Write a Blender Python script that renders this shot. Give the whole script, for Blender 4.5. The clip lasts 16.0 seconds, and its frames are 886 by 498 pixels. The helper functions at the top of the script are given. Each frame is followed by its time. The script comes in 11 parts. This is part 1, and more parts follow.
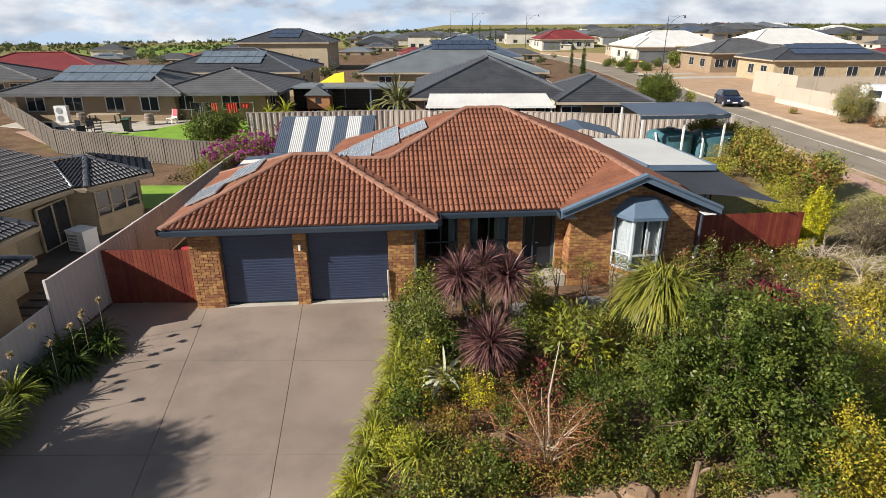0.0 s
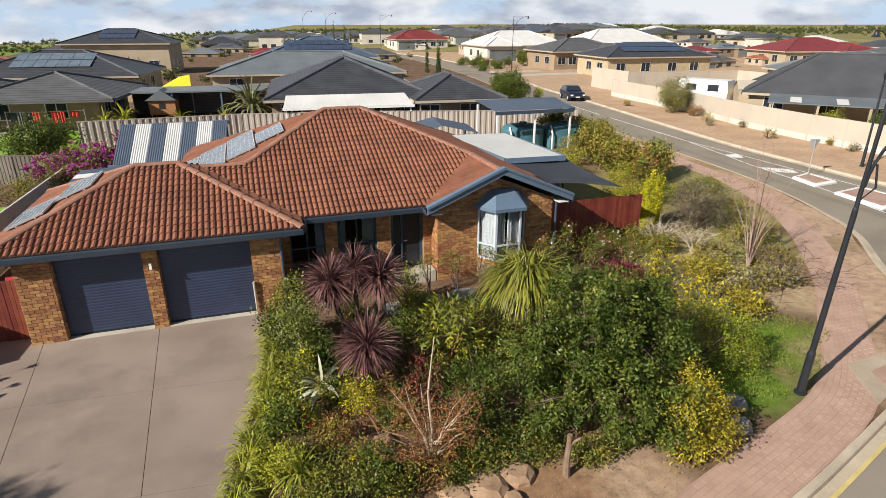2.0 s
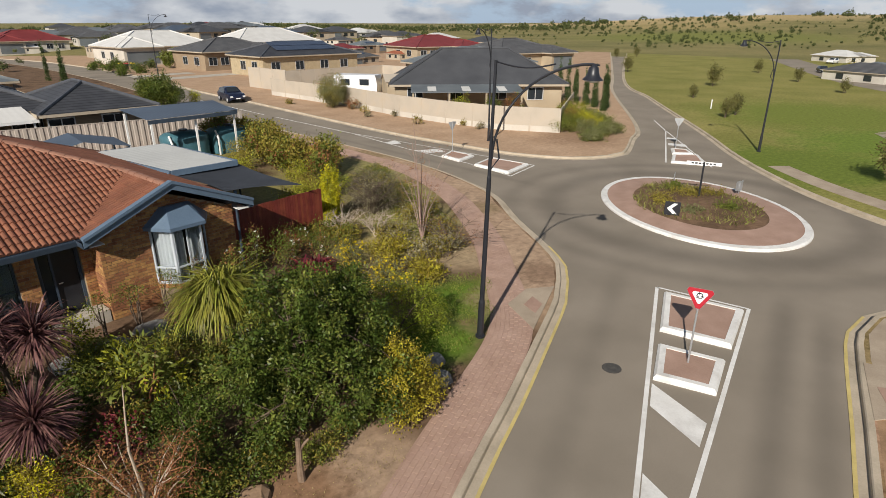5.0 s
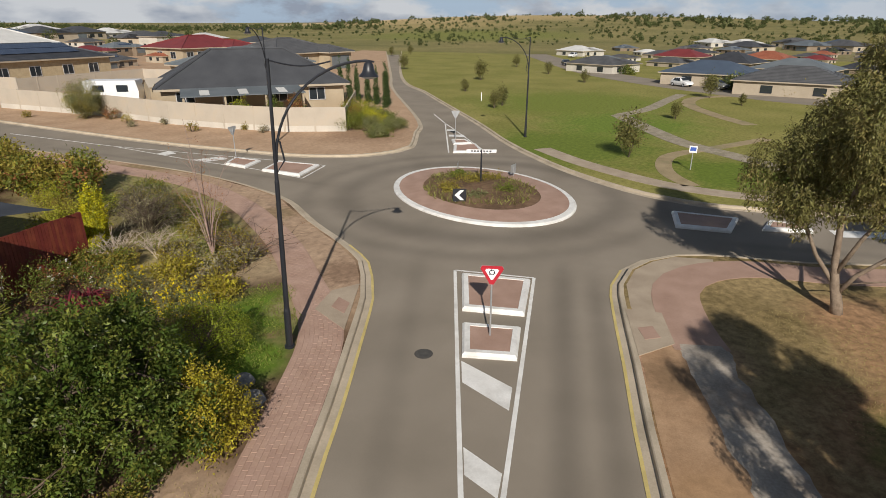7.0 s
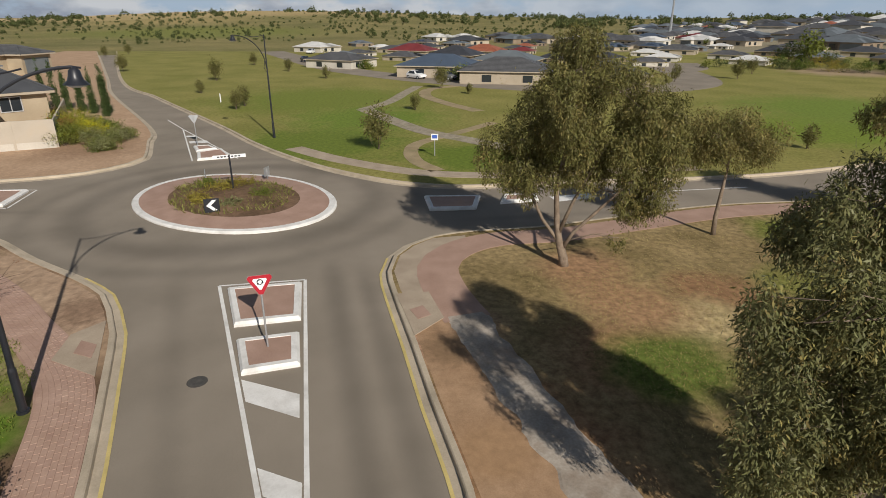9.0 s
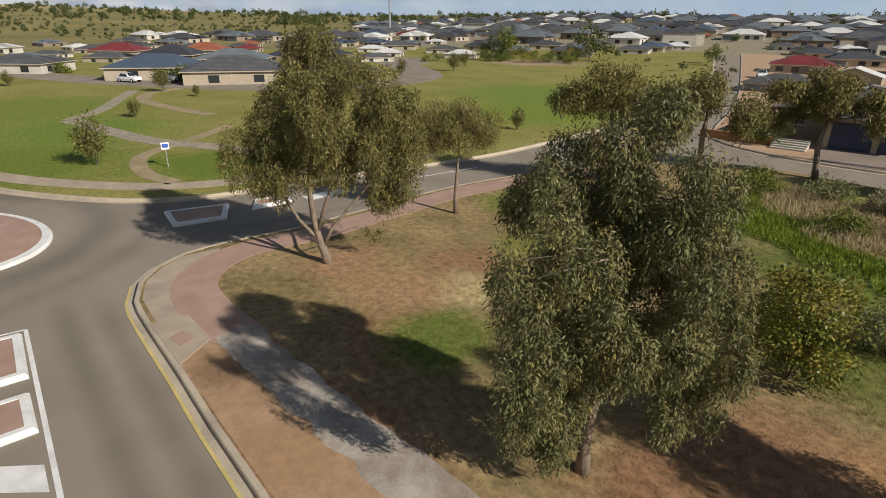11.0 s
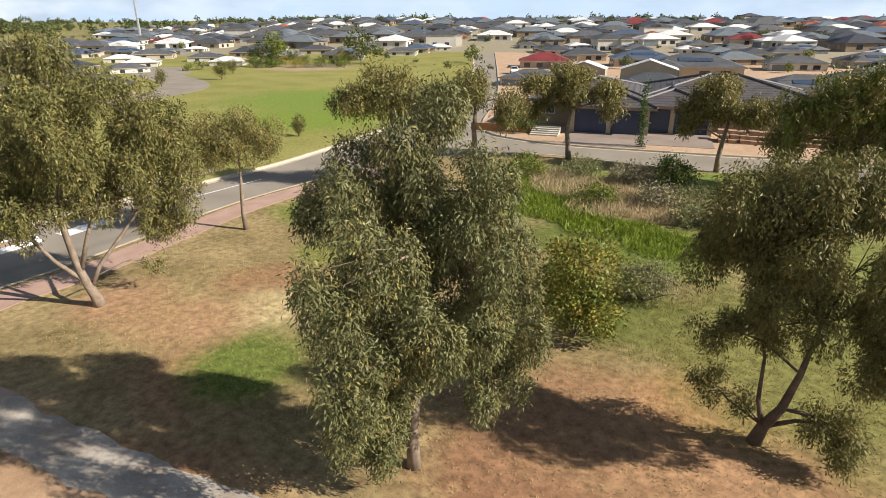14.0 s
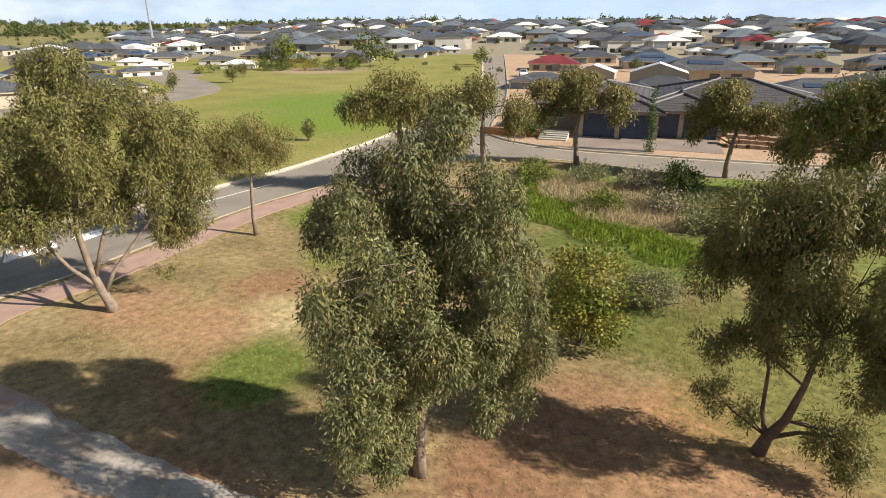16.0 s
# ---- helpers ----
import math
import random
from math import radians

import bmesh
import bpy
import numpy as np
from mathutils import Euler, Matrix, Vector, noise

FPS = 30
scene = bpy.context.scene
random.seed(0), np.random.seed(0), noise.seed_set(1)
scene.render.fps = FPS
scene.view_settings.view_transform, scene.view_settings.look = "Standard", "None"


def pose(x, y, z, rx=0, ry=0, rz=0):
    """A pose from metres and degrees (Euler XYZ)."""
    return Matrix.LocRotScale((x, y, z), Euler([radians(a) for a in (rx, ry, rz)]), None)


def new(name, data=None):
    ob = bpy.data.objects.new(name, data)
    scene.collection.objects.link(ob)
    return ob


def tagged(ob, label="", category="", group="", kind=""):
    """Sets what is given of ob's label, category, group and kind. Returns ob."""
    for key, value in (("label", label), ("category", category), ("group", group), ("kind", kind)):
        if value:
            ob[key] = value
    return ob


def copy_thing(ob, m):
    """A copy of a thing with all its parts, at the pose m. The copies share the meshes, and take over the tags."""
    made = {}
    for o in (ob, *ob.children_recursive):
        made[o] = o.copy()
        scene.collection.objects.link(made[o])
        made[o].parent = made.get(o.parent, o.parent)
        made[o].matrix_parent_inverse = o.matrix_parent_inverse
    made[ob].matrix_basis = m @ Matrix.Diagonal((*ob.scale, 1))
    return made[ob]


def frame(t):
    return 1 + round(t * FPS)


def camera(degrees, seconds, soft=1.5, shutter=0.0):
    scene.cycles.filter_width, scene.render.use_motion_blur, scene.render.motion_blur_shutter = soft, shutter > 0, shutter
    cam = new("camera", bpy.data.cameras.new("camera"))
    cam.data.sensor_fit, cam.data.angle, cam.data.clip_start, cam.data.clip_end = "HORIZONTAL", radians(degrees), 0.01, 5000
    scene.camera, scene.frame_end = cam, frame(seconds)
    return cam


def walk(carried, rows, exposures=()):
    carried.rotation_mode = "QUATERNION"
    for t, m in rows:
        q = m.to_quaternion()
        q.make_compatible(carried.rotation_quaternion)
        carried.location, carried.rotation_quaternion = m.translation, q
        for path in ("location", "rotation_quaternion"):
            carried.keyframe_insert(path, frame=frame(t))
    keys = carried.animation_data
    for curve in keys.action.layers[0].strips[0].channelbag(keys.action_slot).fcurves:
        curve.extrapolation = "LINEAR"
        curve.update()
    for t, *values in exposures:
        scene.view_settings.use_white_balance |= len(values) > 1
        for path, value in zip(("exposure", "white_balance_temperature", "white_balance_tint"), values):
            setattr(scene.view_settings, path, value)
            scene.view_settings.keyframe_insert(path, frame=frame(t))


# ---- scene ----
from mathutils.geometry import delaunay_2d_cdt

# camera: seconds, place, pitch, roll, yaw
PATH = [
    (0.0, -0.01, 0.00, 7.50, -21.29, 0.12, 0.00),
    (0.5, -0.01, -0.02, 7.50, -21.30, -0.02, -1.38),
    (1.0, 0.03, 0.02, 7.48, -21.30, 0.08, -4.36),
    (1.5, 0.05, 0.09, 7.46, -21.31, -0.02, -8.71),
    (2.0, 0.09, 0.06, 7.48, -21.29, -0.02, -13.39),
    (2.5, 0.11, 0.04, 7.50, -21.32, -0.04, -18.49),
    (3.0, 0.14, 0.03, 7.52, -21.31, 0.03, -24.13),
    (3.5, 0.16, 0.02, 7.53, -21.31, 0.08, -29.68),
    (4.0, 0.16, 0.04, 7.51, -21.34, -0.03, -34.90),
    (6.5, 0.19, 0.03, 7.54, -21.40, -0.05, -60.49),
    (7.0, 0.30, 0.02, 7.47, -21.38, -0.10, -65.76),
    (7.5, 0.39, 0.00, 7.43, -21.36, 0.01, -71.44),
    (8.0, 0.39, -0.06, 7.45, -21.48, 0.14, -77.64),
    (8.5, 0.33, -0.08, 7.50, -21.60, 0.05, -84.06),
    (11.0, 0.14, 0.02, 7.62, -21.87, -0.45, -115.02),
    (11.5, 0.14, -0.02, 7.60, -21.86, -0.38, -123.35),
    (12.0, 0.19, -0.10, 7.58, -21.83, -0.25, -130.29),
    (12.5, 0.25, -0.15, 7.56, -21.79, -0.03, -135.87),
    (13.0, 0.34, -0.14, 7.59, -21.73, 0.01, -137.73),
    (13.5, 0.34, -0.11, 7.60, -21.56, 0.05, -136.78),
    (14.0, 0.28, -0.09, 7.59, -21.44, 0.14, -136.27),
    (14.5, 0.23, -0.03, 7.59, -21.36, 0.16, -136.00),
    (15.0, 0.20, -0.02, 7.66, -21.33, 0.20, -135.77),
    (15.5, 0.20, -0.04, 7.74, -21.27, 0.20, -135.56),
    (16.0, 0.19, -0.05, 7.83, -21.31, 0.26, -135.39),
]
cam = camera(74.86, 16.0, soft=0.6)
EXPOSURES = [(0.0, 0.62), (2.5, 0.5), (4.0, 0.24), (6.3, 0.0), (7.0, -0.02), (9.0, -0.11), (11.0, 0.06), (12.0, 0.43), (13.0, 0.83), (16.0, 0.85)]
walk(cam, [(t, pose(x, y, z, 90 + p, r, w)) for t, x, y, z, p, r, w in PATH], EXPOSURES)

# ---- light: low afternoon sun, broken cloud ----
SUN_TO = Vector((-1.4945, -0.7346, 1.0)).normalized()   # towards the sun
sun_data = bpy.data.lights.new("sun", "SUN")
sun_data.energy, sun_data.angle, sun_data.color = 5.0, radians(0.55), (1.0, 0.935, 0.845)
sun = new("sun", sun_data)
sun.matrix_world = Matrix.Translation((0, 0, 60)) @ SUN_TO.to_track_quat("Z", "Y").to_matrix().to_4x4()

world = bpy.data.worlds.new("sky")
scene.world = world
world.use_nodes = True
wn, wl = world.node_tree.nodes, world.node_tree.links
wn.clear()
sky = wn.new("ShaderNodeTexSky")
sky.sky_type, sky.sun_disc = "NISHITA", False
sky.sun_elevation = math.asin(SUN_TO.z)
sky.sun_rotation = math.atan2(SUN_TO.x, SUN_TO.y)
sky.air_density, sky.dust_density, sky.ozone_density = 1.0, 0.5, 1.6
coord = wn.new("ShaderNodeTexCoord")
sep = wn.new("ShaderNodeSeparateXYZ")
wl.new(coord.outputs["Generated"], sep.inputs[0])
# cumulus: noise over directions, flattened towards the horizon
over = wn.new("ShaderNodeVectorMath")
over.operation, over.inputs[1].default_value = "MULTIPLY", (1.0, 1.0, 2.6)
wl.new(coord.outputs["Generated"], over.inputs[0])
cl = wn.new("ShaderNodeTexNoise")
cl.inputs["Scale"].default_value, cl.inputs["Detail"].default_value, cl.inputs["Roughness"].default_value = 5.5, 10.0, 0.6
wl.new(over.outputs[0], cl.inputs["Vector"])
cover = wn.new("ShaderNodeValToRGB")
cover.color_ramp.elements[0].position, cover.color_ramp.elements[1].position = 0.40, 0.50
wl.new(cl.outputs["Fac"], cover.inputs[0])
shade = wn.new("ShaderNodeTexNoise")
shade.inputs["Scale"].default_value, shade.inputs["Detail"].default_value = 9.0, 8.0
wl.new(over.outputs[0], shade.inputs["Vector"])
tone = wn.new("ShaderNodeValToRGB")
tone.color_ramp.elements[0].position, tone.color_ramp.elements[0].color = 0.38, (7.0, 8.0, 9.8, 1)
tone.color_ramp.elements[1].position, tone.color_ramp.elements[1].color = 0.60, (14.0, 14.5, 15.2, 1)
wl.new(shade.outputs["Fac"], tone.inputs[0])
mixc = wn.new("ShaderNodeMix")
mixc.data_type = "RGBA"
high = wn.new("ShaderNodeMapRange")      # the cloud banks lie low, the sky overhead is clear
high.inputs["From Min"].default_value, high.inputs["From Max"].default_value = 0.16, 0.5
high.inputs["To Min"].default_value, high.inputs["To Max"].default_value = 1.0, 0.12
wl.new(sep.outputs["Z"], high.inputs["Value"])
bank = wn.new("ShaderNodeMath")
bank.operation = "MULTIPLY"
wl.new(cover.outputs["Color"], bank.inputs[0])
wl.new(high.outputs["Result"], bank.inputs[1])
side = wn.new("ShaderNodeVectorMath")     # clear towards the south-east
side.operation, side.inputs[1].default_value = "DOT_PRODUCT", (0.62, -0.78, 0.0)
wl.new(coord.outputs["Generated"], side.inputs[0])
clear = wn.new("ShaderNodeMapRange")
clear.inputs["From Min"].default_value, clear.inputs["From Max"].default_value = 0.55, 0.95
clear.inputs["To Min"].default_value, clear.inputs["To Max"].default_value = 1.0, 0.2
wl.new(side.outputs["Value"], clear.inputs["Value"])
most = wn.new("ShaderNodeMath")
most.operation = "MULTIPLY"
wl.new(bank.outputs[0], most.inputs[0])
wl.new(clear.outputs["Result"], most.inputs[1])
wl.new(most.outputs[0], mixc.inputs[0])
haze = wn.new("ShaderNodeMapRange")       # pale haze low over the land
haze.inputs["From Min"].default_value, haze.inputs["From Max"].default_value = 0.05, 0.36
haze.inputs["To Min"].default_value, haze.inputs["To Max"].default_value = 0.85, 0.0
wl.new(sep.outputs["Z"], haze.inputs["Value"])
hazy = wn.new("ShaderNodeMix")
hazy.data_type = "RGBA"
wl.new(haze.outputs["Result"], hazy.inputs[0])
wl.new(sky.outputs[0], hazy.inputs["A"])
hazy.inputs["B"].default_value = (9.4, 12.2, 15.8, 1)
wl.new(hazy.outputs["Result"], mixc.inputs["A"])
wl.new(tone.outputs["Color"], mixc.inputs["B"])
bg = wn.new("ShaderNodeBackground")
bg.inputs["Strength"].default_value = 0.041
wl.new(mixc.outputs["Result"], bg.inputs["Color"])
wo = wn.new("ShaderNodeOutputWorld")
wl.new(bg.outputs[0], wo.inputs["Surface"])


# ---- materials ----
def surface(name, dark, light, scale=3.0, rough=0.8, fine=40.0, bump=0.15, metal=0.0, rows=0.0, rows_axis="Z", jitter=0.0, translucent=0.0,
            object_jitter=0.0, stain=None, stain_scale=0.4, stain_amount=0.35, distort=0.0, spec=0.5, row_dark=0.35):
    """A two-scale noise surface. rows: period of lines across an axis in metres. jitter: colour change from island to island."""
    m = bpy.data.materials.new(name)
    m.use_nodes = True
    n, l = m.node_tree.nodes, m.node_tree.links
    p = n["Principled BSDF"]
    p.inputs["Roughness"].default_value, p.inputs["Metallic"].default_value = rough, metal
    p.inputs["Specular IOR Level"].default_value = spec
    tc = n.new("ShaderNodeTexCoord")
    geo = n.new("ShaderNodeNewGeometry")
    big = n.new("ShaderNodeTexNoise")
    big.inputs["Scale"].default_value, big.inputs["Detail"].default_value, big.inputs["Distortion"].default_value = scale, 6.0, distort
    l.new(geo.outputs["Position"], big.inputs["Vector"])
    small = n.new("ShaderNodeTexNoise")
    small.inputs["Scale"].default_value, small.inputs["Detail"].default_value = fine, 4.0
    l.new(geo.outputs["Position"], small.inputs["Vector"])
    both = n.new("ShaderNodeMath")
    both.operation = "MULTIPLY_ADD"
    l.new(small.outputs["Fac"], both.inputs[0])
    both.inputs[1].default_value = 0.45
    l.new(big.outputs["Fac"], both.inputs[2])
    ramp = n.new("ShaderNodeValToRGB")
    ramp.color_ramp.elements[0].position, ramp.color_ramp.elements[0].color = 0.45, (*dark, 1)
    ramp.color_ramp.elements[1].position, ramp.color_ramp.elements[1].color = 0.98, (*light, 1)
    l.new(both.outputs[0], ramp.inputs[0])
    colour = ramp.outputs["Color"]
    if stain:
        st = n.new("ShaderNodeTexNoise")
        st.inputs["Scale"].default_value, st.inputs["Detail"].default_value, st.inputs["Roughness"].default_value = stain_scale, 8.0, 0.65
        l.new(geo.outputs["Position"], st.inputs["Vector"])
        sr = n.new("ShaderNodeValToRGB")
        sr.color_ramp.elements[0].position, sr.color_ramp.elements[1].position = 0.5, 0.68
        sr.color_ramp.elements[1].color = (stain_amount,) * 3 + (1,)
        l.new(st.outputs["Fac"], sr.inputs[0])
        sm = n.new("ShaderNodeMix")
        sm.data_type = "RGBA"
        l.new(sr.outputs["Color"], sm.inputs[0])
        l.new(colour, sm.inputs["A"])
        sm.inputs["B"].default_value = (*stain, 1)
        colour = sm.outputs["Result"]
    height = both.outputs[0]
    if jitter or object_jitter:
        hsv = n.new("ShaderNodeHueSaturation")
        src = geo.outputs["Random Per Island"]
        if object_jitter:
            src = n.new("ShaderNodeObjectInfo").outputs["Random"]
        for key, lo, hi in (("Value", 1 - (jitter or object_jitter), 1 + (jitter or object_jitter)), ("Hue", 0.5 - 0.05 * (jitter or object_jitter), 0.5 + 0.05 * (jitter or object_jitter))):
            mr = n.new("ShaderNodeMapRange")
            mr.inputs["To Min"].default_value, mr.inputs["To Max"].default_value = lo, hi
            l.new(src, mr.inputs["Value"])
            l.new(mr.outputs["Result"], hsv.inputs[key])
        l.new(colour, hsv.inputs["Color"])
        colour = hsv.outputs["Color"]
    if rows:
        sx = n.new("ShaderNodeSeparateXYZ")
        l.new(geo.outputs["Position"] if rows_axis == "Z" else tc.outputs["Object"], sx.inputs[0])
        pp = n.new("ShaderNodeMath")
        pp.operation = "PINGPONG"
        l.new(sx.outputs[rows_axis], pp.inputs[0])
        pp.inputs[1].default_value = rows / 2
        nm = n.new("ShaderNodeMath")
        nm.operation = "DIVIDE"
        l.new(pp.outputs[0], nm.inputs[0])
        nm.inputs[1].default_value = rows / 2
        rr = n.new("ShaderNodeValToRGB")
        rr.color_ramp.elements[0].position, rr.color_ramp.elements[0].color = 0.08, (row_dark, row_dark, row_dark, 1)
        rr.color_ramp.elements[1].position = 0.34
        l.new(nm.outputs[0], rr.inputs[0])
        mul = n.new("ShaderNodeMix")
        mul.data_type, mul.blend_type = "RGBA", "MULTIPLY"
        mul.inputs[0].default_value = 1.0
        l.new(colour, mul.inputs["A"])
        l.new(rr.outputs["Color"], mul.inputs["B"])
        colour = mul.outputs["Result"]
    l.new(colour, p.inputs["Base Color"])
    if bump:
        b = n.new("ShaderNodeBump")
        b.inputs["Strength"].default_value, b.inputs["Distance"].default_value = bump, 0.03
        l.new(height, b.inputs["Height"])
        l.new(b.outputs[0], p.inputs["Normal"])
    if translucent:
        tr = n.new("ShaderNodeBsdfTranslucent")
        l.new(colour, tr.inputs["Color"])
        ms = n.new("ShaderNodeMixShader")
        ms.inputs[0].default_value = translucent
        l.new(p.outputs[0], ms.inputs[1])
        l.new(tr.outputs[0], ms.inputs[2])
        l.new(ms.outputs[0], n["Material Output"].inputs["Surface"])
    return m


def zoned(name, base, zones, scale=0.6, fine=30.0, bump=0.3, contrast=1.0):
    """Ground: noise between the colours of base, with soft round patches (x, y, radius, colour)."""
    m = surface(name, *base, scale=scale, rough=0.95, fine=fine, bump=bump, spec=0.1)
    n, l = m.node_tree.nodes, m.node_tree.links
    p = n["Principled BSDF"]
    colour = p.inputs["Base Color"].links[0].from_socket
    geo = n.new("ShaderNodeNewGeometry")
    wob = n.new("ShaderNodeTexNoise")
    wob.inputs["Scale"].default_value, wob.inputs["Detail"].default_value, wob.inputs["Roughness"].default_value = 0.55, 9.0, 0.7
    l.new(geo.outputs["Position"], wob.inputs["Vector"])
    fleck = n.new("ShaderNodeTexNoise")
    fleck.inputs["Scale"].default_value, fleck.inputs["Detail"].default_value, fleck.inputs["Roughness"].default_value = 4.0, 9.0, 0.68
    l.new(geo.outputs["Position"], fleck.inputs["Vector"])
    for x, y, r, c in zones:
        d = n.new("ShaderNodeVectorMath")
        d.operation = "DISTANCE"
        flat = n.new("ShaderNodeVectorMath")
        flat.operation = "MULTIPLY"
        flat.inputs[1].default_value = (1, 1, 0)
        l.new(geo.outputs["Position"], flat.inputs[0])
        l.new(flat.outputs[0], d.inputs[0])
        d.inputs[1].default_value = (x, y, 0)
        a = n.new("ShaderNodeMath")
        a.operation = "MULTIPLY_ADD"
        l.new(wob.outputs["Fac"], a.inputs[0])
        a.inputs[1].default_value = r * 1.6
        l.new(d.outputs["Value"], a.inputs[2])
        a2 = n.new("ShaderNodeMath")
        a2.operation = "MULTIPLY_ADD"
        l.new(fleck.outputs["Fac"], a2.inputs[0])
        a2.inputs[1].default_value = r * 0.7
        l.new(a.outputs[0], a2.inputs[2])
        mr = n.new("ShaderNodeMapRange")
        mr.inputs["From Min"].default_value, mr.inputs["From Max"].default_value = r * 2.45, r * 1.75
        l.new(a2.outputs[0], mr.inputs["Value"])
        mx = n.new("ShaderNodeMix")
        mx.data_type = "RGBA"
        l.new(mr.outputs["Result"], mx.inputs[0])
        l.new(colour, mx.inputs["A"])
        mx.inputs["B"].default_value = (*c, 1)
        colour = mx.outputs["Result"]
    vary = n.new("ShaderNodeMapRange")
    vary.inputs["From Min"].default_value, vary.inputs["From Max"].default_value = 0.3, 0.7
    vary.inputs["To Min"].default_value, vary.inputs["To Max"].default_value = 1 - 0.6 * contrast, 1 + 0.55 * contrast
    l.new(fleck.outputs["Fac"], vary.inputs["Value"])
    hv = n.new("ShaderNodeHueSaturation")
    l.new(vary.outputs["Result"], hv.inputs["Value"])
    l.new(colour, hv.inputs["Color"])
    l.new(hv.outputs["Color"], p.inputs["Base Color"])
    return m


def glass(name, tint=(0.02, 0.025, 0.03)):
    m = surface(name, tint, tuple(c * 1.5 for c in tint), scale=0.5, rough=0.06, fine=3.0, bump=0.0, spec=0.8)
    return m


ASPHALT = surface("asphalt", (0.2060, 0.1750, 0.1360), (0.2987, 0.2560, 0.2040), scale=0.35, rough=0.9, fine=70, bump=0.12, stain=(0.12, 0.108, 0.09), stain_scale=0.22, stain_amount=0.1, spec=0.3)
def worn_ring(m, x, y, radius, width, amount):
    """A darker tyre-worn ring round a point."""
    n, l = m.node_tree.nodes, m.node_tree.links
    p = n["Principled BSDF"]
    geo = n.new("ShaderNodeNewGeometry")
    d = n.new("ShaderNodeVectorMath")
    d.operation, d.inputs[1].default_value = "DISTANCE", (x, y, -0.12)
    l.new(geo.outputs["Position"], d.inputs[0])
    off = n.new("ShaderNodeMath")
    off.operation, off.inputs[1].default_value = "SUBTRACT", radius
    l.new(d.outputs["Value"], off.inputs[0])
    size = n.new("ShaderNodeMath")
    size.operation = "ABSOLUTE"
    l.new(off.outputs[0], size.inputs[0])
    mr = n.new("ShaderNodeMapRange")
    mr.interpolation_type = "SMOOTHSTEP"
    mr.inputs["From Max"].default_value, mr.inputs["To Min"].default_value = width, amount
    l.new(size.outputs[0], mr.inputs["Value"])
    hv = n.new("ShaderNodeHueSaturation")
    l.new(mr.outputs["Result"], hv.inputs["Value"])
    l.new(p.inputs["Base Color"].links[0].from_socket, hv.inputs["Color"])
    l.new(hv.outputs["Color"], p.inputs["Base Color"])


def worn_track(m, a, b, width, amount):
    """A darker tyre track along the line from a to b, fading at its ends."""
    n, l = m.node_tree.nodes, m.node_tree.links
    p = n["Principled BSDF"]
    d = Vector((b[0] - a[0], b[1] - a[1]))
    length = d.length
    d.normalize()
    geo = n.new("ShaderNodeNewGeometry")
    rel = n.new("ShaderNodeVectorMath")
    rel.operation, rel.inputs[1].default_value = "SUBTRACT", (a[0], a[1], 0)
    l.new(geo.outputs["Position"], rel.inputs[0])
    out = []
    for axis in ((-d.y, d.x, 0), (d.x, d.y, 0)):
        dot = n.new("ShaderNodeVectorMath")
        dot.operation, dot.inputs[1].default_value = "DOT_PRODUCT", axis
        l.new(rel.outputs[0], dot.inputs[0])
        away = n.new("ShaderNodeMath")
        away.operation, away.inputs[1].default_value = "SUBTRACT", 0.0 if not out else length / 2
        l.new(dot.outputs["Value"], away.inputs[0])
        size = n.new("ShaderNodeMath")
        size.operation = "ABSOLUTE"
        l.new(away.outputs[0], size.inputs[0])
        mr = n.new("ShaderNodeMapRange")
        mr.interpolation_type = "SMOOTHSTEP"
        mr.inputs["From Min"].default_value, mr.inputs["From Max"].default_value = (0.0, width) if not out else (length / 2 - 3, length / 2)
        mr.inputs["To Min"].default_value, mr.inputs["To Max"].default_value = (1 - amount if not out else 1.0), 0.0
        l.new(size.outputs[0], mr.inputs["Value"])
        out.append(mr)
    both = n.new("ShaderNodeMath")
    both.operation = "MULTIPLY"
    l.new(out[0].outputs["Result"], both.inputs[0])
    l.new(out[1].outputs["Result"], both.inputs[1])
    inv = n.new("ShaderNodeMath")
    inv.operation, inv.inputs[0].default_value = "SUBTRACT", 1.0
    l.new(both.outputs[0], inv.inputs[1])
    hv = n.new("ShaderNodeHueSaturation")
    l.new(inv.outputs[0], hv.inputs["Value"])
    l.new(p.inputs["Base Color"].links[0].from_socket, hv.inputs["Color"])
    l.new(hv.outputs["Color"], p.inputs["Base Color"])


for a, b, w, k in (((2.0, -0.3), (19.5, 4.0), 0.55, 0.74), ((2.0, -1.25), (19.0, 2.9), 0.45, 0.8), ((2.0, 2.3), (17.5, 8.6), 0.5, 0.88), ((2.0, 3.7), (16.0, 9.4), 0.4, 0.9), ((23.6, 16), (23.9, 40), 0.4, 0.86), ((27.6, 20), (27.3, 40), 0.4, 0.88), ((22.6, 0), (25.6, -18), 0.5, 0.85)):
    worn_track(ASPHALT, a, b, w, k)
worn_ring(ASPHALT, 25.5, 9.4, 6.3, 1.2, 0.74)
worn_ring(ASPHALT, 25.5, 9.4, 8.2, 0.7, 0.86)
DRIVE = surface("grey_brown_concrete", (0.205, 0.158, 0.126), (0.322, 0.256, 0.208), scale=0.5, rough=0.75, fine=55, bump=0.06, stain=(0.095, 0.08, 0.07), stain_scale=0.3, stain_amount=0.45)
CONCRETE = surface("pale_concrete", (0.33, 0.30, 0.25), (0.55, 0.50, 0.42), scale=1.2, fine=30, bump=0.1)
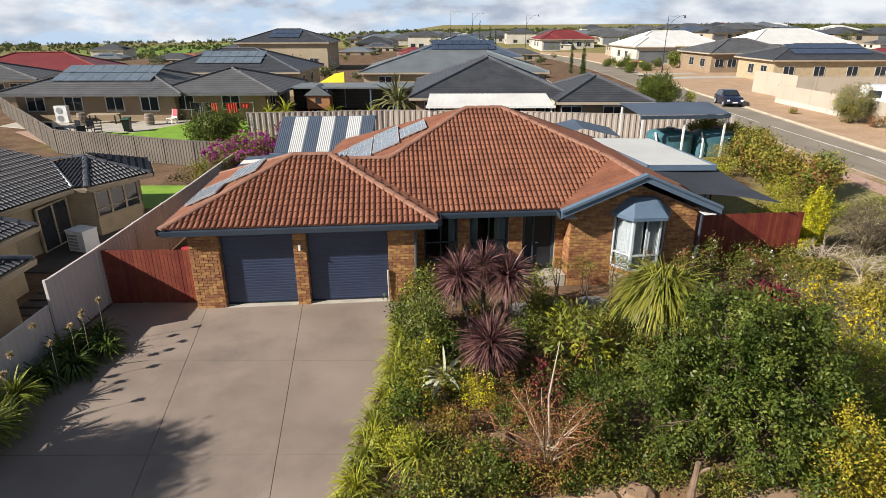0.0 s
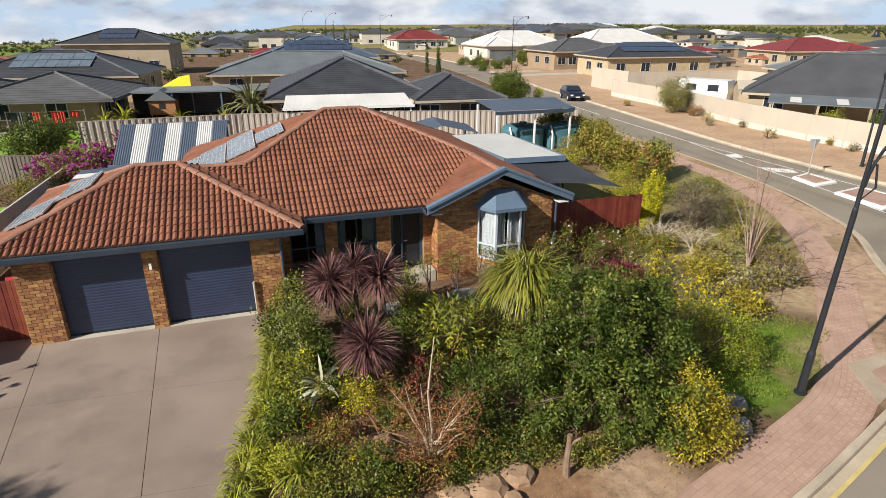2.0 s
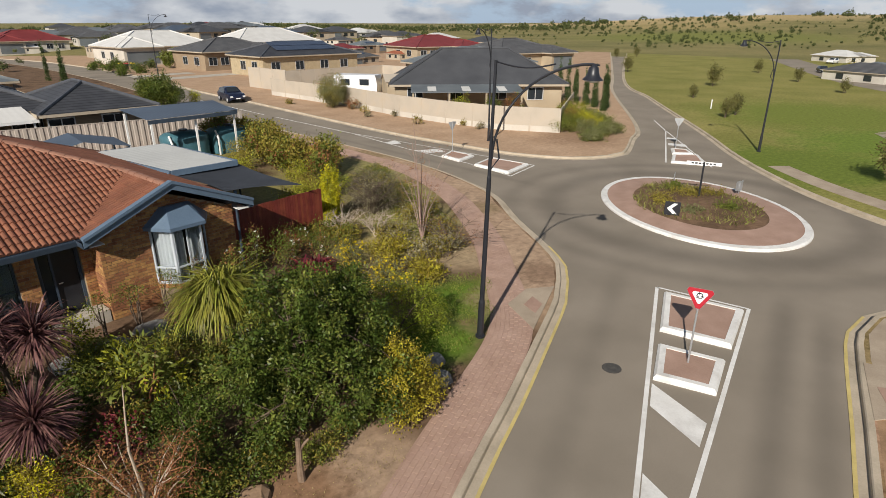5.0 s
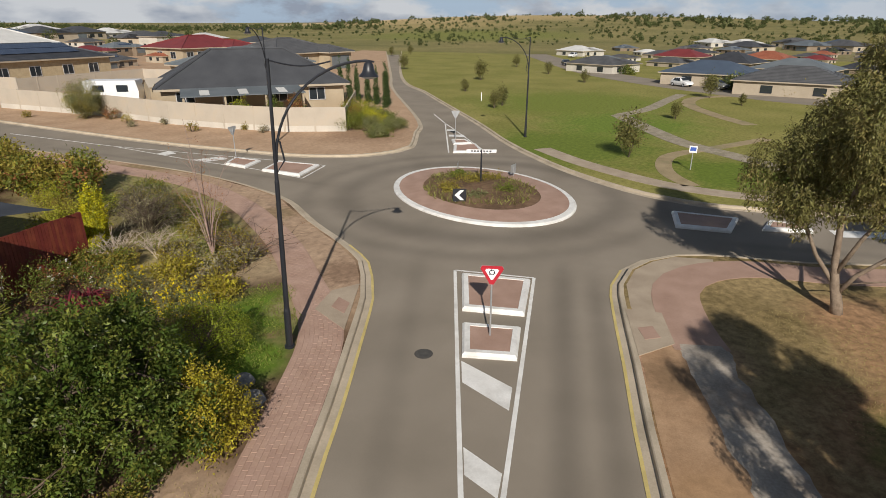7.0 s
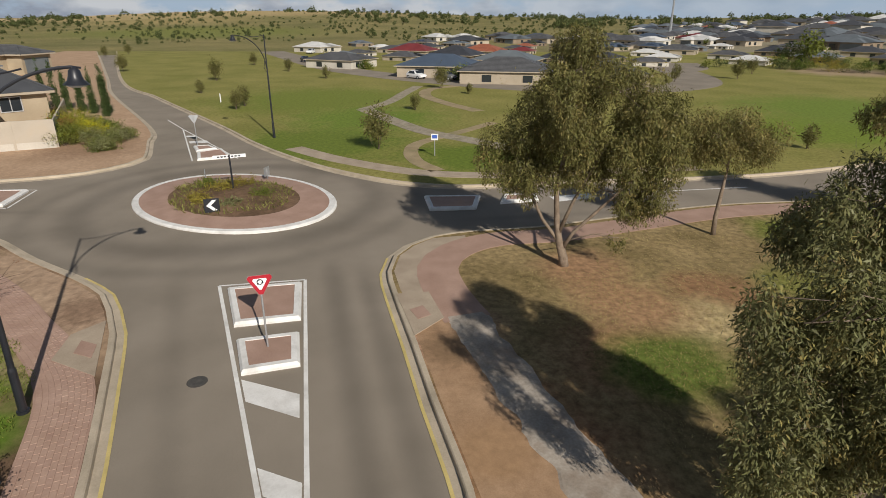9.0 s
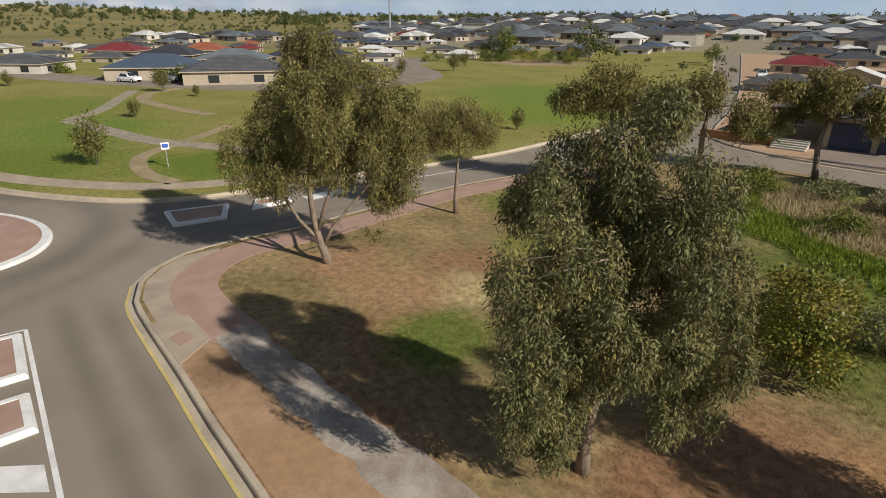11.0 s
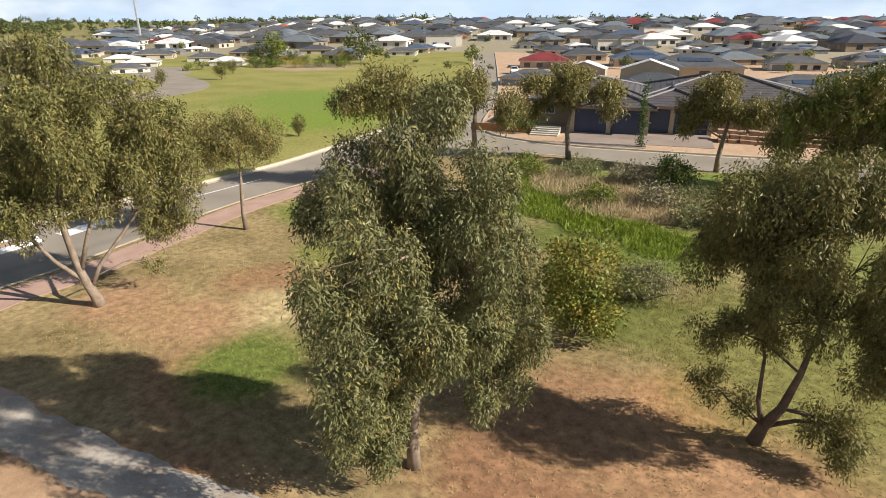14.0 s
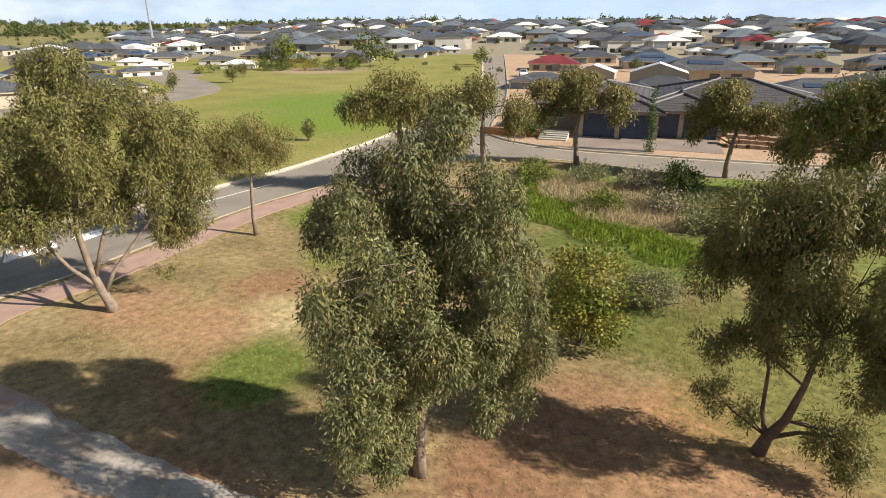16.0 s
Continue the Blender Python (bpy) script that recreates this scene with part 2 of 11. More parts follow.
KERB = surface("kerb_concrete", (0.36, 0.30, 0.22), (0.54, 0.455, 0.345), scale=1.0, fine=25, bump=0.1, stain=(0.17, 0.15, 0.11), stain_scale=0.8)
GREYPATH = surface("worn_grey_path", (0.23, 0.195, 0.155), (0.48, 0.42, 0.35), scale=1.6, fine=18, bump=0.2, stain=(0.20, 0.13, 0.08), stain_scale=0.7, stain_amount=0.75)
TANGRAVEL = surface("tan_gravel", (0.24, 0.18, 0.095), (0.40, 0.31, 0.18), scale=1.2, fine=14, bump=0.2, stain=(0.17, 0.17, 0.06), stain_scale=0.5, stain_amount=0.6)
CREEK = surface("creek_stones", (0.20, 0.165, 0.115), (0.42, 0.36, 0.27), scale=2.2, fine=9, bump=0.6, stain=(0.16, 0.16, 0.06), stain_scale=0.8, stain_amount=0.5)
RAMP = surface("tan_concrete", (0.30, 0.235, 0.17), (0.46, 0.375, 0.28), scale=1.2, fine=30, bump=0.1)
PAVER = surface("red_pavers", (0.34, 0.215, 0.158), (0.46, 0.31, 0.24), scale=1.3, fine=22, bump=0.1, object_jitter=0.04)
PAVERS = surface("red_paver_bed", (0.34, 0.215, 0.158), (0.46, 0.31, 0.24), scale=1.3, fine=22, bump=0.1, jitter=0.04)
PAVEBED = surface("paver_joints", (0.31, 0.195, 0.143), (0.43, 0.285, 0.22), scale=1.3, fine=22, bump=0.15)
WHITELINE = surface("worn_white_paint", (0.66, 0.64, 0.60), (0.84, 0.83, 0.80), scale=2.5, rough=0.6, fine=30, stain=(0.34, 0.32, 0.29), stain_scale=1.4, stain_amount=0.35)
YELLOW = surface("worn_yellow_paint", (0.47, 0.37, 0.13), (0.64, 0.51, 0.20), scale=2.5, rough=0.7, fine=30, stain=(0.25, 0.21, 0.13), stain_scale=1.5)
SANDY = zoned("bare_pink_earth", ((0.37, 0.245, 0.155), (0.50, 0.35, 0.235)), [(36, 22, 3, (0.32, 0.21, 0.135))], scale=0.5, contrast=0.3)
GRASS_C, BRIGHT_C, EARTH_C = (0.12, 0.135, 0.035), (0.13, 0.165, 0.035), (0.285, 0.165, 0.088)
PARK = zoned("park_lawn", ((0.182, 0.183, 0.046), (0.29, 0.26, 0.085)), [(43, -29, 7, (0.165, 0.215, 0.035)), (53, -37, 10, (0.16, 0.215, 0.04)), (93, -62, 8, (0.36, 0.27, 0.17)), (38, 8, 6, (0.14, 0.18, 0.032)), (60, 12, 10, (0.17, 0.2, 0.04)),
                                                                                     (34, -2, 4, (0.13, 0.175, 0.028)), (48, 6, 6, (0.15, 0.205, 0.035))], scale=0.18, contrast=0.5)
DRY = zoned("dry_verge", ((0.155, 0.117, 0.05), (0.35, 0.258, 0.13)),
            [(9, -1.2, 2.6, EARTH_C), (12.2, -4.6, 1.8, EARTH_C), (5.0, -7.2, 2.2, (0.25, 0.135, 0.075)), (15.8, -8.2, 1.5, EARTH_C), (1.2, -9.2, 2.2, EARTH_C), (17.5, -4.6, 1.5, (0.33, 0.20, 0.11)), (14.2, -7.2, 1.3, (0.44, 0.345, 0.18)), (9.3, -8.2, 1.2, (0.43, 0.33, 0.17)), (12.4, -10.2, 1.6, (0.42, 0.33, 0.17)), (16.2, -11.5, 1.6, (0.20, 0.20, 0.055)), (4.4, -8.6, 1.0, (0.42, 0.31, 0.16)), (13.5, 0.2, 1.6, (0.38, 0.235, 0.15)), (11.9, -5.5, 1.6, BRIGHT_C), (5, -9, 2.2, EARTH_C), (3, -10.4, 2.0, (0.36, 0.21, 0.115)), (8.5, -9.5, 1.2, GRASS_C), (6.5, -14.0, 2.2, GRASS_C), (3.5, -11.3, 1.3, (0.36, 0.20, 0.095)),
             (2.0, -15, 4.0, (0.185, 0.175, 0.055)), (10.5, -18.5, 2.6, GRASS_C), (8, -19.5, 2.6, BRIGHT_C), (14, -21.5, 2.8, BRIGHT_C), (16, -26.5, 3.0, (0.17, 0.19, 0.05)), (21, -13.5, 1.6, (0.17, 0.2, 0.04)), (15, -5.5, 1.6, (0.36, 0.22, 0.12)),
             (8, -31, 4, (0.15, 0.19, 0.04)), (0, -22, 6, (0.17, 0.18, 0.05))], scale=0.45, contrast=0.85)
GARDEN = zoned("garden_soil", ((0.09, 0.058, 0.036), (0.22, 0.14, 0.088)), [(11.5, 10.2, 1.5, (0.12, 0.19, 0.025)), (9.3, 9.3, 1.2, (0.12, 0.19, 0.025)), (5.25, 7.05, 1.15, (0.37, 0.26, 0.175)), (3.7, 7.2, 0.9, (0.26, 0.155, 0.09)), (15.5, 12.5, 2.2, (0.27, 0.17, 0.105)), (12.5, 9.0, 1.4, (0.36, 0.25, 0.16)), (15.6, 11.2, 1.4, (0.36, 0.25, 0.16)), (17.8, 14.0, 1.8, (0.36, 0.25, 0.16)), (20.8, 18.2, 1.8, (0.36, 0.25, 0.16)), (21.6, 24, 2.0, (0.36, 0.23, 0.15)), (21.6, 30, 2.5, (0.36, 0.23, 0.15)), (21.8, 38, 3, (0.36, 0.23, 0.15)),
                                                                            (15, 17, 2.4, (0.33, 0.28, 0.12)), (12.6, 15.4, 1.8, (0.36, 0.30, 0.14)), (17.2, 20.2, 2.2, (0.31, 0.28, 0.11)), (13.6, 12.6, 1.3, (0.36, 0.27, 0.165)), (18, 25, 4, (0.28, 0.25, 0.10)), (14.5, 24, 3, (0.22, 0.19, 0.07)), (18, 34, 4, (0.22, 0.20, 0.07)), (-20, 42, 6, (0.14, 0.30, 0.02)), (12, 20, 2, (0.20, 0.20, 0.05))], scale=0.7, contrast=0.6)
FIELD = zoned("far_fields", ((0.14, 0.14, 0.05), (0.29, 0.24, 0.105)), [(760, 260, 230, (0.56, 0.41, 0.23)), (620, 215, 110, (0.42, 0.32, 0.155)), (700, 420, 170, (0.54, 0.40, 0.22)), (820, 90, 150, (0.44, 0.33, 0.16)), (520, 250, 70, (0.40, 0.31, 0.15)), (430, 190, 50, (0.34, 0.27, 0.12)), (300, 120, 60, (0.19, 0.20, 0.055)), (90, -190, 130, (0.30, 0.255, 0.18)), (170, -120, 80, (0.28, 0.245, 0.165)), (-160, 420, 90, (0.16, 0.24, 0.05))], scale=0.03, fine=0.4, bump=0.0, contrast=0.6)

TILE = surface("terracotta_tile", (0.150, 0.055, 0.030), (0.285, 0.112, 0.062), scale=1.5, rough=0.75, fine=30, bump=0.1, object_jitter=0.04, stain=(0.13, 0.075, 0.055), stain_scale=1.1, stain_amount=0.2)
TILES = surface("terracotta_tiles", (0.150, 0.055, 0.030), (0.285, 0.112, 0.062), scale=1.5, rough=0.75, fine=30, bump=0.1, jitter=0.07, stain=(0.13, 0.075, 0.055), stain_scale=1.1, stain_amount=0.2)
CAPS = surface("ridge_cap_terracotta", (0.20, 0.092, 0.06), (0.33, 0.165, 0.11), scale=2.0, rough=0.8, fine=30, jitter=0.12)
BRICK = surface("tan_brick", (0.20, 0.085, 0.034), (0.44, 0.22, 0.088), scale=9.0, rough=0.9, fine=60, object_jitter=0.3)
BRICKS = surface("tan_bricks", (0.20, 0.085, 0.034), (0.44, 0.22, 0.088), scale=9.0, rough=0.9, fine=60, jitter=0.3)
MORTAR = surface("mortar", (0.22, 0.165, 0.105), (0.32, 0.25, 0.17), scale=3, rough=0.95, fine=60)
CREAMBRICK = surface("cream_brick", (0.36, 0.285, 0.175), (0.50, 0.405, 0.26), scale=2.0, rough=0.9, fine=40, rows=0.086, row_dark=0.78)
NAVY = surface("navy_steel", (0.022, 0.032, 0.065), (0.035, 0.05, 0.10), scale=1.0, rough=0.42, fine=20, bump=0.03)
BLUETRIM = surface("slate_blue_steel", (0.085, 0.13, 0.19), (0.125, 0.18, 0.25), scale=1.5, rough=0.45, fine=20, bump=0.04)
DARKTRIM = surface("dark_blue_gutter", (0.035, 0.05, 0.075), (0.055, 0.078, 0.11), scale=1.5, rough=0.4, fine=20, bump=0.03)
WHITESTEEL = surface("white_steel", (0.72, 0.72, 0.70), (0.84, 0.84, 0.82), scale=0.7, rough=0.4, fine=20, bump=0.04, stain=(0.5, 0.48, 0.44), stain_scale=1.0, stain_amount=0.3)
BLACKSTEEL = surface("black_powder_coat", (0.012, 0.013, 0.017), (0.025, 0.027, 0.034), scale=2, rough=0.4, fine=30, bump=0.03)
GALV = surface("galvanised_steel", (0.35, 0.36, 0.37), (0.55, 0.56, 0.57), scale=2, rough=0.45, fine=30, bump=0.03, metal=0.6)
# red timber tone lowered, so the colour carries the shade on the gate
REDWOOD = surface("red_stained_timber", (0.125, 0.020, 0.011), (0.215, 0.042, 0.024), scale=3.0, rough=0.65, fine=25, object_jitter=0.15)
FENCESTEEL = surface("beige_fence_steel", (0.33, 0.285, 0.245), (0.44, 0.385, 0.335), scale=0.8, rough=0.55, fine=18, bump=0.04)
FENCEPALE = surface("pale_fence_steel", (0.52, 0.47, 0.45), (0.63, 0.58, 0.56), scale=0.8, rough=0.55, fine=18, bump=0.04)
FENCEGREY = surface("grey_brown_fence_steel", (0.115, 0.098, 0.08), (0.175, 0.15, 0.125), scale=0.8, rough=0.55, fine=18, bump=0.04)
RENDER = surface("cream_render", (0.39, 0.34, 0.275), (0.50, 0.44, 0.36), scale=0.6, rough=0.9, fine=25, stain=(0.42, 0.33, 0.22), stain_scale=0.6, stain_amount=0.4)
GLASS = glass("dark_window_glass")
CURTAIN = surface("white_curtain", (0.62, 0.62, 0.63), (0.82, 0.82, 0.82), scale=1.5, rough=0.9, fine=15, bump=0.1)
TEAL = surface("teal_poly_tank", (0.04, 0.12, 0.15), (0.07, 0.18, 0.22), scale=1.2, rough=0.5, fine=12)
PALEFRAME = surface("pale_blue_window_frame", (0.40, 0.44, 0.48), (0.52, 0.56, 0.60), scale=1.5, rough=0.45, fine=20, bump=0.03)
SAIL = surface("charcoal_shade_cloth", (0.022, 0.026, 0.035), (0.036, 0.042, 0.054), scale=2, rough=0.85, fine=60)
SOLAR = surface("solar_glass", (0.10, 0.13, 0.16), (0.17, 0.21, 0.25), scale=1.0, rough=0.2, fine=8, bump=0.0, spec=0.8)
SOLARBLUE = surface("blue_solar_glass", (0.035, 0.05, 0.085), (0.06, 0.08, 0.125), scale=1.0, rough=0.25, fine=8, bump=0.0, spec=0.8)
ALUM = surface("aluminium_frame", (0.55, 0.56, 0.57), (0.7, 0.7, 0.71), scale=2, rough=0.4, fine=20, metal=0.5, bump=0.0)
DARKTILE = surface("charcoal_tile", (0.036, 0.037, 0.042), (0.072, 0.074, 0.082), scale=1.2, rough=0.5, fine=30, rows=0.125)
GREYTILE = surface("grey_roof_tile", (0.075, 0.075, 0.078), (0.13, 0.13, 0.132), scale=1.0, rough=0.6, fine=30, rows=0.125)
DARKTILES = surface("charcoal_tiles", (0.018, 0.019, 0.025), (0.038, 0.040, 0.050), scale=1.2, rough=0.6, fine=30, jitter=0.15)
DARKCAPS = surface("charcoal_ridge_caps", (0.05, 0.055, 0.065), (0.10, 0.105, 0.12), scale=1.2, rough=0.5, fine=30, jitter=0.1)
DARKSTEEL = surface("charcoal_roof_sheet", (0.046, 0.048, 0.054), (0.076, 0.079, 0.086), scale=0.6, rough=0.65, fine=15)
GREYSTEEL = surface("blue_grey_roof_sheet", (0.11, 0.125, 0.135), (0.17, 0.19, 0.20), scale=0.6, rough=0.45, fine=15)
WHITEROOF = surface("white_roof_sheet", (0.56, 0.55, 0.52), (0.70, 0.69, 0.66), scale=0.6, rough=0.5, fine=15)
REDROOF = surface("red_roof_sheet", (0.15, 0.024, 0.024), (0.23, 0.042, 0.04), scale=0.6, rough=0.5, fine=15)
ORANGEROOF = surface("orange_roof_tile", (0.28, 0.085, 0.045), (0.40, 0.14, 0.075), scale=0.6, rough=0.6, fine=15, rows=0.125)
BLUEROOF = surface("navy_roof_sheet", (0.055, 0.075, 0.11), (0.08, 0.108, 0.15), scale=0.6, rough=0.55, fine=15)
WALLCREAM = surface("cream_wall", (0.31, 0.25, 0.17), (0.43, 0.355, 0.25), scale=0.5, rough=0.9, fine=12)
WALLTAN = surface("tan_wall", (0.24, 0.17, 0.11), (0.34, 0.26, 0.17), scale=0.5, rough=0.9, fine=12, rows=0.086, row_dark=0.75)
WALLWHITE = surface("pale_wall", (0.46, 0.42, 0.36), (0.60, 0.56, 0.49), scale=0.5, rough=0.9, fine=12)
# cream and pale far walls are lightened to imitate distance haze
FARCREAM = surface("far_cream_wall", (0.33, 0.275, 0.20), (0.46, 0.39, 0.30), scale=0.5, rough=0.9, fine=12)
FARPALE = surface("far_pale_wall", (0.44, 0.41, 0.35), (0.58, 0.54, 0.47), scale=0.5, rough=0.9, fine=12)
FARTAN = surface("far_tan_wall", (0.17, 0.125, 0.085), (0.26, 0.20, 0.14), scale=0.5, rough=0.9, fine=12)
PALEROOF = surface("pale_grey_roof_sheet", (0.46, 0.46, 0.44), (0.60, 0.60, 0.57), scale=0.6, rough=0.5, fine=15)
STONE = surface("orange_sandstone", (0.20, 0.12, 0.07), (0.40, 0.265, 0.165), scale=2.5, rough=0.9, fine=14, bump=0.5)
SLATE = surface("grey_paving_stone", (0.17, 0.165, 0.155), (0.31, 0.30, 0.28), scale=2.5, rough=0.85, fine=14, bump=0.3, jitter=0.12)
BARK = surface("pale_bark", (0.12, 0.085, 0.058), (0.29, 0.225, 0.165), scale=5, rough=0.9, fine=30, bump=0.5)
DARKBARK = surface("brown_bark", (0.06, 0.042, 0.03), (0.16, 0.115, 0.08), scale=5, rough=0.95, fine=30, bump=0.5)
TWIG = surface("pale_twig", (0.30, 0.235, 0.17), (0.5, 0.42, 0.33), scale=5, rough=0.9, fine=30)
PINKTWIG = surface("pink_grey_twig", (0.20, 0.13, 0.105), (0.38, 0.27, 0.225), scale=5, rough=0.9, fine=30)
ORANGETWIG = surface("orange_twig", (0.20, 0.075, 0.032), (0.36, 0.16, 0.07), scale=5, rough=0.9, fine=30)


def leaf(name, dark, light, gloss=0.5, jitter=0.25, tr=0.25):
    return surface(name, dark, light, scale=1.6, rough=gloss, fine=9, bump=0.0, jitter=jitter, translucent=tr, spec=0.2)


GUM = leaf("olive_gum_leaf", (0.092, 0.092, 0.028), (0.225, 0.205, 0.07), jitter=0.28, tr=0.2)
GUMGREY = leaf("grey_gum_leaf", (0.086, 0.092, 0.034), (0.205, 0.20, 0.082), jitter=0.28, tr=0.18)
GUMYEL = leaf("bronze_gum_leaf", (0.17, 0.14, 0.045), (0.30, 0.25, 0.09), tr=0.2)
GOLDOLIVE = leaf("golden_olive_leaf", (0.22, 0.185, 0.014), (0.45, 0.375, 0.035), 0.55, 0.3, 0.2)
GREEN = leaf("green_leaf", (0.034, 0.058, 0.009), (0.112, 0.146, 0.026), 0.42, 0.35, 0.14)
MIDGREEN = leaf("mid_green_leaf", (0.085, 0.110, 0.018), (0.205, 0.222, 0.042), 0.45, 0.3, 0.16)
LIME = leaf("lime_leaf", (0.23, 0.24, 0.018), (0.47, 0.46, 0.05), 0.5, 0.25, 0.3)
GOLD = leaf("golden_leaf", (0.44, 0.40, 0.012), (0.70, 0.62, 0.03), 0.55, 0.25, 0.3)
OLIVE = leaf("olive_autumn_leaf", (0.19, 0.155, 0.028), (0.38, 0.31, 0.06), 0.6, 0.3, 0.3)
RUST = leaf("rust_leaf", (0.20, 0.08, 0.03), (0.36, 0.17, 0.07), 0.6, 0.3)
PURPLE = leaf("purple_strap_leaf", (0.055, 0.018, 0.022), (0.24, 0.12, 0.11), 0.38, 0.5, 0.12)
MAROON = leaf("maroon_strap_leaf", (0.10, 0.014, 0.024), (0.25, 0.045, 0.06), 0.45, 0.3)
STRAP = leaf("yellow_green_strap_leaf", (0.13, 0.165, 0.018), (0.37, 0.38, 0.065), 0.45, 0.3, 0.25)
DRYLEAF = leaf("dry_grey_twiggy_leaf", (0.155, 0.135, 0.078), (0.34, 0.30, 0.18), 0.8, 0.25, 0.1)
GREYGREEN = leaf("grey_green_leaf", (0.125, 0.135, 0.052), (0.285, 0.28, 0.13), 0.6, 0.3)
PALEAGAVE = leaf("pale_agave_leaf", (0.38, 0.41, 0.28), (0.66, 0.66, 0.50), 0.5, 0.2)
MAGENTA = leaf("magenta_flower", (0.28, 0.03, 0.20), (0.5, 0.08, 0.38), 0.6, 0.3)
WHITEPETAL = leaf("white_petal", (0.7, 0.7, 0.66), (0.85, 0.85, 0.8), 0.6, 0.1)
YELLOWPETAL = leaf("yellow_petal", (0.60, 0.46, 0.01), (0.8, 0.64, 0.03), 0.6, 0.15)
REDPETAL = leaf("red_petal", (0.5, 0.03, 0.02), (0.7, 0.07, 0.03), 0.6, 0.15)
CONIFER = leaf("dark_conifer", (0.045, 0.075, 0.02), (0.10, 0.14, 0.045), 0.6, 0.25)
FARLEAF = leaf("far_tree_leaf", (0.065, 0.082, 0.028), (0.14, 0.16, 0.06), 0.7, 0.25)
GRASSBLADE = leaf("grass_blade", (0.13, 0.17, 0.025), (0.29, 0.31, 0.07), 0.6, 0.3, 0.3)
STRAWBLADE = leaf("straw_blade", (0.32, 0.25, 0.10), (0.50, 0.40, 0.19), 0.7, 0.25, 0.3)
REED = leaf("dry_reed", (0.34, 0.26, 0.14), (0.55, 0.44, 0.27), 0.7, 0.25, 0.3)


# ---- building helpers ----
class Geo:
    """Collects faces for one mesh."""

    def __init__(self):
        self.v, self.f = [], []

    def add(self, verts, faces):
        k = len(self.v)
        self.v += [tuple(p) for p in verts]
        self.f += [tuple(i + k for i in f) for f in faces]
        return self

    def box(self, x0, y0, z0, x1, y1, z1, m=None):
        c = [Vector((x, y, z)) for z in (z0, z1) for x, y in ((x0, y0), (x1, y0), (x1, y1), (x0, y1))]
        if m:
            c = [m @ p for p in c]
        return self.add(c, [(3, 2, 1, 0), (4, 5, 6, 7), (0, 1, 5, 4), (1, 2, 6, 5), (2, 3, 7, 6), (3, 0, 4, 7)])

    def tube(self, pts, radii, n=8, cap=True):
        pts = [Vector(p) for p in pts]
        rings = []
        ref = Vector((0.31, 0.17, 0.93))
        for i, p in enumerate(pts):
            d = (pts[min(i + 1, len(pts) - 1)] - pts[max(i - 1, 0)]).normalized()
            a = d.cross(ref)
            a = (a if a.length > 0.05 else d.cross(Vector((1, 0, 0)))).normalized()
            b = d.cross(a)
            rings.append([p + (a * math.cos(t) + b * math.sin(t)) * radii[i] for t in (2 * math.pi * j / n for j in range(n))])
        k = len(self.v)
        for r in rings:
            self.v += [tuple(q) for q in r]
        for i in range(len(pts) - 1):
            for j in range(n):
                self.f.append((k + i * n + j, k + i * n + (j + 1) % n, k + (i + 1) * n + (j + 1) % n, k + (i + 1) * n + j))
        if cap:
            self.f.append(tuple(k + j for j in reversed(range(n))))
            self.f.append(tuple(k + (len(pts) - 1) * n + j for j in range(n)))
        return self

    def slab(self, poly, z0, z1):
        """An upright prism over a convex or simple polygon, counter-clockwise."""
        n = len(poly)
        return self.add([(x, y, z0) for x, y in poly] + [(x, y, z1) for x, y in poly],
                        [tuple(reversed(range(n))), tuple(range(n, 2 * n))] + [(i, (i + 1) % n, n + (i + 1) % n, n + i) for i in range(n)])

    def ring(self, x0, x1, z0, z1, t, y0, y1, m=None):
        """A rectangular frame of width t, upright, from y0 to y1."""
        o, i = ((x0, z0), (x1, z0), (x1, z1), (x0, z1)), ((x0 + t, z0 + t), (x1 - t, z0 + t), (x1 - t, z1 - t), (x0 + t, z1 - t))
        v = [Vector((x, y, z)) for y in (y0, y1) for x, z in (*o, *i)]
        f = []
        for k in range(4):
            n = (k + 1) % 4
            f += [(k, n, 4 + n, 4 + k), (8 + n, 8 + k, 12 + k, 12 + n), (n, k, 8 + k, 8 + n), (4 + k, 4 + n, 12 + n, 12 + k)]
        return self.add([m @ p for p in v] if m else v, f)

    def mesh(self, name):
        me = bpy.data.meshes.new(name)
        me.from_pydata(self.v, [], self.f)
        me.update()
        return me

    def obj(self, name, material, parent=None, label="", smooth=False):
        me = self.mesh(name)
        me.materials.append(material)
        if smooth:
            me.shade_smooth()
        return child(name, me, parent, label)


def child(name, me, parent=None, label=""):
    ob = new(name, me)
    if parent:
        ob.parent = parent
    if label:
        ob["label"] = label
    return ob


def thing(name, m, label, category, group="", kind=""):
    ob = new(name)
    ob.empty_display_size = 0.3
    ob.matrix_basis = m
    return tagged(ob, label, category, group, kind)


def smooth_line(pts, step=0.6):
    """A Catmull-Rom curve through points, sampled about every step metres."""
    p = [Vector((*q, 0)) if len(q) == 2 else Vector(q) for q in pts]
    p = [2 * p[0] - p[1]] + p + [2 * p[-1] - p[-2]]
    out = []
    for i in range(1, len(p) - 2):
        n = max(1, int((p[i + 1] - p[i]).length / step))
        for k in range(n):
            t = k / n
            out.append(0.5 * (2 * p[i] + (p[i + 1] - p[i - 1]) * t + (2 * p[i - 1] - 5 * p[i] + 4 * p[i + 1] - p[i + 2]) * t * t
                              + (3 * p[i] - p[i - 1] - 3 * p[i + 1] + p[i + 2]) * t ** 3))
    return out + [p[-2]]


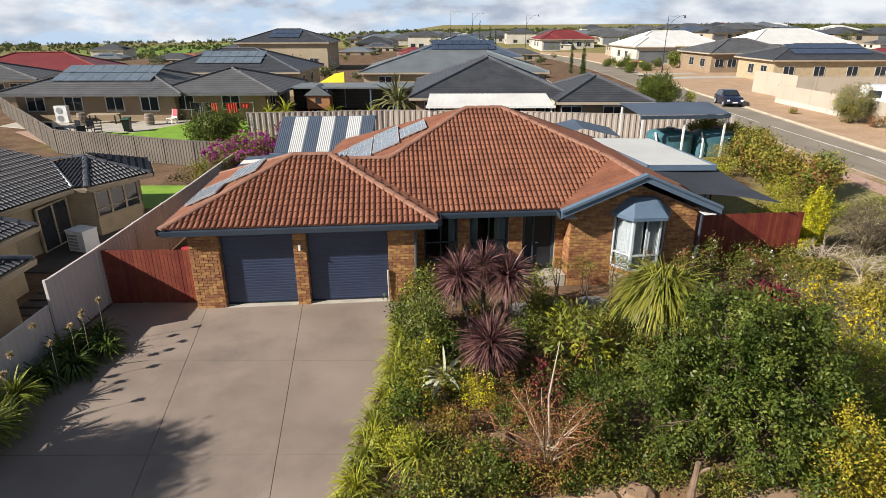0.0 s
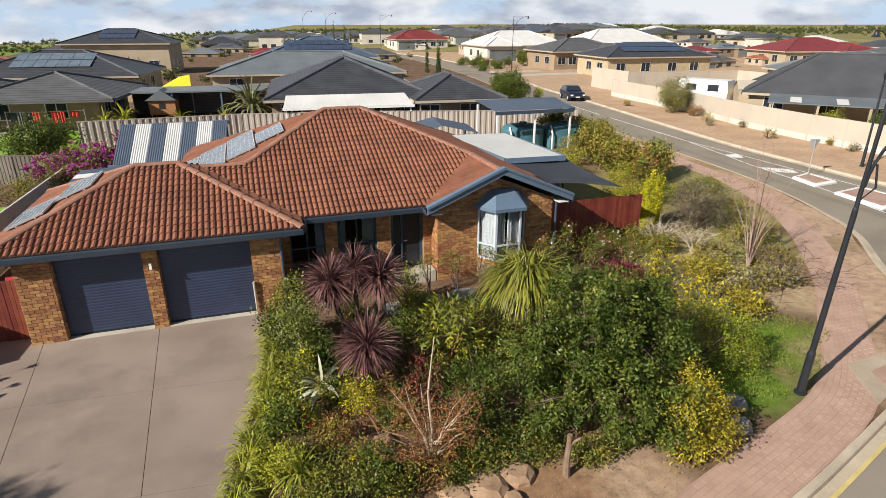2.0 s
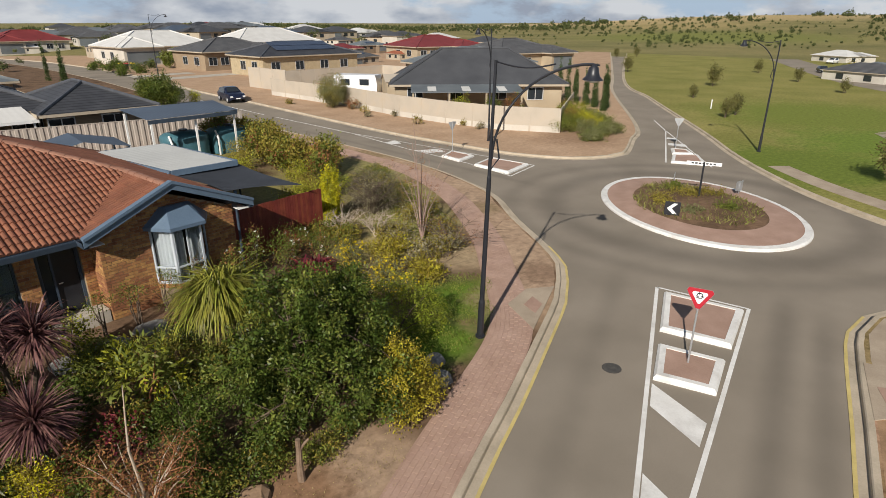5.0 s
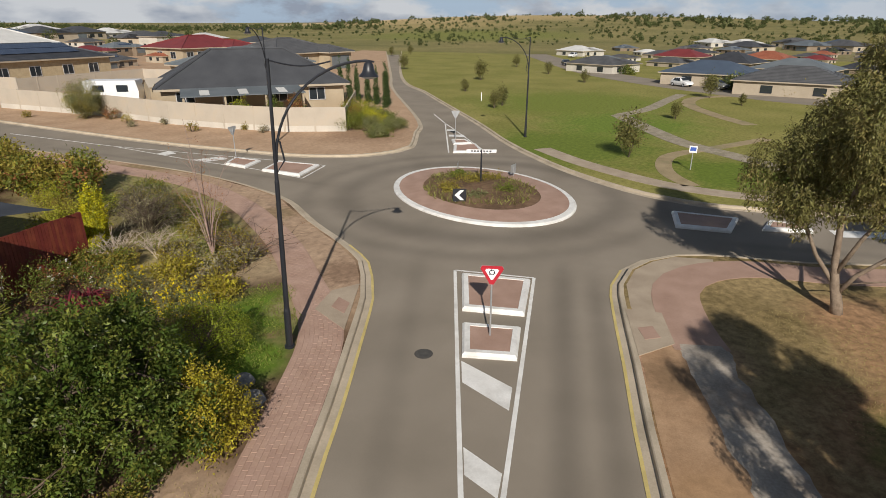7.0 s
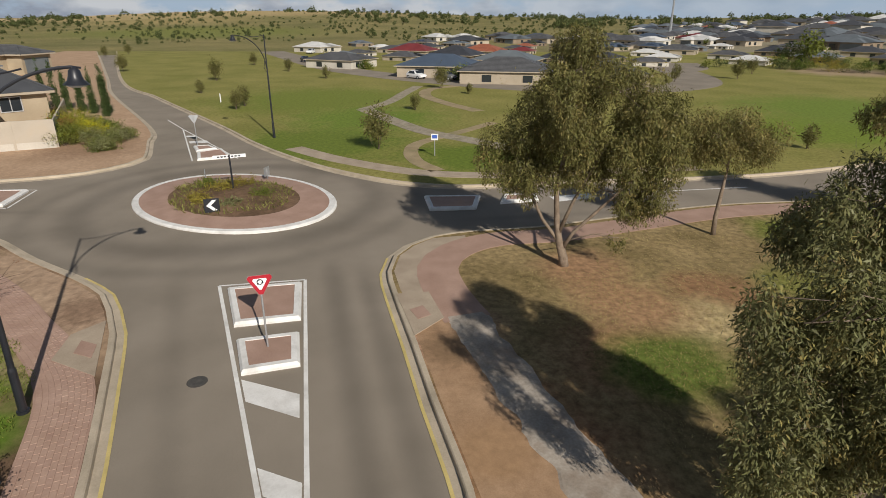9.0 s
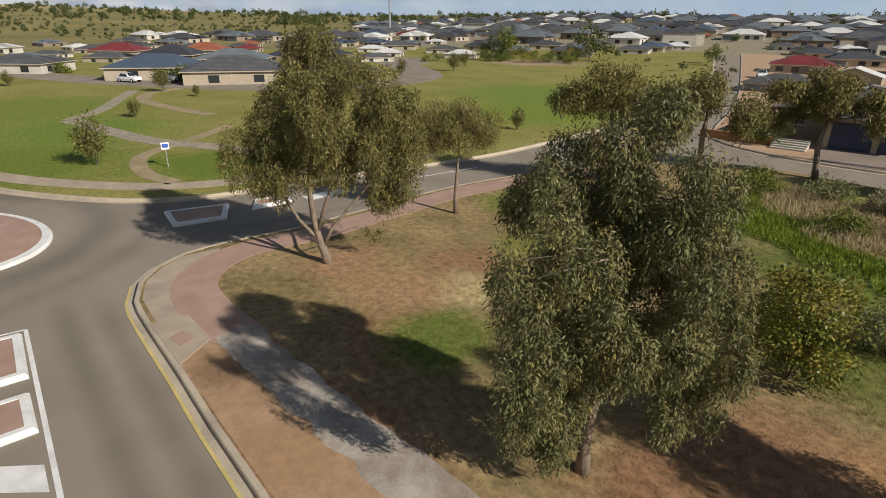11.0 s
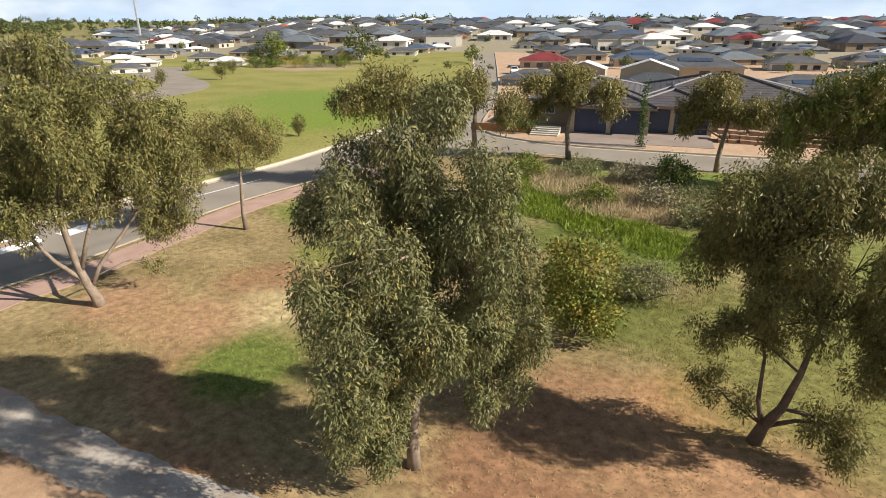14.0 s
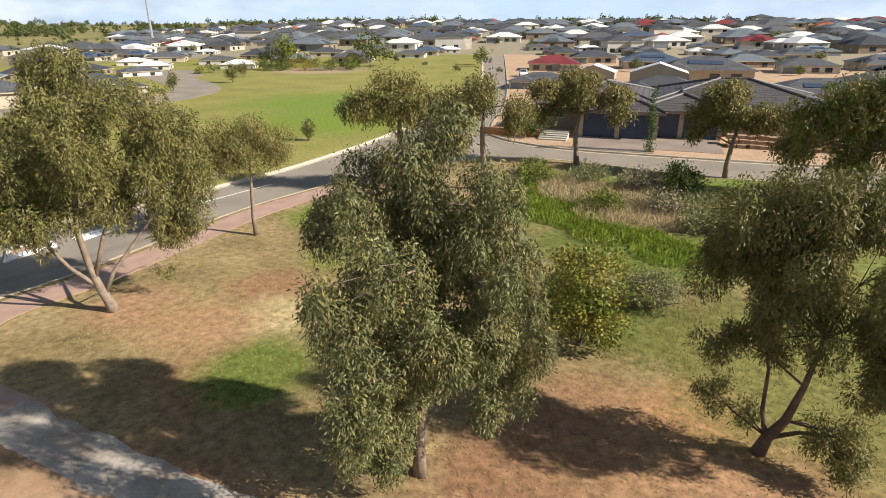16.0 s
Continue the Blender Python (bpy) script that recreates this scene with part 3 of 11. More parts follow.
def sweep(line, profile, g=None):
    """Sweeps a profile of (offset to the right, height) along a flat line."""
    g = g or Geo()
    n, k = len(profile), len(g.v)
    for i, q in enumerate(line):
        d = (line[min(i + 1, len(line) - 1)] - line[max(i - 1, 0)]).normalized()
        side = Vector((d.y, -d.x, 0))
        g.v += [tuple(q + side * o + Vector((0, 0, h))) for o, h in profile]
    for i in range(len(line) - 1):
        for j in range(n - 1):
            a = k + i * n + j
            g.f.append((a, a + n, a + n + 1, a + 1))
    return g


def flat_polygon(name, outline, z, material, label, holes=()):
    """A level sheet with that outline, cut into triangles."""
    loops = [outline, *holes]
    pts, edges = [], []
    for lp in loops:
        k = len(pts)
        pts += [Vector((q[0], q[1])) for q in lp]
        edges += [(k + i, k + (i + 1) % len(lp)) for i in range(len(lp))]
    v, _, f, *_ = delaunay_2d_cdt(pts, edges, [], 1, 1e-4)
    g = Geo().add([(q.x, q.y, z) for q in v], [tuple(t) if (v[t[1]] - v[t[0]]).cross(v[t[2]] - v[t[0]]) > 0 else tuple(reversed(t)) for t in f])
    return tagged(g.obj(name, material), label, kind="structure")


def quads(name, co, n, material, parent=None, label=""):
    """One mesh of n loose four-cornered faces from an array of 4 n points."""
    me = bpy.data.meshes.new(name)
    me.vertices.add(4 * n)
    me.loops.add(4 * n)
    me.polygons.add(n)
    me.vertices.foreach_set("co", np.ascontiguousarray(co, dtype=np.float32).ravel())
    me.loops.foreach_set("vertex_index", np.arange(4 * n, dtype=np.int32))
    me.polygons.foreach_set("loop_start", np.arange(0, 4 * n, 4, dtype=np.int32))
    me.update(calc_edges=True)
    me.materials.append(material)
    return child(name, me, parent, label)


def leaf_corners(c, d, length, width, rng, face=None):
    """Corners of rhombic leaves at c that point along d."""
    d = d / (np.linalg.norm(d, axis=1, keepdims=True) + 1e-9)
    s = np.cross(d, rng.normal(size=c.shape) if face is None else face + rng.normal(size=c.shape) * 0.4)
    s /= np.linalg.norm(s, axis=1, keepdims=True) + 1e-9
    L, W = length[:, None], width[:, None]
    mid = c + d * L * 0.45
    fold = np.cross(s, d) * W * 0.25
    return np.stack([c, mid + s * W * 0.5 + fold, c + d * L, mid - s * W * 0.5 + fold], 1)


def clump_leaves(blobs, count, per, spread, size, rng, droop=0.0, outward=0.5, aspect=0.35, hang=1.0, shell=0.5, rough=0.16):
    """Leaves in small clumps inside ellipsoids (x, y, z, rx, ry, rz): centres of the clumps and the leaf corners."""
    vol = np.array([b[3] * b[4] * b[5] for b in blobs]) ** 0.75
    pick = rng.choice(len(blobs), size=count, p=vol / vol.sum())
    b = np.array(blobs)[pick]
    r = rng.normal(size=(count, 3))
    r /= np.linalg.norm(r, axis=1, keepdims=True)
    rad = shell + (1 - shell) * rng.random(count) ** 0.6
    rad *= 1 + rough * rng.normal(size=count)
    cc = b[:, :3] + r * rad[:, None] * b[:, 3:]
    cc[:, 2] = np.maximum(cc[:, 2], 0.08)
    out = np.repeat(r, per, 0)
    base = np.repeat(cc, per, 0)
    off = rng.normal(size=base.shape) * spread
    off[:, 2] *= hang
    c = base + off
    c[:, 2] = np.maximum(c[:, 2], 0.05)
    d = rng.normal(size=base.shape) * 0.7 + out * outward
    d[:, 2] -= droop
    n = len(c)
    length = size * (0.6 + 0.8 * rng.random(n))
    return cc, leaf_corners(c, d, length, length * aspect, rng, out)


# ---- ground, roads, kerbs ----
def ramp01(x, a, b):
    t = min(1.0, max(0.0, (x - a) / (b - a)))
    return t * t * (3 - 2 * t)


def terrain(x, y):
    """Height of the open land around the flat suburb."""
    r, a = math.hypot(x, y), math.degrees(math.atan2(x, y))
    z = 15.5 * ramp01(r, 230, 760) * math.exp(-((a - 76) / 22) ** 2)
    z += 6.0 * ramp01(r, 250, 760) * math.exp(-((a - 112) / 22) ** 2)
    z -= 9.0 * ramp01(r, 90, 420) * ramp01(-a, 2, 24) * ramp01(a, -150, -110)
    z += 4.0 * ramp01(r, 85, 240) * math.exp(-((a - 27) / 14) ** 2)
    w = ramp01(-a, -1, 9) * ramp01(a, -150, -110)      # the valley beyond the last houses
    z += w * (min(0.0, 16.5 - 0.0265 * r))
    z += 6.5 * ramp01(r, 165, 430) * (ramp01(a, 104, 132) if a > 0 else ramp01(-a, 150, 165))   # the rise to the south-east
    z += 1.6 * ramp01(r, 300, 800) * noise.noise(Vector((x * 0.006, y * 0.006, 0.3)))
    return z


RECT = (-70.0, -130.0, 150.0, 200.0)   # the built-up quarter: roads and kerbed blocks


def ground_sheet():
    g, rs, na = Geo(), [0, 40, 90, 130, 160, 190, 220, 260, 310, 370, 440, 520, 620, 740, 900, 1150, 1500, 2200, 3500], 120
    for r in rs:
        for k in range(na):
            a = 2 * math.pi * k / na
            x, y = r * math.sin(a), r * math.cos(a)
            inside = RECT[0] + 25 < x < RECT[2] - 25 and RECT[1] + 25 < y < RECT[3] - 25
            g.v.append((x, y, (-0.6 if inside else -0.02) + (0 if inside else terrain(x, y))))
    for i in range(len(rs) - 1):
        for k in range(na):
            g.f.append((i * na + k, i * na + (k + 1) % na, (i + 1) * na + (k + 1) % na, (i + 1) * na + k))
    g.f = [tuple(reversed(f)) for f in g.f]
    return tagged(g.obj("ground", FIELD, smooth=True), "open grassland and hills around the suburb", kind="structure")


ground_sheet()
ROAD_Z = -0.12
KERB_NW = [(-70, -26), (-30, -10), (0, 2.8), (6.13, 5.47), (8.5, 6.42), (10.85, 7.42), (13.3, 8.5), (14.6, 9.3), (15.55, 10.0), (16.65, 11.45), (18.3, 14.1), (20.3, 16.9), (21.3, 19.5), (22.1, 23), (22.45, 27), (22.5, 34), (22.5, 50), (23.5, 65), (24.8, 82), (25.5, 100), (25, 126), (22, 150), (8, 200)]
KERB_NE = [(16, 200), (29, 152), (31.8, 126), (32, 100), (31.2, 85), (29.6, 69), (29.2, 57), (28.5, 45), (28.1, 38), (27.9, 32), (28.1, 27.5), (28.35, 23.4), (28.85, 21.2), (30.1, 18.85), (32.1, 17.6), (33.6, 17.45), (38, 19.3), (44, 22.2), (65, 36.2), (84, 47), (150, 85)]
KERB_PARK = [(150, 80), (80, 42.5), (61.3, 29.2), (44.9, 17.0), (38.6, 12.6), (34.6, 9.4), (31.3, 6.2), (28.9, 3.0), (28.1, 1.2), (27.7, -0.6), (27.9, -2.6), (28.4, -5.2), (28.8, -8.5), (29.5, -14), (31, -20), (36, -32), (50, -56.5), (113, -130)]
KERB_SE = [(-70, -62), (-20, -44.5), (3.4, -35.3), (12.2, -31.8), (20, -29.8), (23.6, -26.5), (25.2, -20), (24.9, -14.8), (24.2, -11.1), (22.7, -7), (21.5, -3.6), (21.1, -1.4), (20.5, 0.2), (19.6, 1.05), (18.6, 1.5), (17.3, 1.6), (15.7, 1.29), (12.8, 0.57), (10.55, 0.05), (8.5, -0.48), (0, -2.6), (-30, -14), (-70, -31)]
KERB_S = [(105, -130), (47, -59), (31, -37), (27.5, -33.5), (24, -33.0), (20.6, -33.6), (14.2, -36.3), (4.2, -40.9), (-20, -51), (-70, -69)]

lines = {k: smooth_line(p, 0.8) for k, p in (("nw", KERB_NW), ("ne", KERB_NE), ("park", KERB_PARK), ("se", KERB_SE), ("s", KERB_S))}
flat_polygon("road", [(RECT[0], RECT[1]), (RECT[2], RECT[1]), (RECT[2], RECT[3]), (RECT[0], RECT[3])], ROAD_Z, ASPHALT, "grey asphalt road with a roundabout")
flat_polygon("ground_garden", lines["nw"] + [(RECT[0], RECT[3])], 0.0, GARDEN, "brown garden soil with mulch and patches of lawn")
flat_polygon("ground_verge", lines["ne"] + [(RECT[2], RECT[3])], 0.0, SANDY, "bare pinkish earth verge beside the road")
flat_polygon("ground_park", [(RECT[2], RECT[1])] + [(RECT[2], 79)] + lines["park"], 0.0, PARK, "mown green park lawn with dry patches")
flat_polygon("ground_reserve", lines["se"], 0.0, DRY, "dry grass and orange earth reserve under gum trees")
flat_polygon("ground_south", lines["s"] + [(RECT[0], RECT[1])], 0.0, SANDY, "pale earth front yards along the street")

# kerb: back edge on the line, road on its right-hand or left-hand side
for key, sign in (("nw", 1), ("ne", 1), ("park", 1), ("se", 1), ("s", 1)):
    prof = [(-0.02, -0.1), (-0.02, 0.014), (0.10, 0.014), (0.125, -0.005), (0.14, ROAD_Z + 0.018), (0.37, ROAD_Z + 0.008), (0.38, ROAD_Z - 0.05)]
    tagged(sweep(lines[key], [(sign * o, h) for o, h in prof]).obj("kerb_" + key, KERB), "pale concrete kerb and gutter", kind="structure")


def strip(name, pts, width, z, material, label, step=0.6):
    line = smooth_line(pts, step)
    return tagged(sweep(line, [(-width / 2, z - 0.03), (-width / 2, z), (width / 2, z), (width / 2, z - 0.03)]).obj(name, material), label, kind="structure")


def offset_line(line, o, x0, x1):
    out = []
    for i, q in enumerate(line):
        d = (line[min(i + 1, len(line) - 1)] - line[max(i - 1, 0)]).normalized()
        p = q + Vector((d.y, -d.x, 0)) * o
        if x0 <= p.x <= x1:
            out.append(p)
    return out


tagged(sweep(offset_line([q for q in lines["nw"] if q.y < 12.0], 0.345, -20, 17), [(-0.038, ROAD_Z + 0.014), (0.038, ROAD_Z + 0.013)]).obj("yellow_line", YELLOW), "worn yellow no-stopping line along the gutter", kind="structure")
tagged(sweep(offset_line([q for q in lines["se"] if q.y > -14 and q.x < 19.6], 0.345, -20, 19.6), [(-0.038, ROAD_Z + 0.014), (0.038, ROAD_Z + 0.013)]).obj("yellow_line", YELLOW), "worn yellow no-stopping line along the gutter", kind="structure")

PATH_NW = [(-6, 0.85), (0, 3.38), (5.89, 6.02), (8.26, 6.98), (10.6, 8.02), (12.1, 9.2), (13.6, 10.85), (15.3, 12.7), (17.0, 15.0), (18.8, 17.9), (20.1, 20.9), (21.0, 25), (21.3, 34), (21.3, 50), (22.3, 66)]
PATH_SE = [(14.1, -0.75), (15.7, -0.2), (17.6, 0.1), (19.1, -0.5), (20.2, -2.0), (20.7, -4.5), (21.9, -7.6), (23.3, -11.3), (24.0, -14.8), (24.2, -20)]
strip("footpath_paving", PATH_NW, 1.16, 0.012, PAVEBED, "red clay paver footpath")
strip("footpath_paving", PATH_SE, 1.35, 0.012, PAVEBED, "red clay paver footpath")
worn = smooth_line([(14.35, -0.68), (12.5, -1.25), (10.7, -1.85), (9.3, -2.3), (7.3, -3.05), (0, -5.6), (-8, -8.6)], 0.18)
g = Geo()
for i, q in enumerate(worn):
    d = (worn[min(i + 1, len(worn) - 1)] - worn[max(i - 1, 0)]).normalized()
    s = Vector((d.y, -d.x, 0))
    wl_, wr_ = (0.56 + 0.16 * noise.noise(Vector((i * 0.23, k, 0))) + 0.07 * noise.noise(Vector((i * 0.9, k, 2))) for k in (0.0, 7.0))
    g.v += [tuple(q - s * wl_ + Vector((0, 0, 0.002))), tuple(q - s * (wl_ - 0.08) + Vector((0, 0, 0.014))), tuple(q + s * (wr_ - 0.08) + Vector((0, 0, 0.014))), tuple(q + s * wr_ + Vector((0, 0, 0.002)))]
g.f = [(4 * i + j, 4 * i + j + 1, 4 * i + j + 5, 4 * i + j + 4) for i in range(len(worn) - 1) for j in range(3)]
tagged(g.obj("footpath_worn", GREYPATH), "worn grey gravel footpath with crumbled edges", kind="structure")
BARE = zoned("bare_orange_earth", ((0.30, 0.185, 0.105), (0.43, 0.285, 0.175)), [(12.6, -0.3, 0.7, (0.24, 0.155, 0.09)), (9.0, -1.1, 0.8, (0.36, 0.225, 0.125))], scale=0.8, contrast=0.3)
KERBSIDE = zoned("kerbside_earth", ((0.33, 0.225, 0.15), (0.46, 0.33, 0.225)), [(14.5, 9.9, 0.8, (0.27, 0.18, 0.12)), (18.6, 15.8, 0.9, (0.28, 0.20, 0.12)), (21.7, 28, 1.5, (0.29, 0.21, 0.12))], scale=0.9, contrast=0.5)
flat_polygon("ground_kerbside", ([(13.6, 8.75), (14.55, 9.35), (15.45, 10.05), (16.55, 11.5), (18.2, 14.15), (20.2, 16.95), (21.2, 19.5), (22.0, 23), (22.35, 27), (22.4, 34), (22.4, 50), (21.9, 50), (21.85, 34), (21.5, 25), (20.6, 20.7), (19.25, 17.6), (17.45, 14.7), (15.75, 12.35), (14.05, 10.45), (13.1, 9.55)]), 0.005, KERBSIDE, "bare pinkish earth between footpath and kerb")
flat_polygon("corner_apron", [(20.28, 0.33), (19.55, 0.95), (18.6, 1.4), (17.3, 1.5), (15.9, 1.2), (15.3, 1.0), (15.0, 0.1), (16.2, 0.25), (17.6, 0.4), (18.9, 0.05), (19.9, -0.9), (20.6, -0.9)], 0.006, RAMP, "tan concrete apron between footpath and kerb on the corner")
flat_polygon("earth_verge", [(15.6, 1.2), (12.8, 0.5), (10.55, -0.02), (8.5, -0.55), (4.0, -1.7), (3.4, -3.6), (7.3, -2.8), (9.3, -2.05), (10.7, -1.6), (12.5, -1.0), (14.1, -0.5)], 0.005, BARE, "bare orange-brown earth between the kerb and the worn path")
strip("footpath_park", [(36.3, 9.3), (33.5, 6.4), (31.2, 3.2), (30.0, 0.8), (29.6, -1.8), (29.7, -4.5), (30.3, -8), (31.4, -14)], 1.2, 0.012, RAMP, "tan earth path along the park")
strip("footpath_gravel", [(30.5, 0.2), (32.6, 1.4), (35.2, 1.9), (37.9, 1.5), (41.5, -1.0), (46, -4)], 0.9, 0.012, TANGRAVEL, "tan gravel path across the lawn")
strip("footpath_gravel", [(52, -3.2), (57, -0.4), (63.0, 1.8), (69, 1.4), (73, -2)], 1.3, 0.012, TANGRAVEL, "tan gravel path across the lawn")
strip("dry_creek", [(53, 7.0), (47, 4.0), (42, 1.2), (39, -1.8), (36, -4.5)], 1.5, 0.02, CREEK, "dry stony drain crossing the lawn")
strip("dry_creek", [(53, 7.0), (58, 5.2), (66, 4.0), (72, 3.0)], 1.2, 0.02, CREEK, "dry stony drain crossing the lawn")
strip("park_road", [(150, 42), (118, 27), (98, 17), (86, 8), (78, 0), (71, -9), (68, -20), (76, -32), (97, -37), (120, -38)], 6.0, 0.015, ASPHALT, "grey residential street across the park")
strip("park_road", [(113, -44), (101, -41), (95, -36)], 6.0, 0.018, ASPHALT, "grey residential street across the park")


# ---- traffic islands and markings ----
def paint(name, poly, label="worn white road marking"):
    z = ROAD_Z + {"edge_line": 0.006, "centre_line": 0.008}.get(name, 0.010)
    g = Geo().add([(x, y, z) for x, y in poly], [tuple(range(len(poly)))])
    return tagged(g.obj(name, WHITELINE), label, kind="structure")


def bar(a, b, w):
    a, b = Vector(a), Vector(b)
    s = (b - a).normalized()
    s = Vector((-s.y, s.x)) * w / 2
    return [tuple(a - s), tuple(b - s), tuple(b + s), tuple(a + s)]


def inset(poly, d):
    c = Vector((sum(p[0] for p in poly) / len(poly), sum(p[1] for p in poly) / len(poly)))
    out = []
    n = len(poly)
    for i in range(n):
        p, q, r = (Vector(poly[j % n]) for j in (i - 1, i, i + 1))
        e1, e2 = (q - p).normalized(), (r - q).normalized()
        n1, n2 = Vector((-e1.y, e1.x)), Vector((-e2.y, e2.x))
        b = (n1 + n2) / (1 + n1.dot(n2))
        out.append(tuple(q + b * d))
    return out


def ccw(poly):
    s = sum(a[0] * b[1] - b[0] * a[1] for a, b in zip(poly, poly[1:] + poly[:1]))
    return poly if s > 0 else poly[::-1]


def island(poly, label):
    poly = ccw(poly)
    t = thing("traffic_island", Matrix(), label, "traffic island", "traffic islands", "structure")
    inner = inset(poly, 0.2)
    g, n = Geo(), len(poly)
    top = inset(poly, 0.06)
    rings = [(poly, ROAD_Z - 0.03), (poly, ROAD_Z + 0.07), (top, 0.015), (inner, 0.015), (inner, -0.02)]
    for p, z in rings:
        g.v += [(x, y, z) for x, y in p]
    for k in range(len(rings) - 1):
        g.f += [(k * n + i, k * n + (i + 1) % n, (k + 1) * n + (i + 1) % n, (k + 1) * n + i) for i in range(n)]
    g.obj("kerb_ring", WHITELINE, t, "white painted concrete kerb")
    lo, hi = [min(p[k] for p in inner) for k in (0, 1)], [max(p[k] for p in inner) for k in (0, 1)]
    Geo().slab(inner, -0.08, -0.004).obj("paving", PAVEBED, t, "red brick paving")
    return t


island([(16.08, 6.45), (16.52, 4.3), (14.22, 3.8), (13.82, 5.5)], "white-kerbed traffic island with red brick paving before the roundabout")
island([(13.06, 5.18), (13.46, 3.67), (11.96, 3.3), (11.57, 4.58)], "small white-kerbed traffic island with red brick paving and a sign")
island([(24.48, 21.75), (26.55, 22.3), (26.8, 19.6), (24.35, 19.1)], "white-kerbed traffic island with red brick paving")
island([(24.8, 24.7), (26.3, 25.3), (26.3, 23.35), (24.6, 23.0)], "small white-kerbed traffic island with red brick paving")
island([(35.17, 14.93), (36.2, 13.75), (33.98, 12.36), (33.18, 14.12)], "white-kerbed traffic island with red brick paving")
island([(36.93, 15.86), (37.3, 14.95), (36.3, 14.1), (35.5, 15.1)], "small white-kerbed traffic island with red brick paving")
island([(25.9, 0.8), (23.9, 0.5), (24.1, -1.5), (26.0, -1.8)], "white-kerbed traffic island with grey brick paving in tree shade")
island([(24.9, -2.6), (26.2, -2.9), (26.2, -4.4), (25.4, -4.4)], "small white-kerbed traffic island in tree shade")
paint("edge_line", bar((16.4, 6.82), (6.4, 2.43), 0.1))
paint("edge_line", bar((16.87, 4.28), (6.4, 1.92), 0.1))
paint("edge_line", bar((16.4, 6.82), (16.87, 4.28), 0.08))
paint("hatch_bar", [(11.42, 4.53), (10.87, 3.07), (10.05, 2.88), (10.6, 4.17)])
paint("hatch_bar", [(8.63, 3.33), (8.26, 2.42), (7.66, 2.3), (7.95, 3.03)])
paint("hatch_bar", [(25.4, 30.69), (26.33, 30.68), (25.89, 29.62), (25.21, 29.91)])
paint("hatch_bar", [(25.0, 27.38), (26.44, 26.49), (26.06, 25.6), (24.95, 26.18)])
for a, b in (((25.85, 35.2), (24.98, 27.8)), ((24.98, 27.8), (24.75, 22.5)), ((24.75, 22.5), (24.15, 18.8)), ((24.15, 18.8), (27.05, 19.4)), ((25.85, 35.2), (26.55, 27.0)), ((26.55, 27.0), (27.0, 22.5)), ((27.0, 22.5), (27.05, 19.4))):
    paint("edge_line", bar(a, b, 0.085))
paint("centre_line", bar((25.85, 35.3), (25.9, 46), 0.11))
paint("centre_line", bar((25.9, 48), (26.3, 62), 0.11))
paint("edge_line", bar((43.5, 19.27), (33.15, 14.4), 0.09))
paint("edge_line", bar((43.5, 19.27), (33.85, 12.0), 0.09))
paint("centre_line", bar((43.6, 19.35), (47.6, 22.2), 0.1))
paint("hatch_bar", [(40.9, 17.95), (41.0, 17.3), (40.45, 17.0), (40.3, 17.7)])
paint("hatch_bar", [(38.9, 16.95), (39.3, 15.95), (38.5, 15.4), (38.2, 16.6)])
paint("hatch_bar", [(25.3, -5.2), (26.1, -5.0), (26.7, -7.0), (26.0, -7.2)])
paint("centre_line", bar((26.6, -8.0), (27.8, -15), 0.1))


def roundabout(cx, cy, r, skew):
    t = thing("roundabout", Matrix.Translation((cx, cy, 0)), "roundabout with a white kerb, red brick apron and planted middle", "roundabout", kind="structure")
    n, g = 72, Geo()

    def rim(q, k, z):
        c, s = q * math.cos(2 * math.pi * k / n), q * math.sin(2 * math.pi * k / n)
        return (skew[0] * c + skew[1] * s, skew[1] * c + skew[2] * s, z)

    prof = [(r, ROAD_Z - 0.04), (r, ROAD_Z + 0.05), (r - 0.07, ROAD_Z + 0.10), (r - 0.30, ROAD_Z + 0.11), (r - 0.30, -0.06)]
    for q, z in prof:
        g.v += [rim(q, k, z) for k in range(n)]
    for j in range(len(prof) - 1):
        g.f += [(j * n + k, j * n + (k + 1) % n, (j + 1) * n + (k + 1) % n, (j + 1) * n + k) for k in range(n)]
    g.obj("kerb_ring", WHITELINE, t, "white painted kerb")
    g = Geo()
    rings = [(r - 0.28, -0.02), (r - 1.5, 0.06), (r - 1.55, 0.04)]
    for q, z in rings:
        g.v += [rim(q, k, z) for k in range(n)]
    for j in range(2):
        g.f += [(j * n + k, j * n + (k + 1) % n, (j + 1) * n + (k + 1) % n, (j + 1) * n + k) for k in range(n)]
    g.obj("apron", PAVEBED, t, "red brick apron")
    g = Geo()
    for q, z in ((r - 1.5, 0.05), (r - 2.4, 0.14), (0.4, 0.22)):
        g.v += [rim(q, k, z) for k in range(n)]
    for j in range(2):
        g.f += [(j * n + k, j * n + (k + 1) % n, (j + 1) * n + (k + 1) % n, (j + 1) * n + k) for k in range(n)]
    g.f.append(tuple(2 * n + k for k in range(n)))
    g.obj("planting_bed", GARDEN, t, "mulched planting bed")


roundabout(25.49, 9.4, 4.3, (1.034, 0.164, 1.11))

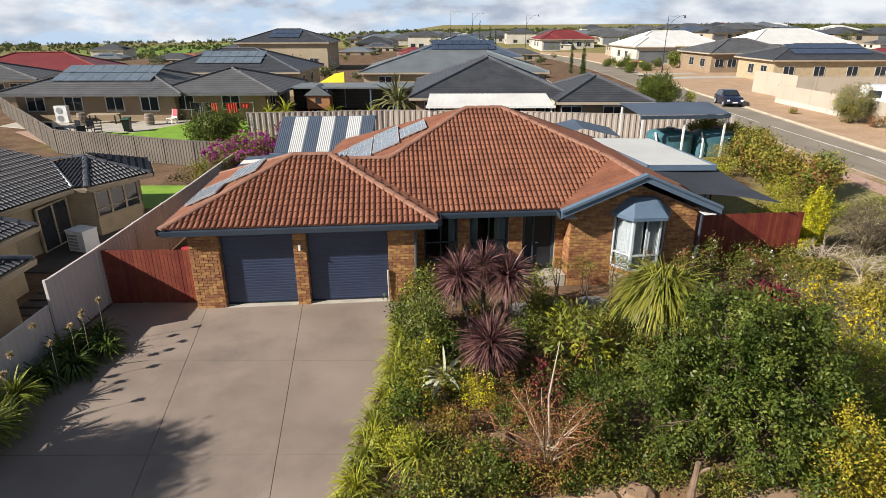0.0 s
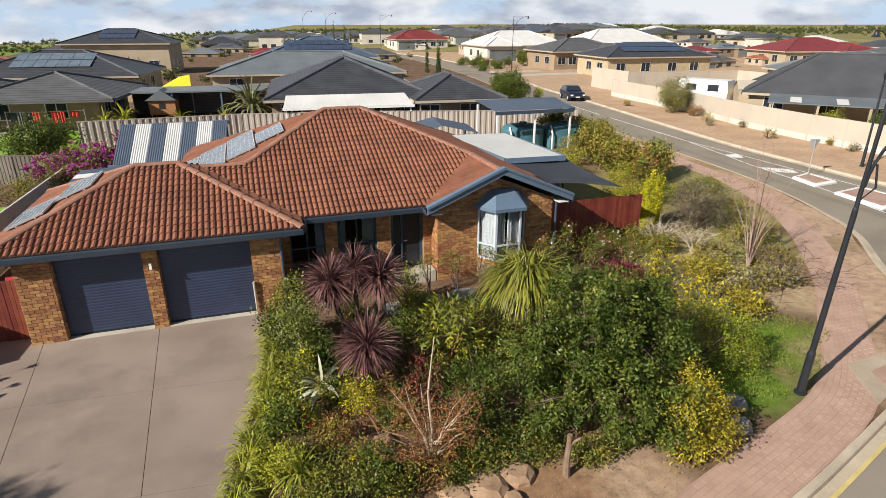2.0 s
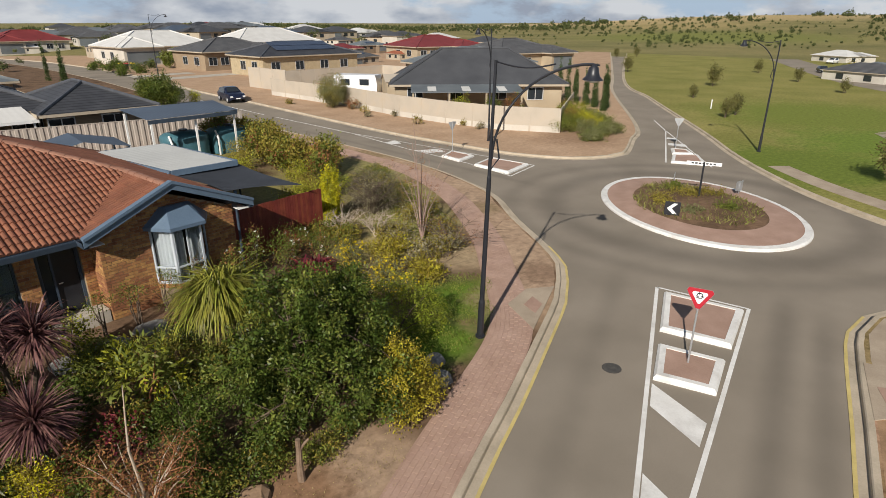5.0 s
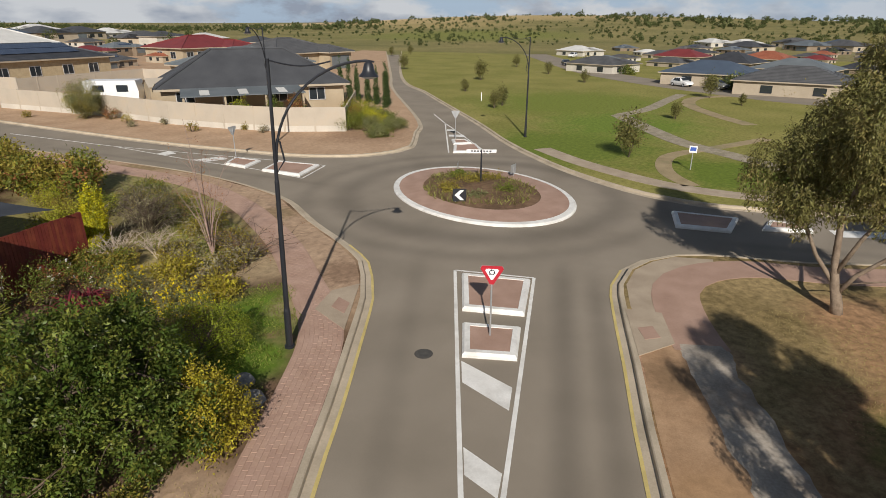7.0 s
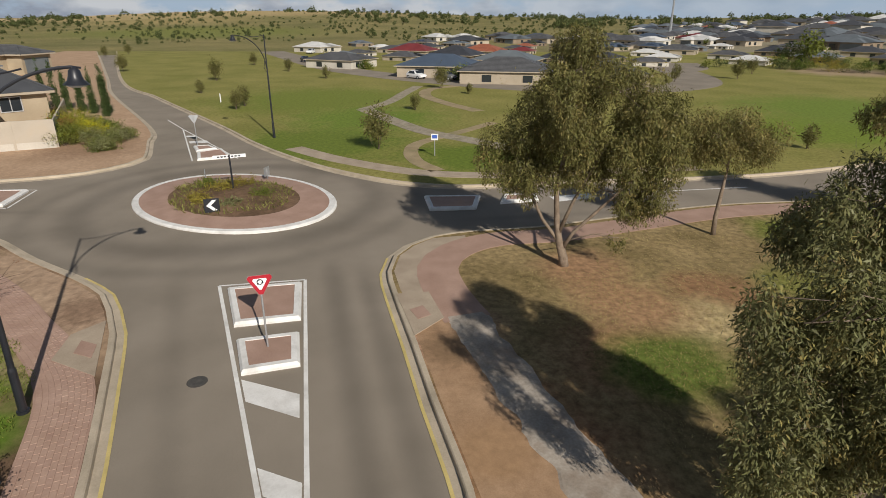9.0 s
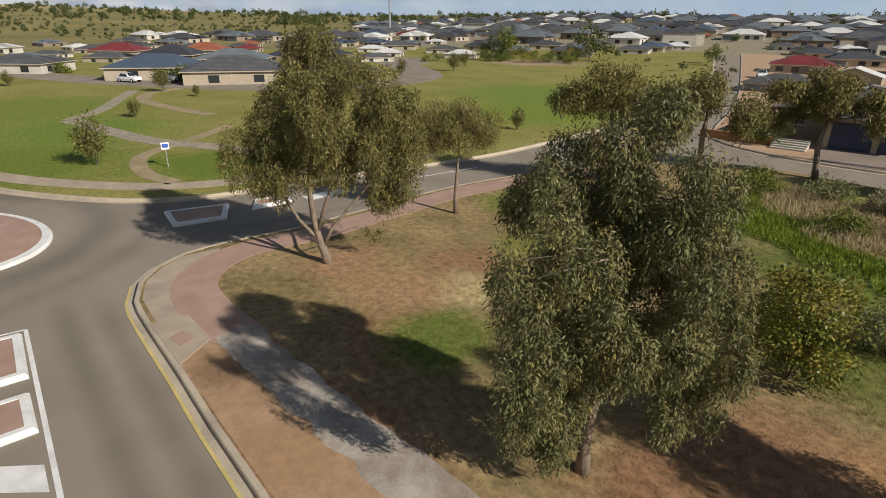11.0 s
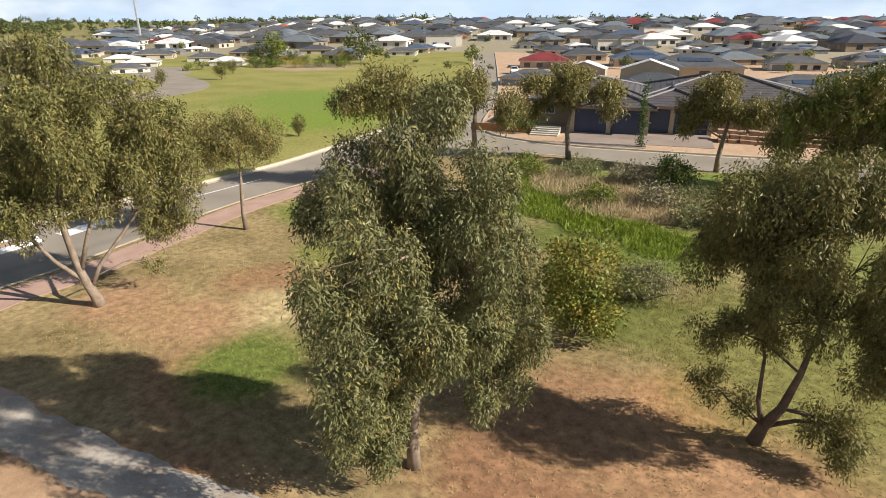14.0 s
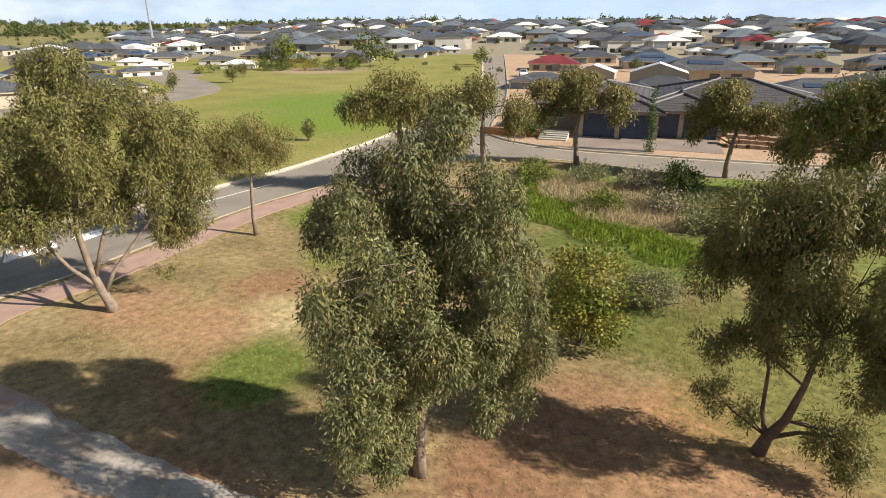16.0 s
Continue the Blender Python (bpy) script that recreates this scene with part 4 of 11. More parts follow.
# kerb ramps with a tactile square
for poly, sq, nm in (([(12.0, 9.2), (13.2, 9.45), (13.95, 8.95), (11.35, 7.8)], [(12.3, 8.85), (12.9, 9.0), (12.7, 8.5), (12.1, 8.3)], "nw"),
                     ([(15.6, 1.3), (15.75, 0.35), (14.15, -0.1), (13.2, 0.65)], [(14.6, 0.85), (14.85, 0.5), (14.3, 0.25), (14.05, 0.6)], "se")):
    t = thing("kerb_ramp", Matrix(), "pale concrete kerb ramp with a brown tactile square", "kerb ramp", kind="structure")
    Geo().slab(ccw(poly), -0.05, 0.024).obj("slab", RAMP, t)
    Geo().slab(ccw(sq), 0.0, 0.032).obj("tactile_pad", PAVEBED, t, "brown tactile pad")

mh = thing("manhole_cover", Matrix.Translation((11.34, 5.5, ROAD_Z)), "dark round iron manhole cover in the asphalt", "manhole cover")
Geo().slab([(0.2 * math.cos(k * math.pi / 12), 0.2 * math.sin(k * math.pi / 12)) for k in range(24)], -0.03, 0.008).obj("lid", surface("worn_iron", (0.045, 0.042, 0.038), (0.10, 0.092, 0.08), scale=9, fine=60, rough=0.6), mh)
Geo().slab([(0.23 * math.cos(k * math.pi / 12), 0.23 * math.sin(k * math.pi / 12)) for k in range(24)], -0.03, 0.004).obj("collar", surface("dark_asphalt_patch", (0.06, 0.055, 0.05), (0.1, 0.09, 0.08)), mh)

# driveway slabs with open joints
drv = thing("driveway", Matrix(), "grey-brown concrete driveway with saw-cut joints and stains", "driveway", kind="structure")


def drive_row(y0, y1):
    def ex(y):   # left edge, two joints, right edge at depth y
        return (-9.5, -6.65 + (14.4 - y) * 0.197, -4.02 + (14.7 - y) * 0.149, -1.32 - max(0, 11 - y) * 0.15)
    a, b = ex(y0), ex(y1)
    for k in range(3):
        gap = 0.006
        Geo().slab([(a[k] + gap, y0 + gap), (a[k + 1] - gap, y0 + gap), (b[k + 1] - gap, y1 - gap), (b[k] + gap, y1 - gap)], -0.06, 0.014).obj("concrete_slab", DRIVE, drv)


for y0, y1 in ((4.6, 5.6), (5.6, 8.66), (8.66, 11.9), (11.9, 15.02)):
    drive_row(y0, y1)
tagged(Geo().slab([(-9.6, 4.62), (-2.35, 4.62), (-1.4, 10.9), (-1.4, 15.0), (-9.6, 15.0)], -0.06, 0.004).obj("driveway_joint_bed", surface("dark_joint", (0.07, 0.06, 0.052), (0.11, 0.095, 0.082))), "dark joints under the driveway slabs", kind="structure")


# ---- the brick house ----
HOUSE_M = Matrix.Translation((-6.92, 14.62, 0)) @ Matrix.Rotation(radians(5.1), 4, "Z")
house = thing("house", HOUSE_M, "tan brick house with terracotta tiled roof and navy garage doors", "house")
EAVE, SLOPE = 2.45, 0.411
TILE_W, TILE_L = 0.300, 0.280
PROFILE = ((0.0, 0.002), (0.08, 0.036), (0.20, 0.046), (0.31, 0.034), (0.37, 0.0), (0.5, 0.002), (0.58, 0.036), (0.70, 0.046), (0.81, 0.034), (0.87, 0.0), (1.0, 0.002))


def clip(poly, a, b):
    """Keeps the part of a polygon on the left of the line a to b."""
    out = []
    for i, p in enumerate(poly):
        q = poly[(i + 1) % len(poly)]
        sp = (b[0] - a[0]) * (p[1] - a[1]) - (b[1] - a[1]) * (p[0] - a[0])
        sq = (b[0] - a[0]) * (q[1] - a[1]) - (b[1] - a[1]) * (q[0] - a[0])
        if sp >= -1e-9:
            out.append(p)
        if (sp > 1e-9 and sq < -1e-9) or (sp < -1e-9 and sq > 1e-9):
            t = sp / (sp - sq)
            out.append((p[0] + (q[0] - p[0]) * t, p[1] + (q[1] - p[1]) * t))
    return out


def tile_height(fa, fb):
    for (a0, h0), (a1, h1) in zip(PROFILE, PROFILE[1:]):
        if fa <= a1 + 1e-9:
            return h0 + (h1 - h0) * (fa - a0) / (a1 - a0) + 0.030 * (1 - fb)
    return PROFILE[-1][1] + 0.030 * (1 - fb)


def tile_piece():
    g = Geo()
    n = len(PROFILE)
    for b in (0.0, 1.0):
        g.v += [(a * TILE_W, b * TILE_L, tile_height(a, b)) for a, _ in PROFILE]
    g.v += [(a * TILE_W, 0.0, 0.0) for a, _ in PROFILE]
    g.f += [(k, k + 1, n + k + 1, n + k) for k in range(n - 1)] + [(2 * n + k, 2 * n + k + 1, k + 1, k) for k in range(n - 1)]
    return g.mesh("roof_tile")


TILE_MESH = tile_piece()
TILE_MESH.materials.append(TILE)


def tiled_face(rest, base, pieces, eave_axis, up, eave_at, eave_z, slope, singles, parent, tile_mesh, phase=0.0):
    """Tiles one roof plane. up: level direction up the slope; eave_axis: level direction along the eave; eave_at: where the eave lies along up."""
    e, s = Vector((*eave_axis, 0)), Vector((*up, 0))
    cosine = 1 / math.sqrt(1 + slope ** 2)
    along = Vector((s.x * cosine, s.y * cosine, slope * cosine))
    normal = e.cross(along)
    origin = s * eave_at + Vector((0, 0, eave_z))
    for poly in pieces:
        p2 = ccw([(Vector((*q, 0)).dot(e), (Vector((*q, 0)).dot(s) - eave_at) / cosine) for q in poly])
        base.add([origin + e * a + along * b for a, b in p2], [tuple(range(len(p2)))])
        a0, a1 = min(q[0] for q in p2), max(q[0] for q in p2)
        b0, b1 = min(q[1] for q in p2), max(q[1] for q in p2)
        edges = list(zip(p2, p2[1:] + p2[:1]))
        for j in range(math.floor(b0 / TILE_L), math.ceil(b1 / TILE_L)):
            for i in range(math.floor((a0 - phase) / TILE_W), math.ceil((a1 - phase) / TILE_W)):
                ta, tb = i * TILE_W + phase, j * TILE_L
                cs = [(ta, tb), (ta + TILE_W, tb), (ta + TILE_W, tb + TILE_L), (ta, tb + TILE_L)]
                inside = [all((b[0] - a[0]) * (q[1] - a[1]) - (b[1] - a[1]) * (q[0] - a[0]) >= -1e-6 for a, b in edges) for q in cs]
                o = origin + e * ta + along * tb + normal * 0.004
                if all(inside) and len(singles) < 300 and tile_mesh:
                    ob = child("roof_tile", tile_mesh, parent)
                    ob.matrix_local = Matrix(((e.x, along.x, normal.x, o.x), (e.y, along.y, normal.y, o.y), (e.z, along.z, normal.z, o.z), (0, 0, 0, 1)))
                    singles.append(ob)
                    continue
                for (fa0, _), (fa1, _) in zip(PROFILE, PROFILE[1:]):
                    q = [(ta + fa0 * TILE_W, tb), (ta + fa1 * TILE_W, tb), (ta + fa1 * TILE_W, tb + TILE_L), (ta + fa0 * TILE_W, tb + TILE_L)]
                    lip = all(all((b[0] - a[0]) * (w[1] - a[1]) - (b[1] - a[1]) * (w[0] - a[0]) >= -1e-6 for a, b in edges) for w in q[:2])
                    if not all(inside):
                        for a, b in edges:
                            q = clip(q, a, b)
                            if len(q) < 3:
                                break
                    if len(q) >= 3:
                        rest.add([o + e * (x - ta) + along * (y - tb) + normal * tile_height((x - ta) / TILE_W, (y - tb) / TILE_L) for x, y in q], [tuple(range(len(q)))])
                    if lip:
                        w = [(fa0, 0), (fa1, 0)]
                        rest.add([o + e * fa0 * TILE_W, o + e * fa1 * TILE_W, o + e * fa1 * TILE_W + normal * tile_height(fa1, 0), o + e * fa0 * TILE_W + normal * tile_height(fa0, 0)], [(0, 1, 2, 3)])


def cap_mesh(length=0.42, r=0.098, name="ridge_cap"):
    g, n = Geo(), 7
    for x, k in ((0, 1.12), (0.05, 1.12), (length + 0.03, 0.95)):
        g.v += [(x, r * k * math.cos(math.pi * (j / (n - 1))) * 1.15, r * k * math.sin(math.pi * j / (n - 1)) * 0.72 - 0.03) for j in range(n)]
    for i in range(2):
        g.f += [(i * n + j, (i + 1) * n + j, (i + 1) * n + j + 1, i * n + j + 1) for j in range(n - 1)]
    g.f.append(tuple(range(n)))
    return g.mesh(name)


def ridge_caps(parent, mesh, lines_3d, length=0.42):
    for a, b in lines_3d:
        a, b = Vector(a), Vector(b)
        d = (b - a)
        n = max(1, round(d.length / length))
        x = d.normalized()
        y = Vector((0, 0, 1)).cross(x).normalized()
        z = x.cross(y)
        for k in range(n):
            p = a + d * k / n + z * 0.045
            ob = child("ridge_cap", mesh, parent)
            ob.matrix_local = Matrix(((x.x, y.x, z.x, p.x), (x.y, y.y, z.y, p.y), (x.z, y.z, z.z, p.z), (0, 0, 0, 1)))


roof_rest, roof_base, single_tiles = Geo(), Geo(), []
roof_part = child("roof", None, house)
roof_part["label"] = "terracotta tiled hip roof with pale ridge caps"
FACES = [
    ([[(-0.56, -0.25), (6.76, -0.25), (3.66, 2.85), (2.54, 2.85)]], (1, 0), (0, 1), -0.25),
    ([[(6.76, 0.6), (10.4, 0.6), (12.66, 2.88), (9.55, 5.95), (8.3, 5.95), (5.5, 3.15)], [(6.76, 0.6), (5.5, 3.15), (4.2, 3.15)]], (1, 0), (0, 1), 0.6),
    ([[(6.76, -0.25), (6.76, 0.6), (4.2, 3.16), (3.66, 2.85)]], (0, 1), (-1, 0), -6.76),
    ([[(10.4, 0.1), (12.68, 0.1), (12.68, 2.9), (10.4, 0.6)]], (0, -1), (1, 0), 10.4),
    ([[(-0.56, -0.25), (2.54, 2.85), (-0.56, 5.95)]], (0, -1), (1, 0), -0.56),
    ([[(5.5, 3.15), (8.3, 5.95), (2.95, 11.3), (2.95, 3.15)]], (0, -1), (1, 0), 2.95),
    ([[(14.95, 0.1), (14.95, 2.9), (12.68, 2.9), (12.68, 0.1)], [(14.95, 2.9), (14.95, 11.3), (9.6, 5.95), (12.68, 2.9)]], (0, 1), (-1, 0), -14.95),
    ([[(2.54, 2.85), (3.66, 2.85), (6.76, 5.95), (-0.56, 5.95)]], (-1, 0), (0, -1), -5.95),
    ([[(2.95, 11.3), (14.95, 11.3), (9.6, 5.95), (8.3, 5.95)]], (-1, 0), (0, -1), -11.3),
]
for pieces, ax, up, at in FACES:
    tiled_face(roof_rest, roof_base, pieces, ax, up, at, EAVE, SLOPE, single_tiles, house, TILE_MESH)
tagged(roof_rest.obj("roof_tiles", TILES, house, "interlocking terracotta roof tiles"), kind="stuff")
roof_base.add([(4.2, 3.15, 3.5), (5.5, 3.15, 3.5), (5.5, 3.3, 3.44), (4.2, 4.3, 3.0)], [(0, 3, 2, 1)])
roof_base.obj("roof_deck", TILES, house)
bpy.data.objects.remove(roof_part)
CAP_MESH = cap_mesh()
CAP_MESH.materials.append(CAPS)
zr = EAVE + SLOPE * 3.1
ridge_caps(house, CAP_MESH, [((-0.56, -0.25, EAVE), (2.54, 2.85, zr)), ((2.54, 2.85, zr), (3.66, 2.85, zr)), ((6.76, -0.25, EAVE), (3.66, 2.85, zr)), ((4.2, 3.15, 3.5), (5.5, 3.15, 3.5)),
                             ((5.5, 3.15, 3.5), (8.3, 5.95, 4.65)), ((8.3, 5.95, 4.65), (9.58, 5.95, 4.65)), ((12.68, 2.88, 3.39), (9.58, 5.95, 4.65)), ((12.68, 0.12, 3.39), (12.68, 2.88, 3.39)),
                             ((-0.56, 5.95, EAVE), (2.54, 2.85, zr)), ((14.95, 11.3, EAVE), (9.58, 5.95, 4.65))])
for a, b in (((6.76, 0.6, EAVE), (4.2, 3.15, 3.5)), ((10.4, 0.6, EAVE), (12.66, 2.86, 3.38))):
    Geo().tube([Vector(a) + Vector((0, 0, 0.02)), Vector(b) + Vector((0, 0, 0.02))], [0.035, 0.035], 6).obj("valley_gutter", TILES, house, "terracotta-coloured valley gutter")


def gutter(a, b, material=DARKTRIM, parent=None, z=EAVE):
    """A box gutter with a lip, along the eave from a to b, its outer side to the right."""
    line = [Vector((*a, z)), Vector((*b, z))]
    return sweep(line, [(-0.02, 0.0), (-0.02, -0.16), (0.10, -0.16), (0.13, -0.03), (0.13, 0.0), (0.115, 0.0), (0.10, -0.10), (0.0, -0.10), (-0.02, 0.0)]).obj("gutter", material, parent or house)


for a, b in (((-0.56, -0.25), (6.76, -0.25)), ((6.76, -0.25), (6.76, 0.6)), ((6.80, 0.6), (10.4, 0.6)), ((-0.56, 5.95), (-0.56, -0.25)), ((14.95, 0.1), (14.95, 11.3)), ((10.4, 0.6), (10.4, 0.1))):
    gutter(a, b)
# eave linings
g = Geo()
for x0, y0, x1, y1 in ((-0.5, -0.2, 6.7, 0.05), (-0.5, 0.05, 0.0, 5.9), (6.15, -0.2, 6.7, 1.1), (6.7, 0.62, 10.8, 1.2), (10.42, 0.15, 10.8, 0.6), (14.6, 0.15, 14.93, 11.2)):
    g.box(x0, y0, EAVE - 0.17, x1, y1, EAVE - 0.15)
g.obj("eave_lining", WHITESTEEL, house, "pale eave lining")
# gable barge boards
for sx, ux in ((1, 10.3), (-1, 15.05)):
    w = [Vector((ux, 0.06, EAVE - 0.12)), Vector((12.68, 0.06, EAVE + SLOPE * 2.38 - 0.10))]
    g = Geo()
    dz, th = Vector((0, 0, 0.2)), Vector((0, 0.035, 0))
    a, b = w
    g.add([a, b, b + dz, a + dz, a + th, b + th, b + dz + th, a + dz + th], [(0, 1, 2, 3), (7, 6, 5, 4), (0, 4, 5, 1), (3, 2, 6, 7), (0, 3, 7, 4), (1, 5, 6, 2)])
    g.obj("barge_board", BLUETRIM, house, "slate-blue barge board")
    g = Geo()
    o = Vector((0, -0.05, 0.17))
    g.add([a + o, b + o, b + o + Vector((0, 0, 0.08)), a + o + Vector((0, 0, 0.08)), a + th * 4 + dz, b + th * 4 + dz, b + th * 4 + dz + Vector((0, 0, 0.05)), a + th * 4 + dz + Vector((0, 0, 0.05))],
          [(0, 1, 2, 3), (7, 6, 5, 4), (0, 4, 5, 1), (3, 2, 6, 7), (0, 3, 7, 4), (1, 5, 6, 2)])
    g.obj("barge_cap", BLUETRIM, house)

BRICK_L, BRICK_H, JOINT = 0.23, 0.076, 0.010
brick_meshes, brick_singles, brick_rest = {}, [], Geo()


def brick_mesh(w):
    k = round(w * 100)
    if k not in brick_meshes:
        d, c = 0.014, 0.004
        h = BRICK_H
        g = Geo().add([(0, 0, 0), (w, 0, 0), (w, 0, h), (0, 0, h), (c, -d, c), (w - c, -d, c), (w - c, -d, h - c), (c, -d, h - c)],
                      [(4, 5, 6, 7), (0, 1, 5, 4), (1, 2, 6, 5), (2, 3, 7, 6), (3, 0, 4, 7)])
        brick_meshes[k] = g.mesh("brick")
        brick_meshes[k].materials.append(BRICK)
    return brick_meshes[k]


def brick_wall(origin, turn, width, z0, z1, holes=(), top=None, thick=0.22, single=False):
    """A brick wall face from origin along its turn (degrees in the house's plan), its outside towards the right. holes: (a0, a1, z0, z1). top: z -> (a0, a1)."""
    m = Matrix.Translation((*origin, 0)) @ Matrix.Rotation(radians(turn), 4, "Z")
    cuts = sorted({0.0, width, *[h[0] for h in holes], *[h[1] for h in holes]})
    g = Geo()
    for a0, a1 in zip(cuts, cuts[1:]):
        zs = [(z0, z1)]
        for h in holes:
            if h[0] <= a0 + 1e-6 and a1 <= h[1] + 1e-6:
                zs = [(p, q) for lo, hi in zs for p, q in ((lo, min(hi, h[2])), (max(lo, h[3]), hi)) if q - p > 0.005]
        for lo, hi in zs:
            Geo().box(a0, 0, lo, a1, thick, hi, m).obj("wall", MORTAR, house)
    if top:
        tri = [(0, z1), (width, z1), (width / 2, top(z1, True))]
        g.add([m @ Vector((a, y, z)) for y in (0, thick) for a, z in tri], [(0, 1, 2), (5, 4, 3), (0, 2, 5, 3), (1, 4, 5, 2)])
        g.obj("gable_wall", MORTAR, house)
    step = BRICK_H + JOINT
    zmax = top(z1, True) if top else z1
    for row in range(int((zmax - z0) / step)):
        z = z0 + row * step + JOINT / 2
        if z < 0:
            continue
        span = [(0.0, width)]
        if top and z > z1:
            lo, hi = top(z + BRICK_H, False)
            span = [(lo, hi)] if hi > lo else []
        for h in holes:
            if z + BRICK_H > h[2] + 0.01 and z < h[3] - 0.01:
                span = [(p, q) for lo, hi in span for p, q in ((lo, min(hi, h[0])), (max(lo, h[1]), hi)) if q - p > 0.02]
        for lo, hi in span:
            a = -(row % 2) * (BRICK_L + JOINT) / 2
            while a < hi:
                p, q = max(a, lo), min(a + BRICK_L, hi)
                if q - p > 0.03:
                    if single and len(brick_singles) < 300:
                        ob = child("brick", brick_mesh(q - p), house)
                        ob.matrix_local = m @ Matrix.Translation((p, 0, z))
                        brick_singles.append(ob)
                    else:
                        me = brick_mesh(q - p)
                        t = m @ Matrix.Translation((p, 0, z))
                        brick_rest.add([t @ v.co for v in me.vertices], [tuple(f.vertices) for f in me.polygons])
                a += BRICK_L + JOINT


GTOP = 2.34
for a0, a1 in ((0.0, 0.78), (2.78, 3.13), (5.38, 6.15)):
    brick_wall((a0, 0), 0, a1 - a0, 0, GTOP, single=True)
for a, turn, wdt in ((0.78, 90, 0.2), (3.13, 90, 0.2), (6.15, 90, 1.1)):
    brick_wall((a, 0.02), turn, wdt, 0, GTOP, thick=0.1)
brick_wall((0, 6.0), -90, 6.0, 0, GTOP)
brick_wall((6.15, 1.1), 0, 4.6, 0, GTOP, holes=[(0.30, 1.32, 0.72, 2.15), (1.68, 2.86, 0.72, 2.16), (3.30, 4.32, 0.30, 2.18)])
brick_wall((10.75, 1.1), -90, 0.55, 0, GTOP)
GAB_H = EAVE - 0.1 + SLOPE * 1.93


def gable_top(z, peak):
    if peak:
        return GAB_H
    k = (z - GTOP) / (GAB_H - GTOP)
    return 1.925 * k, 3.85 - 1.925 * k


brick_wall((10.75, 0.55), 0, 3.85, 0, GTOP, holes=[(1.30, 2.92, 0.62, 2.28)], top=gable_top, single=True)
brick_wall((14.6, 0.55), 90, 10.5, 0, GTOP)
tagged(brick_rest.obj("brickwork", BRICKS, house, "tan brick courses"), kind="stuff")
g = Geo()
g.box(0.02, 5.8, 0, 2.9, 5.98, GTOP).box(2.95, 6.0, 0, 3.1, 11.0, GTOP).box(2.95, 10.85, 0, 14.6, 11.0, GTOP)
g.obj("rear_wall", MORTAR, house)
Geo().box(0.78, 0.02, 2.24, 5.38, 0.26, GTOP).obj("lintel", DARKTRIM, house)


def roller_door(x0, x1):
    g, n = Geo(), 27
    zs = []
    for k in range(n):
        z = 0.05 + 2.2 * k / n
        zs += [(z, 0.198), (z + 0.022, 0.192), (z + 0.056, 0.192), (z + 0.078, 0.198)]
    g.v = [(x, y, z) for z, y in zs for x in (x0, x1)]
    g.f = [(2 * i, 2 * i + 1, 2 * i + 3, 2 * i + 2) for i in range(len(zs) - 1)]
    d = g.obj("garage_door", NAVY, house, "navy steel roller door")
    Geo().box(x0, 0.17, 0.0, x1, 0.24, 0.05).obj("bottom_rail", BLACKSTEEL, d)
    tagged(Geo().box(x0, -0.04, -0.02, x1, 0.3, 0.026).obj("door_threshold", CONCRETE, house), "pale concrete threshold")


roller_door(0.79, 2.77)
roller_door(3.14, 5.37)
lamp = child("wall_lamp", Geo().box(2.93, -0.09, 1.74, 2.99, 0.0, 1.86).box(2.935, -0.12, 1.70, 2.985, -0.03, 1.74).mesh("wall_lamp"), house, "small white wall lamp")
lamp.data.materials.append(WHITESTEEL)
g = Geo().tube([(5.36, -0.06, 1.0), (5.36, -0.06, 0.15)], [0.035, 0.02], 8)
g.obj("tap_pipe", CONCRETE, house)
for a in (6.10, 14.66):
    Geo().tube([(a + 0.06, -0.02 if a < 7 else 0.5, 2.3), (a + 0.06, -0.02 if a < 7 else 0.5, 0.05)], [0.04, 0.04], 8).obj("downpipe", DARKTRIM, house)


def window(name, x0, x1, z0, z1, y, mullions=(0.5,), rails=(), curtain=()):
    """A framed window in a wall whose face is at y."""
    f = Geo()
    t, d = 0.05, 0.07
    f.ring(x0, x1, z0, z1, t, y, y + d)
    w = f.obj(name, DARKTRIM, house, "dark framed window")
    for m in mullions:
        xm = x0 + (x1 - x0) * m
        Geo().box(xm - 0.02, y + 0.008, z0 + t, xm + 0.02, y + d - 0.008, z1 - t).obj("mullion", DARKTRIM, w)
    for r in rails:
        zm = z0 + (z1 - z0) * r
        Geo().box(x0 + t, y + 0.012, zm - 0.02, x1 - t, y + d - 0.012, zm + 0.02).obj("glazing_bar", DARKTRIM, w)
    xs = [x0, *[x0 + (x1 - x0) * m for m in mullions], x1]
    for a, b in zip(xs, xs[1:]):
        pane = Geo().box(a + 0.02, y + 0.035, z0 + 0.04, b - 0.02, y + 0.045, z1 - 0.04).obj("pane", CLEAR, w)
        pane.visible_shadow = False
    for a, b in curtain:
        c, n = Geo(), 26
        pts = [(a + (b - a) * k / n, y + 0.14 + 0.022 * math.sin(k * 1.9) + 0.01 * math.sin(k * 0.7)) for k in range(n + 1)]
        c.v = [(px, py, z) for px, py in pts for z in (z0 + 0.03, z1 - 0.03)]
        c.f = [(2 * k, 2 * k + 2, 2 * k + 3, 2 * k + 1) for k in range(n)]
        c.obj("curtain", CURTAIN, w, "white drawn curtain", smooth=True)
    return w


